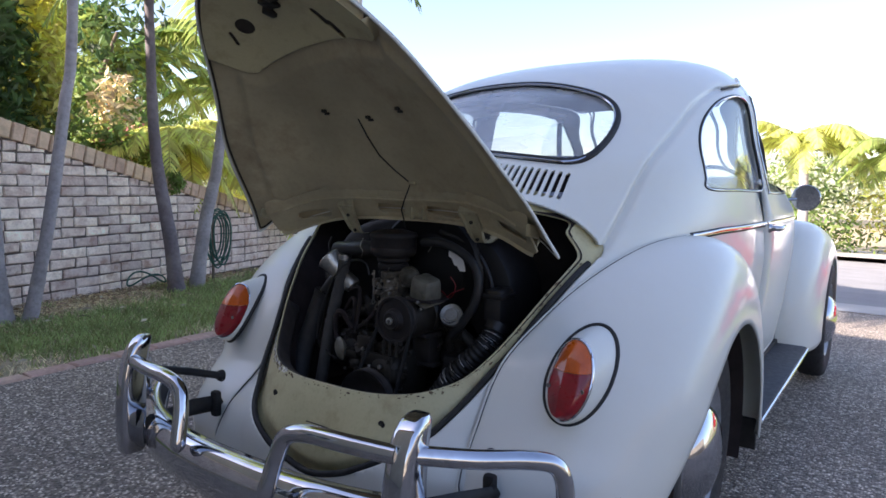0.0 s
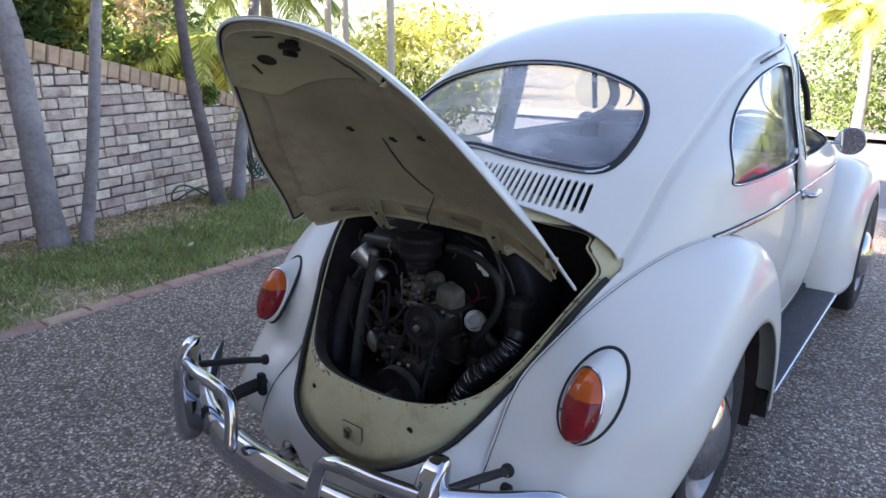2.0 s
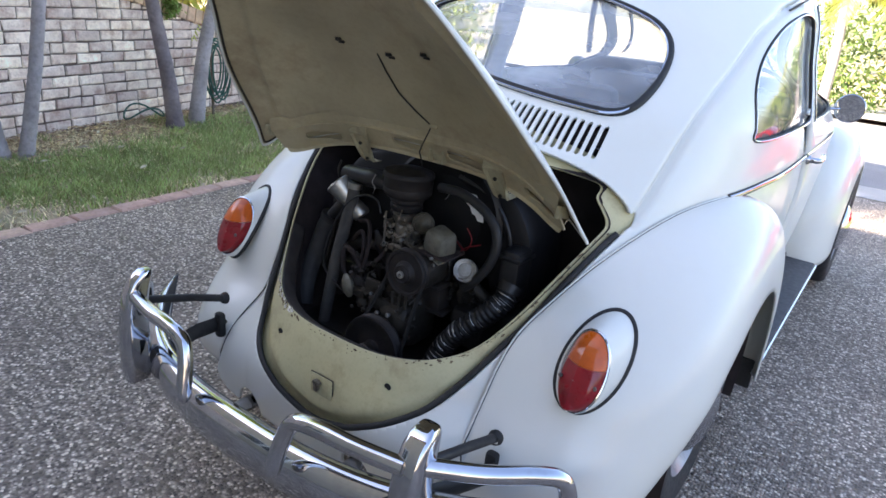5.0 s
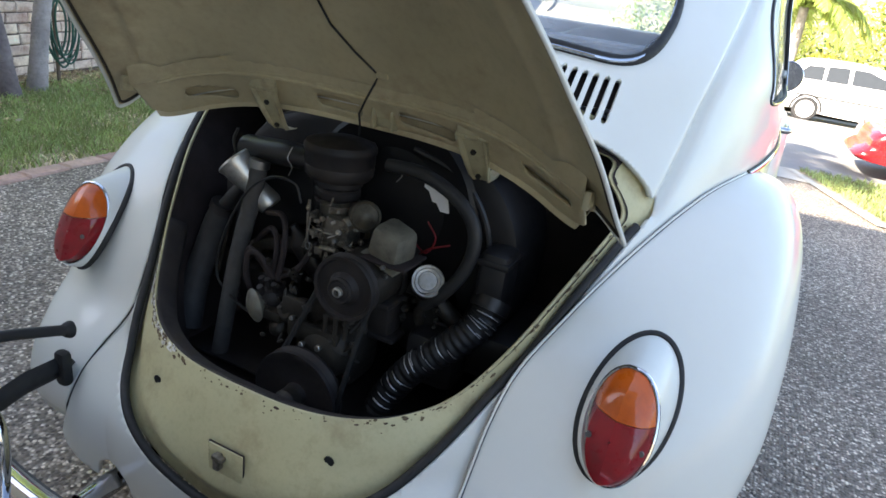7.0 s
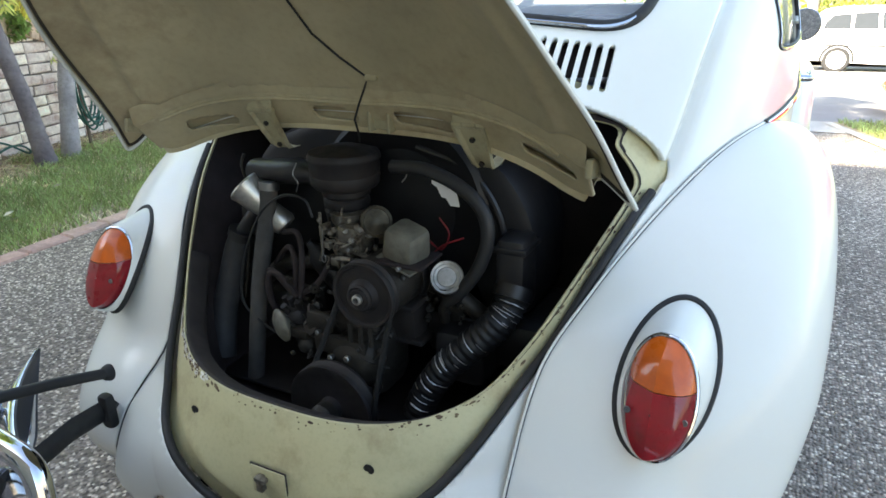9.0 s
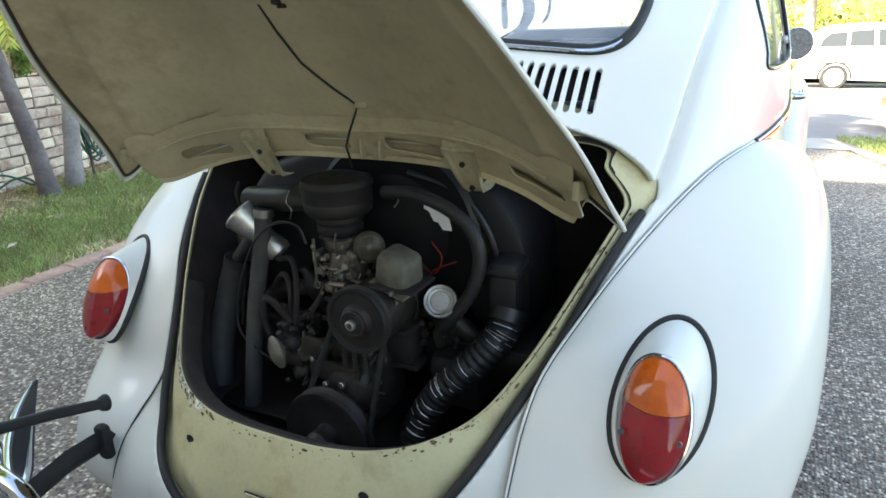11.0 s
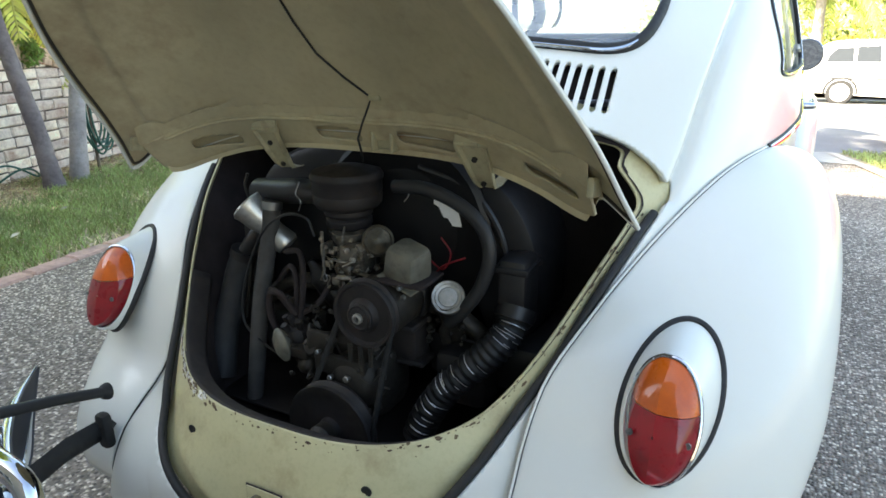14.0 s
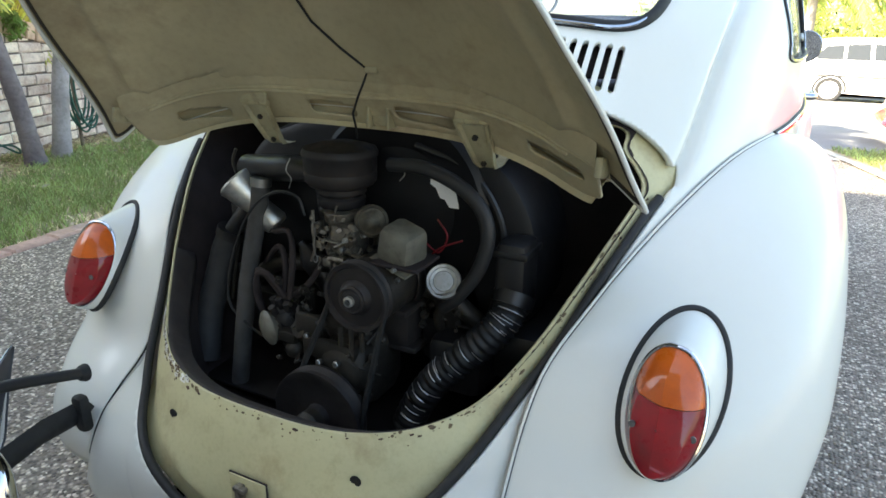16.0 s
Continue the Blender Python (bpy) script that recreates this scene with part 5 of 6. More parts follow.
part("choke", join(lathe([(.020, -.022), (.026, -.020), (.0265, -.010), (.0245, -.008), (.0245, -.004), (.0270, -.002), (.0270, .010), (.0225, .013), (.0215, .010), (.014, .012), (.008, .017), (0, .017)], 28, axis_to((.048, -.486, .780), (.62, -.74, .25))), box(.012, .02, .05, (.052, -.470, .76), .003)), M["bronze"], cb, "dirty round choke housing")
part("lever", join(box(.006, .030, .020, (-.045, -.505, .760), .002), box(.020, .006, .012, (-.035, -.515, .735), .002), tube([(-.05, -.51, .79), (-.05, -.51, .72), (-.058, -.51, .70)], .003, 6)), M["zinc"], cb)
part("hook_rod", join(tube([(-.037, -.522, .766), (-.040, -.523, .735), (-.039, -.523, .718)], .0012, 6), tube([(-.0395 + .0045 * math.cos(c), -.523, .712 + .007 * math.sin(c)) for c in np.linspace(0, 2 * math.pi, 14)[:-1]], .0010, 5, closed=True)), M["alu"], cb, "thin bright hook rod")
part("adjuster", join(tube([(.02, -.52, .735), (.065, -.525, .725)], .0045, 8), tube([(-.01, -.525, .718), (.025, -.53, .722)], .005, 8), box(.018, .014, .016, (-.022, -.51, .705), .003)), M["zinc"], cb)
for i in range(7):
    part("bolt", lathe([(.0045, 0), (.0045, .005), (0, .005)], 6, axis_to((-.03 + .016 * (i % 4), -.522 + .004 * (i % 3), .770 - .022 * (i // 3) - .003 * i), (0, -1, .1))), M["zinc"], cb)
part("manifold", join(tube(spline([(-.26, -.44, .60), (-.18, -.45, .655), (-.08, -.46, .675), (-.015, -.47, .69)], 20), .016, 12), tube(spline([(.24, -.42, .59), (.16, -.44, .655), (.06, -.46, .675), (-.015, -.47, .69)], 20), .016, 12), tube([(-.015, -.472, .675), (-.015, -.472, .715)], .024, 16)), M["iron"], engine, "cast intake manifold")
# generator with pulley
gen = new("generator")
gen.parent = engine
gen["label"] = "generator with dull pulley"
part("generator_body", lathe([(.048, .0), (.052, .006), (.052, .15), (.046, .16), (.03, .165), (0, .165)], 32, axis_to((.078, -.40, .686), (0, -1, 0))), M["iron"], gen)
part("pulley", lathe([(.0, .012), (.022, .012), (.026, .008), (.029, .003), (.048, .002), (.050, .007), (.0555, .008), (.057, .004), (.049, -.004), (.057, -.012), (.056, -.016), (.0, -.016)], 40, axis_to((.076, -.575, .687), (0, -1, 0))), M["soot"], gen, "black dusty split pulley")
part("pulley_cup", lathe([(.0225, .0), (.023, .004), (.020, .006), (.0165, .0045), (.0155, .006), (.0, .006)], 32, axis_to((.076, -.587, .687), (0, -1, 0))), M["soot"], gen)
part("nut", lathe([(.0085, 0), (.0085, .007), (.0072, .008), (.0050, .008), (.0047, -.006), (0, -.006)], 14, axis_to((.076, -.592, .687), (0, -1, 0))), M["bright_alu"], gen, "bright pulley nut")
_rv, _rf = box(.066, .060, .062, (0, 0, 0), .013)
_rr = Matrix.Translation((.124, -.516, .762)) @ Euler((radians(10), radians(14), radians(-10))).to_matrix().to_4x4()
_rv = [tuple(_rr @ Vector((x * (1 - 1.9 * (z + .031)), y * (1 - 1.6 * (z + .031)), z))) for x, y, z in _rv]
rg = part("regulator", (_rv, _rf), M["regul"], gen, "grey pressed regulator case")
part("case_flange", moved(box(.074, .068, .005, (0, 0, -.029), .002), _rr), M["regul"], rg, "rolled foot of the case")
for sx in (-.030, .026):
    part("case_screw", lathe([(.004, 0), (.004, .005), (0, .006)], 8, _rr @ axis_to((sx, -.036, -.034), (0, -1, 0))), M["alu"], rg)
part("regulator_foot", box(.084, .078, .006, (.125, -.512, .735), .002), M["bay"], gen)
part("strap", tube([(.078 + .055 * math.cos(a), -.47, .686 + .055 * math.sin(a)) for a in np.linspace(-.6, 3.7, 30)], .006, 8, flat=2.0), M["tin"], gen)
part("stand", join(box(.062, .060, .085, (.085, -.455, .600), .016), box(.10, .09, .014, (.078, -.47, .640), .006), box(.080, .050, .012, (.088, -.46, .560), .005)), M["soot"], engine, "sooty cast generator stand")
# oil filler with cap
of = part("oil_filler", lathe([(.024, 0), (.022, .03), (.020, .08), (.026, .10), (.027, .115)], 24, axis_to((.165, -.42, .595), (.06, -.48, .88))), M["iron"], engine)
part("cap", lathe([(.0255, -.006), (.0285, -.004), (.0285, .001), (.0265, .003), (.0285, .005), (.0285, .010), (.0270, .013), (.0225, .012), (.0215, .0145), (.0165, .0135), (.0155, .0155), (.0, .0160)], 36, axis_to((.1745, -.474, .694), (.36, -.78, .46))), M["oil_cap"], of, "bright ribbed oil filler cap")
part("breather_hose", tube(spline([(.065, -.452, .868), (.13, -.462, .872), (.192, -.464, .852), (.232, -.464, .818), (.244, -.466, .774), (.231, -.470, .722), (.201, -.474, .676), (.172, -.47, .648)], 48), .0115, 14), M["hose"], engine, "thick black breather hose")
part("breather_pipe", tube([(.172, -.47, .648), (.163, -.47, .632), (.158, -.45, .60)], .009, 10), M["iron"], engine)
# crank pulley and belt
part("crank_pulley", lathe([(.0, .016), (.020, .016), (.022, .006), (.060, .004), (.076, .014), (.082, .014), (.083, .008), (.074, .0), (.083, -.008), (.082, -.014), (.0, -.014)], 44, axis_to((.018, -.605, .478), (0, -1, 0))), M["soot"], engine, "large black crank pulley")
part("crank_boss", lathe([(.020, 0), (.022, .02), (.016, .028), (0, .028)], 20, axis_to((.018, -.62, .478), (0, -1, 0))), M["iron"], engine)
_b = [(.076 + .0500 * math.cos(a), -.571, .687 + .0485 * math.sin(a)) for a in np.linspace(-.15, math.pi + .2, 24)] + [(.018 + .076 * math.cos(a), -.605, .478 + .076 * math.sin(a)) for a in np.linspace(math.pi + .2, 2 * math.pi - .15, 24)]
part("fan_belt", tube(_b, .0050, 8, closed=True), M["belt"], engine, "black fan belt")
# crankcase, oil pump side, fuel pump, distributor
part("crankcase", join(box(.13, .12, .15, (.01, -.48, .53), .03), lathe([(.050, 0), (.052, .02), (.044, .04), (.03, .05), (0, .05)], 24, axis_to((.035, -.53, .545), (0, -1, .1))), lathe([(.022, 0), (.022, .04), (.015, .05), (0, .05)], 16, axis_to((-.04, -.52, .585), (-.2, -1, .3)))), M["iron"], engine, "oily grey crankcase")
part("case_stud", join(*[tube([(.05 + .02 * i, -.585, .60), (.05 + .02 * i, -.585, .635)], .004, 8) for i in range(3)]), M["iron"], engine)
_dm = axis_to((-.105, -.52, .575), (-.08, -.35, .93))
dist = part("distributor", lathe([(.018, -.05), (.019, 0), (.026, .003), (.028, .016), (.026, .032), (.018, .040), (0, .040)], 24, _dm), M["soot"], engine, "black distributor cap")
for a in np.linspace(0, 2 * math.pi, 5)[:-1]:
    part("lead_tower", tube([_dm @ Vector((.016 * math.cos(a), .016 * math.sin(a), .036)), _dm @ Vector((.018 * math.cos(a), .018 * math.sin(a), .056))], .0062, 10), M["soot"], dist)
part("lead_tower", tube([_dm @ Vector((0, 0, .036)), _dm @ Vector((0, 0, .060))], .0062, 10), M["soot"], dist)
part("cap_clip", tube([_dm @ Vector((.0285, -.006, .034)), _dm @ Vector((.031, -.006, .014)), _dm @ Vector((.027, -.006, -.006))], .0018, 6), M["alu"], dist)
part("vacuum_can", lathe([(.010, -.016), (.022, -.010), (.030, -.002), (.0315, .001), (.030, .004), (.020, .010), (.008, .013), (0, .013)], 32, axis_to((-.122, -.556, .580), (-.45, -.88, -.06))), M["regul"], dist, "dull grey round vacuum can")
part("coil", lathe([(.024, 0), (.025, .004), (.025, .10), (.020, .108), (.010, .125), (.008, .135), (0, .135)], 24, axis_to((-.05, -.43, .60), (-.5, -.25, .82))), M["tin"], engine, "black ignition coil")
part("fuel_pump", join(lathe([(.017, 0), (.019, .005), (.019, .011), (.014, .018), (.007, .022), (0, .022)], 20, axis_to((-.070, -.545, .548), (-.2, -.75, .62))), box(.05, .03, .02, (-.085, -.55, .575), .004)), M["iron"], engine, "greasy fuel pump")
for k, w in enumerate(([(-.105, -.53, .63), (-.15, -.53, .67), (-.178, -.515, .655), (-.185, -.505, .60), (-.16, -.51, .56)],
                       [(-.100, -.535, .635), (-.125, -.545, .675), (-.155, -.54, .665), (-.165, -.53, .61), (-.14, -.52, .555)],
                       [(-.095, -.53, .63), (-.09, -.52, .70), (-.12, -.49, .735), (-.18, -.46, .72)],
                       [(-.11, -.525, .63), (-.115, -.51, .69), (-.155, -.48, .70), (-.22, -.45, .64)],
                       [(-.10, -.525, .632), (-.06, -.52, .66), (-.05, -.48, .70)])):
    part("ignition_lead", tube(spline(w, 24), .0054, 8), M["bay"], engine, "black ignition lead")
part("thin_cable", tube(spline([(-.075, -.50, .775), (-.09, -.50, .806), (-.140, -.50, .806), (-.20, -.50, .76), (-.252, -.50, .66), (-.262, -.505, .58), (-.215, -.515, .55), (-.17, -.52, .535)], 50), .0026, 6), M["hose"], engine)
part("red_cable", tube(spline([(.135, -.455, .722), (.165, -.465, .748), (.200, -.462, .764)], 14), .0015, 6), M["red_wire"], engine, "red wire")
part("red_cable", tube(spline([(.125, -.452, .75), (.155, -.455, .735), (.170, -.455, .765), (.145, -.44, .785)], 18), .0015, 6), M["red_wire"], engine, "red wire")
part("linkage_rod", tube(spline([(-.30, -.46, .56), (-.285, -.44, .70), (-.30, -.42, .80)], 12), .003, 6), M["iron"], engine)
# tinware floor
part("engine_tin", join(box(.74, .36, .006, (0, -.36, .42), .002), box(.10, .14, .10, (.20, -.42, .55), .02), box(.12, .14, .10, (-.19, -.40, .55), .02)), M["tin"], engine, "black engine tinware")
for side in (1, -1):
    part("cylinder_tin", box(.24, .20, .09, (side * .23, -.34, .565), .02), M["tin"], engine)


def fittings(n, lo, hi, seed, size):
    """Small bolts, unions and levers crowded into a box: too small to pick apart."""
    rnd = random.Random(seed)
    out = []
    for i in range(n):
        p = tuple(rnd.uniform(a, b) for a, b in zip(lo, hi))
        d = (rnd.uniform(-.6, .6), rnd.uniform(-1, -.2), rnd.uniform(-.6, .8))
        r = size * rnd.uniform(.35, 1.0)
        k = rnd.random()
        if k < .4:
            out.append(lathe([(r * .6, 0), (r * .6, r * .8), (r, r * .8), (r, r * 1.6), (r * .4, r * 1.7), (r * .4, r * 2.4), (0, r * 2.4)], 6, axis_to(p, d)))
        elif k < .7:
            out.append(box(r * 2.4, r * 1.4, r * 1.1, p, r * .2, Euler((d[0], d[2], d[1])).to_matrix().to_4x4()))
        else:
            q = tuple(a + rnd.uniform(-.03, .03) for a in p)
            m_ = tuple((a + b) / 2 + rnd.uniform(-.01, .01) for a, b in zip(p, q))
            out.append(tube(spline([p, m_, q], 8), r * .28, 6))
    return join(*out)


for nm, n, lo, hi, sd, sz, mt in (("small_fitting", 46, (-.055, -.525, .69), (.06, -.49, .785), 3, .0075, "zinc"), ("small_fitting", 40, (-.10, -.57, .50), (.11, -.54, .63), 4, .010, "iron"),
                                  ("small_fitting", 26, (-.13, -.55, .52), (-.03, -.50, .66), 5, .010, "iron"), ("small_fitting", 16, (.12, -.47, .60), (.20, -.43, .66), 6, .009, "iron")):
    ob = part(nm, fittings(n, lo, hi, sd, sz), M[mt], engine, "small oily bolts and unions", auto=30)
    ob["kind"] = "stuff"

for p, r in (((.021, -.524, .739), .0042), ((-.014, -.524, .749), .0036), ((.006, -.580, .560), .0052), ((.040, -.580, .565), .0060), ((.131, -.550, .733), .0040), ((.041, -.532, .714), .0048), ((-.060, -.548, .600), .0050), ((-.020, -.575, .600), .0045)):
    part("bolt", lathe([(r * .7, 0), (r * .7, .004), (r, .004), (r, .010), (r * .8, .011), (0, .011)], 6, axis_to(p, (0, -1, .15))), M["alu"], engine, "small bright bolt", auto=30)
part("oil_pump_cover", join(box(.105, .016, .036, (.015, -.566, .575), .005), box(.050, .014, .050, (-.030, -.562, .605), .006)), M["iron"], engine, "oily pale cover plate", auto=30)

# ---- cabin ----
part("rear_shelf", box(.96, .34, .02, (0, .03, .985), .008), M["trimg"], car, "pale grey parcel shelf")
part("bulkhead", box(.98, .03, .62, (0, -.095, .63), .004), M["trimg"], car)
part("cabin_floor", box(1.22, 2.0, .03, (0, .86, .30), .004), M["rubber"], car)
part("rear_seat", join(box(1.04, .14, .50, (0, .26, .76), .04, None), box(1.06, .48, .18, (0, .47, .50), .04)), M["trimg"], car, "grey vinyl rear seat")
for x in (-.31, .31):
    part("front_seat", join(box(.44, .11, .50, (x, .98, .76), .045), box(.46, .46, .15, (x, 1.20, .50), .04)), M["seat_dark"], car, "dark grey vinyl front seat")
part("dashboard", box(.98, .14, .22, (0, 1.62, .92), .03), M["seat_dark"], car)
part("steering_wheel", join(tube([(.31 + .195 * math.cos(a), 1.40 + .075 * math.sin(a), .95 + .18 * math.sin(a)) for a in np.linspace(0, 2 * math.pi, 40)[:-1]], .010, 8, closed=True), tube([(.31 - .19, 1.40, .95), (.31, 1.42, .94), (.31 + .19, 1.40, .95)], .008, 8), tube([(.31, 1.42, .94), (.31, 1.70, .85)], .02, 10)), M["rubber"], car, "thin black steering wheel")
part("windscreen", pane(SCREEN, lambda q, o: [(x, float(shell_front(x, z)) + o, z) for x, z in q], .010), M["glass"], car, "flat windscreen")
for sx in (-.52, .52):
    part("screen_pillar_trim", tube(spline([(sx, 1.58, 1.10), (sx * .95, 1.50, 1.26), (sx * .82, 1.36, 1.41)], 14), .014, 8), M["rubber"], car)
for side in (1, -1):
    pv = [(side * (float(shell_x(y, z)) - .03), y, z) for z in np.linspace(.93, 1.42, 10) for y in (.76, .79, .88, .91)]
    solid(part("pillar_trim", (pv, grid_faces(10, 4)), M["roofin"], car, "pale grey pillar trim"), .012, 0.0)

# ---- trees by the wall ----
def leaf_cloud(n, centre, radii, size, seed, clumps=14, squash=0.55):
    """Many small folded leaves gathered in clumps inside an ellipsoid."""
    rng = np.random.default_rng(seed)
    c = rng.normal(size=(clumps, 3))
    c /= np.linalg.norm(c, axis=1, keepdims=True)
    c *= rng.uniform(.35, 1.0, (clumps, 1)) ** .5
    w = rng.uniform(.5, 1.4, clumps)
    k = rng.choice(clumps, n, p=w / w.sum())
    p = c[k] + rng.normal(size=(n, 3)) * squash * .45
    p = p * np.array(radii) + np.array(centre)
    d = rng.normal(size=(n, 3))
    d /= np.linalg.norm(d, axis=1, keepdims=True)
    s = np.cross(d, rng.normal(size=(n, 3)))
    s /= np.linalg.norm(s, axis=1, keepdims=True)
    u = np.cross(d, s)
    L = size * rng.uniform(.6, 1.5, (n, 1))
    V = np.stack([p - d * L, p + s * L * .38 + u * L * .1, p + d * L, p - s * L * .38 + u * L * .1], 1).reshape(-1, 3)
    F = [(4 * i, 4 * i + 1, 4 * i + 2, 4 * i + 3) for i in range(n)]
    return V.tolist(), F


def frond(base, yaw, length, droop, seed, leaflets=34, width=.30, lift=.9):
    """A feather palm frond: an arching stem with two rows of leaflets."""
    rnd = random.Random(seed)
    b = Vector(base)
    dirh = Vector((math.cos(yaw), math.sin(yaw), 0))
    side = Vector((-math.sin(yaw), math.cos(yaw), 0))
    pts = [b + dirh * length * k * (1 - .18 * k) + Vector((0, 0, length * (lift * k - droop * k * k))) for k in np.linspace(0, 1, leaflets)]
    V, F = [], []
    for i, p in enumerate(pts):
        k = i / (leaflets - 1)
        t = (pts[min(i + 1, leaflets - 1)] - pts[max(i - 1, 0)]).normalized()
        L = width * length * (math.sin(math.pi * min(1, k * .93 + .07)) ** .6) * rnd.uniform(.8, 1.15)
        for sg in (1, -1):
            e = p + (side * sg * .8 + t * .65 + Vector((0, 0, -.35 - .3 * rnd.random()))).normalized() * L
            m = p * .5 + e * .5 + Vector((0, 0, L * .10))
            h = t * length * .014
            a = len(V)
            V += [tuple(p - h), tuple(m - h * 1.3), tuple(e), tuple(m + h * 1.3), tuple(p + h)]
            F += [(a, a + 1, a + 3, a + 4), (a + 1, a + 2, a + 3)]
    g = tube(pts, [.022 * length / 2 * (1 - .8 * i / leaflets) + .003 for i in range(leaflets)], 5)
    return join((V, F), g)


def tree_trunk(pts, r0, r1, label, seed, bark="bark"):
    """A bare palm trunk with a flared foot, ring scars and an uneven outline."""
    rnd = random.Random(seed)
    P = spline(pts, 90)
    n = len(P)
    rs = []
    for i in range(n):
        k = i / (n - 1)
        r = r0 + (r1 - r0) * k ** .8 + r0 * .38 * math.exp(-k * 26)
        rs.append(r * (1 + .018 * math.sin(i * 2.1) + rnd.uniform(-.018, .018)))
    g = tube(P, rs, 18)
    V = [tuple(np.array(v) + np.array(noise.noise_vector(Vector(v) * 7 + Vector((seed, 0, 0)))) * r0 * .05) for v in g[0]]
    t = thing("palm_tree", label, "tree", group="trees along the garden wall")
    part("trunk", (V, g[1]), M[bark], t, auto=None)
    for i in range(5, n - 30, 4):
        i = i + rnd.randint(-1, 1)
        up = Vector(P[i + 1]) - Vector(P[i - 1])
        m = axis_to(P[i], up)
        part("leaf_scar", tube([m @ Vector(((rs[i] * 1.0) * math.cos(c), (rs[i] * 1.0) * math.sin(c), r0 * .06 * math.sin(c + i))) for c in np.linspace(0, 2 * math.pi, 22)[:-1]], r0 * .035, 5, closed=True), M[bark], t)
    # the crown is out of view, added to cast streaks of shade streetwards
    fr = [frond(P[-1], 2 * math.pi * i / 11 + rnd.uniform(-.25, .25), 1.9 * rnd.uniform(.8, 1.1), rnd.uniform(.6, 1.2), seed * 17 + i, 26, lift=rnd.uniform(.4, 1.1)) for i in range(11)]
    part("crown", join(*fr), M["frond"], t, smooth=False, auto=None)
    return t, P


def feather_palm(at, height, count, length, seed, label, group="", mat_="frond", rt=.12):
    rnd = random.Random(seed)
    t = thing("palm_tree", label, "tree", group=group)
    x, y, z = at
    top = (x + rnd.uniform(-.2, .2), y, z + height)
    if height > .3:
        P = spline([(x, y, z - .2), ((x + top[0]) / 2 + .05, y, z + height * .5), top], 24)
        part("trunk", tube(P, [rt * (1.25 - .35 * i / len(P)) for i in range(len(P))], 12), M["bark"], t, auto=None)
    fr = [frond(top, 2 * math.pi * i / count * 2.6 + rnd.uniform(-.2, .2), length * rnd.uniform(.75, 1.1), rnd.uniform(.55, 1.25), seed * 31 + i, lift=rnd.uniform(.4, 1.15)) for i in range(count)]
    part("crown", join(*fr), M[mat_], t, auto=None, smooth=False)
    return t


tree_trunk([(-3.96, .06, -.06), (-3.97, .03, .36), (-3.975, .02, .75), (-3.98, -.01, 1.47), (-4.01, -.06, 2.05), (-4.1, -.2, 5.0)], .100, .074, "smooth grey palm trunk standing in the grass strip", 1)
tree_trunk([(-3.89, .22, -.06), (-3.85, .29, .34), (-3.82, .36, .75), (-3.78, .46, 1.5), (-3.75, .52, 2.15), (-3.7, .6, 5.0)], .050, .032, "slender grey palm trunk beside a thicker one", 2)
tree_trunk([(-4.26, 1.61, -.06), (-4.28, 1.57, .43), (-4.33, 1.50, 1.0), (-4.35, 1.46, 1.55), (-4.36, 1.45, 2.5), (-4.4, 1.45, 5.0)], .072, .032, "dark leaning palm trunk before the brick wall", 3, "bark_dark")
tree_trunk([(-4.37, 1.87, -.06), (-4.32, 1.95, .63), (-4.28, 2.01, .95), (-4.24, 2.06, 1.35), (-4.1, 2.25, 3.2)], .066, .045, "pale lichen-spotted trunk leaning to the drive", 4)

# ---- garden wall of separate bricks ----
WU = Vector((-.27, 1, 0)).normalized()
WN = Vector((WU.y, -WU.x, 0))
W0 = Vector((wall_line(0), 0, 0))


def wall_pose(s, z, out=0.0, tilt=0.0):
    """A pose on the wall's face: s metres along it, x along the wall, y outwards."""
    p = W0 + WU * s + WN * out + Vector((0, 0, z))
    m = Matrix((WU, WN, Vector((0, 0, 1)))).transposed().to_4x4()
    return Matrix.Translation(p) @ m @ Matrix.Rotation(tilt, 4, "Y")


def wall_top(s):
    y = s * WU.y
    return max(.62, min(1.95, 1.47 - .235 * (y - .17)))


def brick_mesh(name, lx, ly, lz, seed, material):
    rnd = random.Random(seed)
    c = .008
    j = lambda a: a + rnd.uniform(-.006, .006)
    V = []
    for y, k in ((-ly, 0), (-c, 0), (0, c)):
        for sx, sz in ((-1, -1), (1, -1), (1, 1), (-1, 1)):
            V.append((j(sx * (lx / 2 - k)), y + (rnd.uniform(-.001, .0015) if y == 0 else 0), j(sz * (lz / 2 - k))))
    F = [(8, 9, 10, 11)]
    for r in (0, 4):
        for a in range(4):
            b = (a + 1) % 4
            F.append((r + a, r + b, r + 4 + b, r + 4 + a))
    me = bpy.data.meshes.new(name)
    me.from_pydata(V, [], F)
    me.materials.append(material)
    me.update()
    return me


_wv = []
_ss = np.linspace(-9, 8, 60)
for s in _ss:
    for out, z in ((-.009, -.3), (-.009, wall_top(s) - .125), (-.21, wall_top(s) - .125), (-.21, -.3)):
        p = W0 + WU * float(s) + WN * out
        _wv.append((p.x, p.y, z))
garden_wall = tagged(link_mesh("garden_wall", _wv, grid_faces(len(_ss), 4), M["mortar"], smooth=False), "pale pink brick garden wall with raked tan capping", "wall", kind="structure")
full = [brick_mesh("brick", .228, .05, .075, i, M["brick"]) for i in range(12)]
half = [brick_mesh("brick", .108, .05, .074, 20 + i, M["brick"]) for i in range(6)]
capm = [brick_mesh("cap_brick", .098, .24, .135, 40 + i, M["capbrick"]) for i in range(4)]
_rnd = random.Random(5)


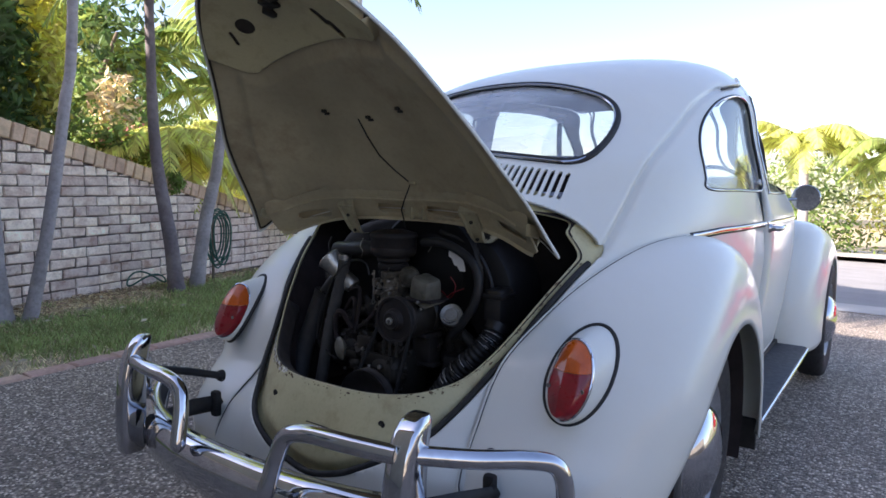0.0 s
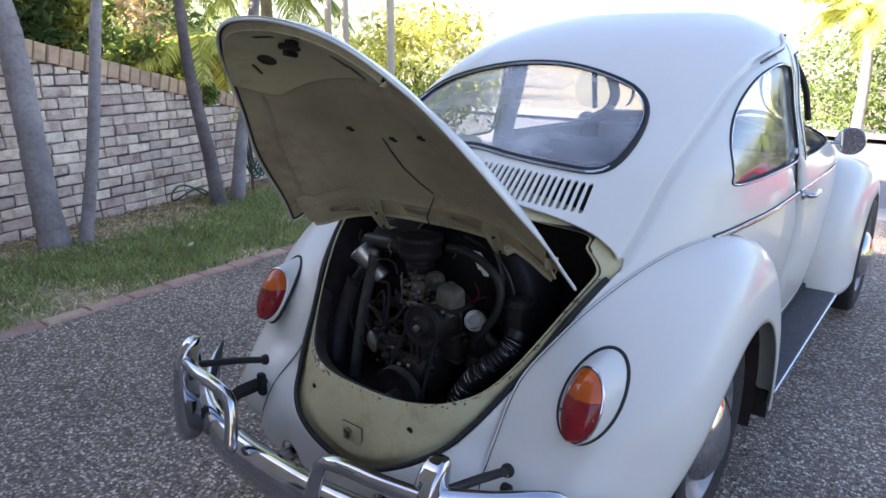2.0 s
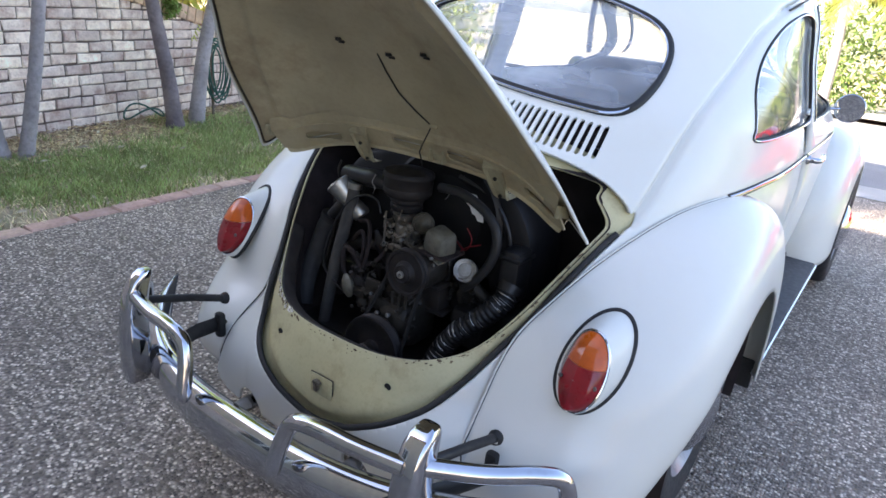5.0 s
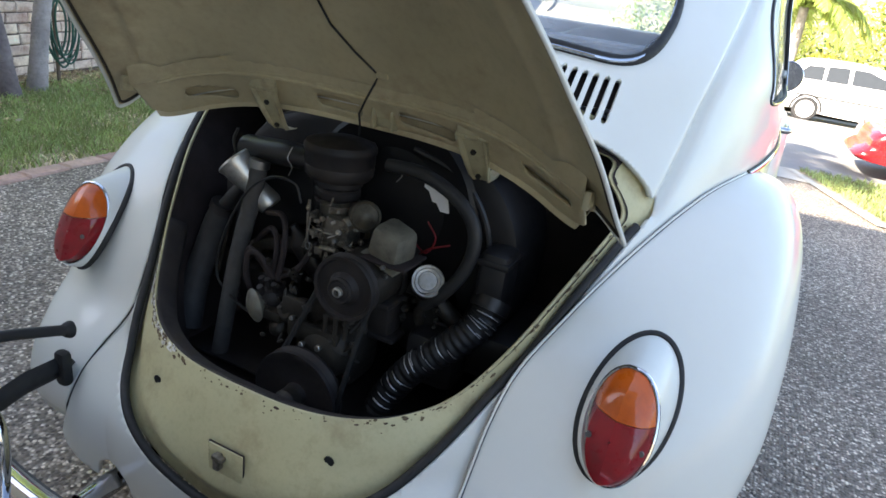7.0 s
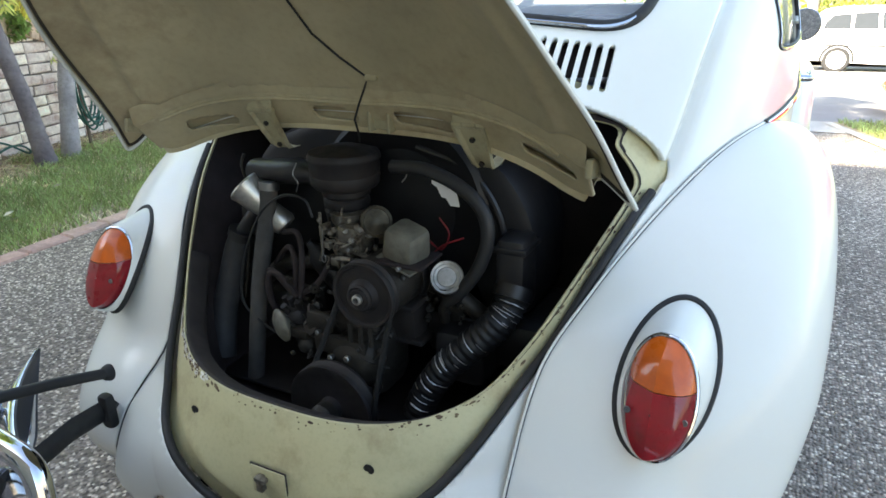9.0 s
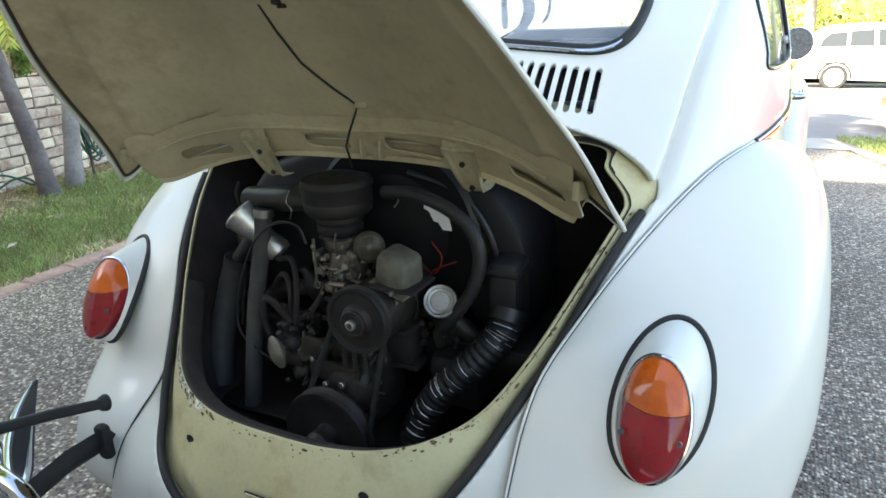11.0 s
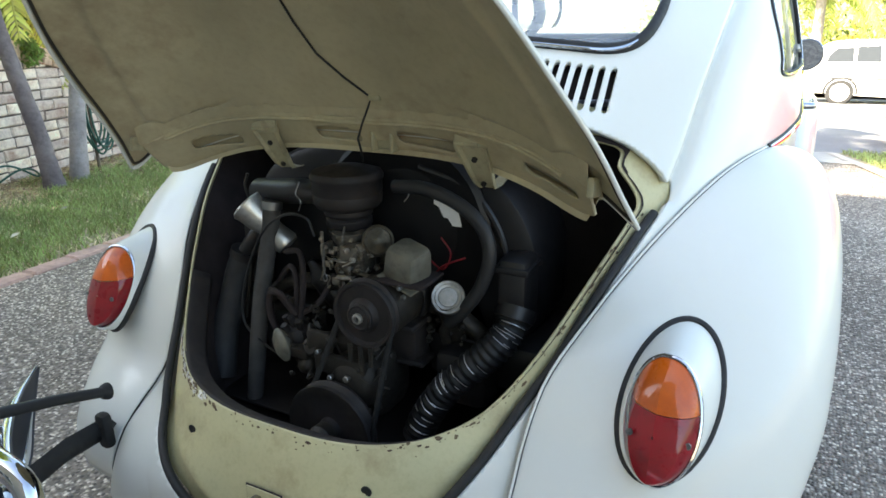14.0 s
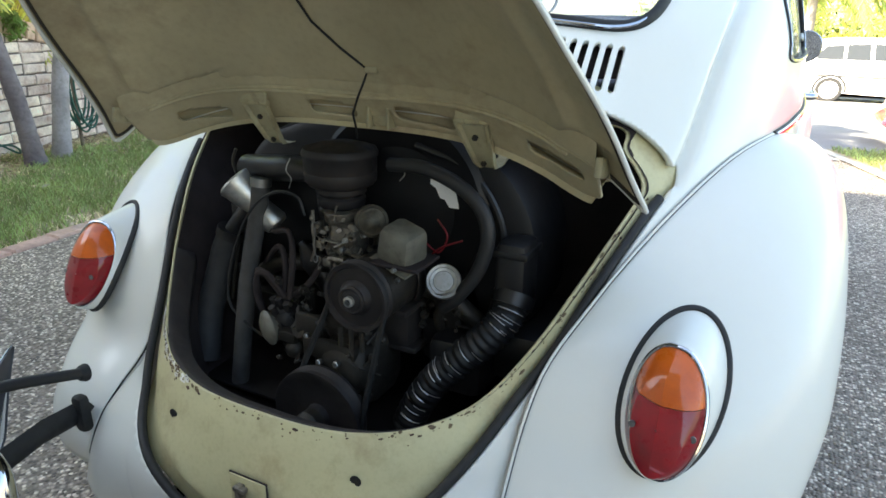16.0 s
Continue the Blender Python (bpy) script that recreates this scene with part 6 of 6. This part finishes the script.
def brick_at(me, m, bag):
    if bag is None:
        ob = new("brick", me)
        ob.parent = garden_wall
        ob.matrix_local = m
    else:
        V = [tuple(m @ v.co) for v in me.vertices]
        bag.append((V, [tuple(p.vertices) for p in me.polygons]))


_rest, _caprest = [], []
for row in range(0, 22):
    z = .035 + row * .086
    s = -8.5 + (row % 2) * .119 + _rnd.uniform(-.006, .006)
    while s < 7.5:
        short = _rnd.random() < .10
        ln = .119 if short else .2385
        if z + .045 < min(wall_top(s - .1), wall_top(s + ln)) - .11:
            m = wall_pose(s + ln / 2, z + _rnd.uniform(-.002, .002), _rnd.uniform(-.002, .003), _rnd.uniform(-.006, .006))
            brick_at(_rnd.choice(half if short else full), m, None if -1.15 < s < 2.55 else _rest)
        else:
            # bricks cut to the raking cap
            for k in range(1 if short else 2):
                sc = s + .0597 + .119 * k
                h = wall_top(sc) - .137 - (z - .0375)
                if h > .012:
                    h = min(h, .075)
                    m = wall_pose(sc, z - .0375 + h / 2, 0.0, 0.0) @ Matrix.Diagonal((1, 1, h / .075, 1))
                    brick_at(_rnd.choice(half), m, None if -1.15 < s < 2.55 else _rest)
        s += ln
s = -8.5
while s < 7.5:
    zt = wall_top(s)
    sl = math.atan2(wall_top(s + .1) - wall_top(s - .1), .2)
    m = wall_pose(s, zt - .0675, .022 + _rnd.uniform(-.003, .003), -sl + _rnd.uniform(-.01, .01))
    brick_at(_rnd.choice(capm), m, None if -1.3 < s < 3.3 else _caprest)
    s += .1085 * math.cos(sl)
for nm, bag, mt in (("brick_rest", _rest, "brick"), ("cap_brick_rest", _caprest, "capbrick")):
    ob = link_mesh(nm, *join(*bag), M[mt], garden_wall, smooth=False)
    ob["kind"] = "stuff"

# ---- brick edging, grass, litter ----
edging = thing("lawn_edging", "red clay bricks laid flush along the lawn", "edging", kind="structure")
pav = [brick_mesh("edging_brick", .225, .06, .108, 60 + i, M["paver"]) for i in range(4)]
_eu = Vector((-.075, 1, 0)).normalized()
for i in range(-12, 24):
    y = i * .236
    m = Matrix.Translation((edge_line(y) - .045 + _rnd.uniform(-.006, .006), y, ground_z(y) + .010 + _rnd.uniform(-.002, .003))) @ Matrix.Rotation(math.atan2(_eu.y, _eu.x) + _rnd.uniform(-.02, .02), 4, "Z") @ Matrix.Rotation(radians(90), 4, "X")
    ob = new("edging_brick", _rnd.choice(pav))
    ob.parent = edging
    ob.matrix_local = m


def blades(n, xr, yr, hgt, wid, flat, seed, keep=None):
    rng = np.random.default_rng(seed)
    y = rng.uniform(*yr, n)
    x = rng.uniform(0, 1, n)
    if callable(xr):
        lo, hi = xr(y)
        x = lo + (hi - lo) * x
    else:
        x = xr[0] + (xr[1] - xr[0]) * x
    if keep is not None:
        k = keep(x, y, rng)
        x, y = x[k], y[k]
        n = len(x)
    h = hgt * rng.uniform(.45, 1.3, n)
    a, b = rng.uniform(0, 2 * np.pi, n), rng.uniform(0, 2 * np.pi, n)
    lean = flat * rng.uniform(.3, 1.3, n)
    z = np.array([ground_z(v) for v in y]) - .012
    ux, uy = np.cos(a) * wid, np.sin(a) * wid
    tx, ty = np.cos(b) * lean * h, np.sin(b) * lean * h
    V = np.stack([np.stack([x - ux, y - uy, z], 1), np.stack([x + ux, y + uy, z], 1),
                  np.stack([x + tx * .4 + ux * .7, y + ty * .4 + uy * .7, z + h * .62], 1), np.stack([x + tx * .4 - ux * .7, y + ty * .4 - uy * .7, z + h * .62], 1),
                  np.stack([x + tx, y + ty, z + h * np.clip(1.05 - .25 * lean, .2, 1)], 1)], 1).reshape(-1, 3)
    F = []
    for i in range(n):
        k = 5 * i
        F += [(k, k + 1, k + 2, k + 3), (k + 3, k + 2, k + 4)]
    return V.tolist(), F


def lawn_x(y):
    return -4.36 - .27 * y + .02, edge_line(y) - .11


def thin(x, y, rng):
    f = np.array([noise.noise(Vector((a * 1.3, b * 1.3, 2.0))) + .8 * noise.noise(Vector((a * 4.5, b * 4.5, 7.0))) for a, b in zip(x, y)])
    bare = np.clip((x - (-4.36 - .27 * y) - .15) / .75, 0, 1)
    return rng.uniform(-.55, .35, len(x)) < f + bare * .85 - .62


tagged(link_mesh("grass", *blades(54000, lawn_x, (-2.2, 3.8), .070, .0036, 1.0, 3, thin), M["grass"], smooth=False), "patchy green lawn grass", "grass", kind="stuff")
def by_wall(x, y, rng):
    """Dry stuff lies thick along the wall and thins out towards the drive."""
    return rng.uniform(0, 1, len(x)) < np.clip(1.2 - .62 * (x + 4.36 + .27 * y), .22, 1)


tagged(link_mesh("dry_grass", *blades(46000, lawn_x, (-2.2, 4.2), .038, .0034, 2.3, 4, by_wall), M["straw"], smooth=False), "dry straw and clippings on the lawn", "straw", kind="stuff")
tagged(link_mesh("verge_grass", *blades(26000, lambda y: (1.76 - .285 * (y - 4.2), 9.0 + 0 * y), (4.22, 6.25), .06, .006, .8, 6), M["grass"], smooth=False), "sunlit grass of the street verge", "grass", kind="stuff").location.z = .03
_lv, _lf = [], []
for i in range(90):
    y = _rnd.uniform(-1.5, 3.2)
    lo, hi = lawn_x(y)
    x, a, L = _rnd.uniform(float(lo), float(hi) + .12), _rnd.uniform(0, 6.3), _rnd.uniform(.02, .055)
    k, z = len(_lv), ground_z(y) + _rnd.uniform(.02, .05)
    dx, dy = math.cos(a) * L, math.sin(a) * L
    _lv += [(x - dx, y - dy, z), (x - dy * .28, y + dx * .28, z + .012), (x + dx, y + dy, z + .006), (x + dy * .28, y - dx * .28, z + .002)]
    _lf.append((k, k + 1, k + 2, k + 3))
tagged(link_mesh("fallen_leaves", _lv, _lf, M["litter"], smooth=False), "pale fallen leaves on the lawn", "leaves", kind="stuff")
_lv, _lf = [], []
for i in range(3600):
    y = _rnd.uniform(-1.6, 3.4)
    lo, hi = lawn_x(y)
    x, a, L = float(lo) + abs(_rnd.gauss(0, .42)), _rnd.uniform(0, 6.3), _rnd.uniform(.012, .034)
    if x > float(hi):
        continue
    k, z = len(_lv), ground_z(y) + _rnd.uniform(.0, .03)
    dx, dy = math.cos(a) * L, math.sin(a) * L
    _lv += [(x - dx, y - dy, z), (x - dy * .3, y + dx * .3, z + .008), (x + dx, y + dy, z + _rnd.uniform(0, .014)), (x + dy * .3, y - dx * .3, z + .002)]
    _lf.append((k, k + 1, k + 2, k + 3))
tagged(link_mesh("leaf_litter", _lv, _lf, M["leaf_brown"], smooth=False), "brown leaf litter at the foot of the wall", "leaves", kind="stuff")
for a, b, r in (((-1.72, -.897, .004), (-1.705, -.775, .008), .0018), ((-1.397, -.706, .004), (-1.452, -.642, .006), .0015)):
    tw = thing("twig", "thin dry twig lying on the driveway", "twig", group="twigs on the driveway")
    part("stem", tube(spline([a, tuple((p + q) / 2 + .004 for p, q in zip(a, b)), b], 8), r, 6), M["twig"], tw)
# garden hose: a hanging bundle and a loop on the ground
hose = thing("garden_hose", "green garden hose hung in loops by the wall", "hose")
for i in range(7):
    w, h = .10 + .012 * (i % 3), .24 + .03 * (i % 4)
    part("loop", tube([(-4.56 + .012 * i, 2.20 + w * math.cos(a) + .01 * i, .50 + h * math.sin(a) * (1.1 if math.sin(a) < 0 else .7)) for a in np.linspace(0, 2 * math.pi, 30)[:-1]], .0085, 8, closed=True), M["garden_hose"], hose)
part("loop", tube([(-4.52 + .13 * math.cos(a), 1.47 + .17 * math.sin(a), .06 + .10 * (1 + math.cos(a * 2)) * .5) for a in np.linspace(0, 2 * math.pi, 36)[:-1]], .008, 8, closed=True), M["garden_hose"], hose)
part("spike", tube([(-4.56, 2.20, -.05), (-4.56, 2.20, .72)], .014, 8), M["twig"], hose)

# ---- planting behind the wall ----
def shrub(name, label, clouds, stems=(), cat="shrub", group="shrubs behind the garden wall"):
    t = thing(name, label, cat, group=group)
    for i, (mt, n, c, r, sz, sd) in enumerate(clouds):
        part("foliage", leaf_cloud(n, c, r, sz, sd), M[mt], t, smooth=False, auto=None)
    for a, b, r in stems:
        mid = tuple((p + q) / 2 + .06 for p, q in zip(a, b))
        part("stem", tube(spline([a, mid, b], 10), [r * (1 - .05 * i) for i in range(len(spline([a, mid, b], 10)))], 7), M["twig"], t, auto=None)
    return t


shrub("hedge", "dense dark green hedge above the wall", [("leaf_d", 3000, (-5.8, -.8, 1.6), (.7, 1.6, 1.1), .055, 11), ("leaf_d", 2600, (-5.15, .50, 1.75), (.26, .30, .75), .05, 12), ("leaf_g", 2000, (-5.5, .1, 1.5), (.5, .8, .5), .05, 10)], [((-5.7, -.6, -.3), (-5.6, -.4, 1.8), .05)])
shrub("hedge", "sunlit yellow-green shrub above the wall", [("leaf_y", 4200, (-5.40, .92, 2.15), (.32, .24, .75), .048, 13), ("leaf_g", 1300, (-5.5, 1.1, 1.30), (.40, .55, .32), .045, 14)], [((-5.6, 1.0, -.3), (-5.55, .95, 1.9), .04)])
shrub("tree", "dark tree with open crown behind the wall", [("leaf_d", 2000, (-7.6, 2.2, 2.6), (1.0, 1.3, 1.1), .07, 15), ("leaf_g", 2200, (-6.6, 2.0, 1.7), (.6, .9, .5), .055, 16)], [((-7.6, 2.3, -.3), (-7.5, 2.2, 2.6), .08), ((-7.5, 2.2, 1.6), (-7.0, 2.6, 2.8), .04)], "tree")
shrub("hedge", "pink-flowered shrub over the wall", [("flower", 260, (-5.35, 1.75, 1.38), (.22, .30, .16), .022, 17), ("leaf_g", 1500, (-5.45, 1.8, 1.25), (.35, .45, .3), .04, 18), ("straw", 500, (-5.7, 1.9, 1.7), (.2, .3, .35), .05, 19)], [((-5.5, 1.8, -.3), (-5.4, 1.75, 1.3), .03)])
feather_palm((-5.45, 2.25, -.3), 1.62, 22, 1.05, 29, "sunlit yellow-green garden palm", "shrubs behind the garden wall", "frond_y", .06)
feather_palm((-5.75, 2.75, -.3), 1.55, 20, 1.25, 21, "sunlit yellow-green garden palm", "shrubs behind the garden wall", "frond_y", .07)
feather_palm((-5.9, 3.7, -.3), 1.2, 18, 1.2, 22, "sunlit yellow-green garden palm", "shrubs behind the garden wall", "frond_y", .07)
feather_palm((-8.6, 3.4, -.3), 2.9, 18, 1.9, 23, "tall garden palm with arching fronds", "shrubs behind the garden wall", "frond", .10)
feather_palm((-8.2, 5.2, -.3), 2.6, 16, 1.7, 24, "tall garden palm with arching fronds", "shrubs behind the garden wall", "frond", .10)
shrub("hedge", "ivy hanging over the wall cap", [("leaf_g", 420, (-4.93, 1.98, .98), (.12, .16, .10), .035, 25)])
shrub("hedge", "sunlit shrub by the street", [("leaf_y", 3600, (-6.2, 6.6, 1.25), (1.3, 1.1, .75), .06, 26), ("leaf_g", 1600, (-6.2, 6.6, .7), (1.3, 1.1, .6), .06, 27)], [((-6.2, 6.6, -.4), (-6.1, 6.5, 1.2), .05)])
for i, (x, y) in enumerate(((-5.6, 4.5), (-5.25, 5.0), (-6.7, 5.2))):
    t = thing("palm_tree", "pale sunlit trunk behind the wall", "tree", group="shrubs behind the garden wall")
    part("trunk", tube(spline([(x, y, -.4), (x + .04, y, 1.6), (x + .02, y, 4.2)], 24), .055, 12), M["pale_bark"], t, auto=None)

# ---- across the street ----
for i, (x, y, h, L) in enumerate(((-1.2, 17.2, 1.7, 2.1), (.9, 16.6, 1.3, 1.9), (3.6, 18.4, 2.6, 2.2), (6.4, 17.4, 1.5, 2.0))):
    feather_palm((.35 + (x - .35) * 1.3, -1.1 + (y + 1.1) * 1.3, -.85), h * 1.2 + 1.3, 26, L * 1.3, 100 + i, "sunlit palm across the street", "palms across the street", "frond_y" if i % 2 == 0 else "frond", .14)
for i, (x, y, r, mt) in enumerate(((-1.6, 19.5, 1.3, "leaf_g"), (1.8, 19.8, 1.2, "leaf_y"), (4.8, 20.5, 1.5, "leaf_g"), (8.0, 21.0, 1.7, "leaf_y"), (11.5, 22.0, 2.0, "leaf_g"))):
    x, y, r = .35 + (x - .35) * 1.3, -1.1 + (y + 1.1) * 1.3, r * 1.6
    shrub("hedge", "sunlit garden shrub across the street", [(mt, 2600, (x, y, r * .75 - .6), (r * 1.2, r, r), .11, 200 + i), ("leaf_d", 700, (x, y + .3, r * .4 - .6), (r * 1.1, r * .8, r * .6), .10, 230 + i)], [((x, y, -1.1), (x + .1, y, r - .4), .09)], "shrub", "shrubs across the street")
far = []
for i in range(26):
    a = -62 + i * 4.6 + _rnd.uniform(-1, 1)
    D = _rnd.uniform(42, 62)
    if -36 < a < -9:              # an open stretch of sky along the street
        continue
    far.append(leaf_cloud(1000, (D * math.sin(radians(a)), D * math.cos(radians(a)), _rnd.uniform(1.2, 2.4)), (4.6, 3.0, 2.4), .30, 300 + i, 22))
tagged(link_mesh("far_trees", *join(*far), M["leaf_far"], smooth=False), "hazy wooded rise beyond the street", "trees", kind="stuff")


# ---- parked cars in the street ----
def side_prism(profile, half, bev, tuck=0.0):
    """A car hull from its side profile (x, z): bulges across the width; tuck narrows it towards the roof."""
    O = np.array([tuple(p) for p in profile])
    c = O.mean(axis=0)
    zt, zb = O[:, 1].max(), O[:, 1].min()
    V, rows = [], ((-1, .93), (-.985, .975), (-.93, 1.0), (-.4, 1.012), (.4, 1.012), (.93, 1.0), (.985, .975), (1, .93))
    for w, sc in rows:
        for x, z in c + (O - c) * sc:
            k = 1 - tuck * max(0.0, (z - zb) / (zt - zb))
            V.append((x, w * half * k, z))
    n = len(O)
    F = grid_faces(len(rows), n, False, True)
    a, b = len(V), len(V) + 1
    V += [(c[0], -half * (1 - tuck * .5), c[1]), (c[0], half * (1 - tuck * .5), c[1])]
    F += [((j + 1) % n, j, a) for j in range(n)] + [((len(rows) - 1) * n + j, (len(rows) - 1) * n + (j + 1) % n, b) for j in range(n)]
    return V, F


def street_car(label, at, yaw, paint, glass_dark=True, sporty=False):
    """A small modern car, nose along +x, with cabin, windows, wheels and lamps."""
    c = thing("parked_car", label, "car", at, "cars in the street")
    c.rotation_euler = (0, 0, yaw)
    low = spline([(-1.85, .30), (-1.92, .55), (-1.88, .86), (-1.2, .93), (.55, .93), (1.35, .80), (1.82, .66), (1.92, .46), (1.88, .26), (0, .20)], 80, closed=True)
    part("body", side_prism(low, .83, .05), paint, c)
    cab = spline([(-1.84, .86), (-1.72, 1.15), (-1.50, 1.38), (-1.0, 1.45), (-.1, 1.45), (.35, 1.33), (.85, .98), (.95, .86), (-.4, .80)], 80, closed=True)
    part("cabin", side_prism(cab, .80, .05, .16), paint, c)
    for sg in (1, -1):
        for pr in ([(-1.55, .98), (-1.50, 1.14), (-1.36, 1.28), (-1.02, 1.30), (-1.0, .98)], [(-.94, .98), (-.95, 1.32), (-.50, 1.34), (-.46, .98)], [(-.38, .98), (-.42, 1.34), (-.10, 1.33), (.28, 1.20), (.55, .98)]):
            part("side_window", ([(x, sg * (.795 - .16 * .80 * (z - .80) / .65 + .012), z) for x, z in pr], [tuple(range(len(pr)))]), M["dark_glass"], c, smooth=False)
        for x in (-1.18, 1.22):
            w = part("wheel", lathe([(.0, -.08), (.27, -.085), (.295, -.06), (.295, .06), (.27, .085), (.20, .088), (.195, .07), (0, .07)], 28, axis_to((x, sg * .76, .295), (0, sg, 0))), M["tyre"], c)
            part("wheel_cover", lathe([(.215, .0), (.21, .012), (.16, .018), (.06, .03), (0, .032)], 28, axis_to((x, sg * .835, .295), (0, sg, 0))), M["cover"], w, "pale wheel cover")
        for x in (-1.18, 1.22):
            part("wheel_arch", tube([(x + .335 * math.cos(a), sg * .838, .295 + .335 * math.sin(a)) for a in np.linspace(-.1, math.pi + .1, 26)], .024, 6), M["trim_dark"], c, "dark wheel arch")
        part("side_strip", tube([(-1.5, sg * .845, .62), (1.5, sg * .845, .60)], .016, 6), M["trim_dark"], c)
        part("tail_lamp", box(.06, .16, .26, (-1.885, sg * .66, .78), .02), M["red"], c, "red tail lamp")
        part("head_lamp", box(.20, .26, .13, (1.74, sg * .60, .64), .04), M["lamp_glass"], c, "clear head lamp")
        part("door_mirror", box(.10, .13, .10, (.52, sg * .90, .98), .03), paint, c)
    part("grille", box(.05, .70, .12, (1.905, 0, .42), .015), M["trim_dark"], c)
    part("number_plate", box(.01, .37, .11, (-1.93, 0, .60), .002), M["plate"], c)
    return c


street_car("white hatchback parked across the street", (2.85, 17.6, -.725), 0.0, M["white_car"])
street_car("bright red car parked at the kerb", (3.76, 7.95, -.245), math.pi, M["red_car"]).scale = (1, 1, .82)

# ---- unseen house and fence, added to shape the light and close the place ----
# invented blocks, sized so that their shadow covers drive and lawn
hv = join(box(11.2, 9, 6.85, (-3.1, -9.2, 3.28), .0), box(7.78, 9, 3.3, (-12.61, -9.2, 1.5), .0))
house = thing("house", "unseen plastered house added to shade the drive", "house")
part("wall", hv, M["plaster_wall"], house, smooth=False)
part("roof", ([(-8.9, -14.2, 6.6), (3.0, -14.2, 6.6), (3.0, -4.3, 6.6), (-8.9, -4.3, 6.6), (-6, -9.2, 7.9), (-.5, -9.2, 7.9)], [(0, 1, 5, 4), (1, 2, 5), (2, 3, 4, 5), (3, 0, 4), (3, 2, 1, 0)]), M["roof_tile"], house, smooth=False)
for x in (-2.6, -5.5, -8.5):
    w = part("window", box(1.4, .06, 1.3, (x, -4.69, 1.7), .01), M["dark_glass"], house)
    part("frame", join(box(1.5, .08, .06, (x, -4.68, 2.38)), box(1.5, .10, .06, (x, -4.67, 1.02)), box(.06, .08, 1.36, (x - .73, -4.68, 1.7)), box(.06, .08, 1.36, (x + .73, -4.68, 1.7)), box(.05, .08, 1.3, (x, -4.68, 1.7))), M["white_car"], w, smooth=False)
# an unseen fence, added to bounce light back over the drive
tagged(link_mesh("boundary_fence", *box(.12, 18, 2.0, (8.2, -6.5, .98)), M["fence"], smooth=False), "unseen plain timber fence added to bounce light", "fence", kind="structure")
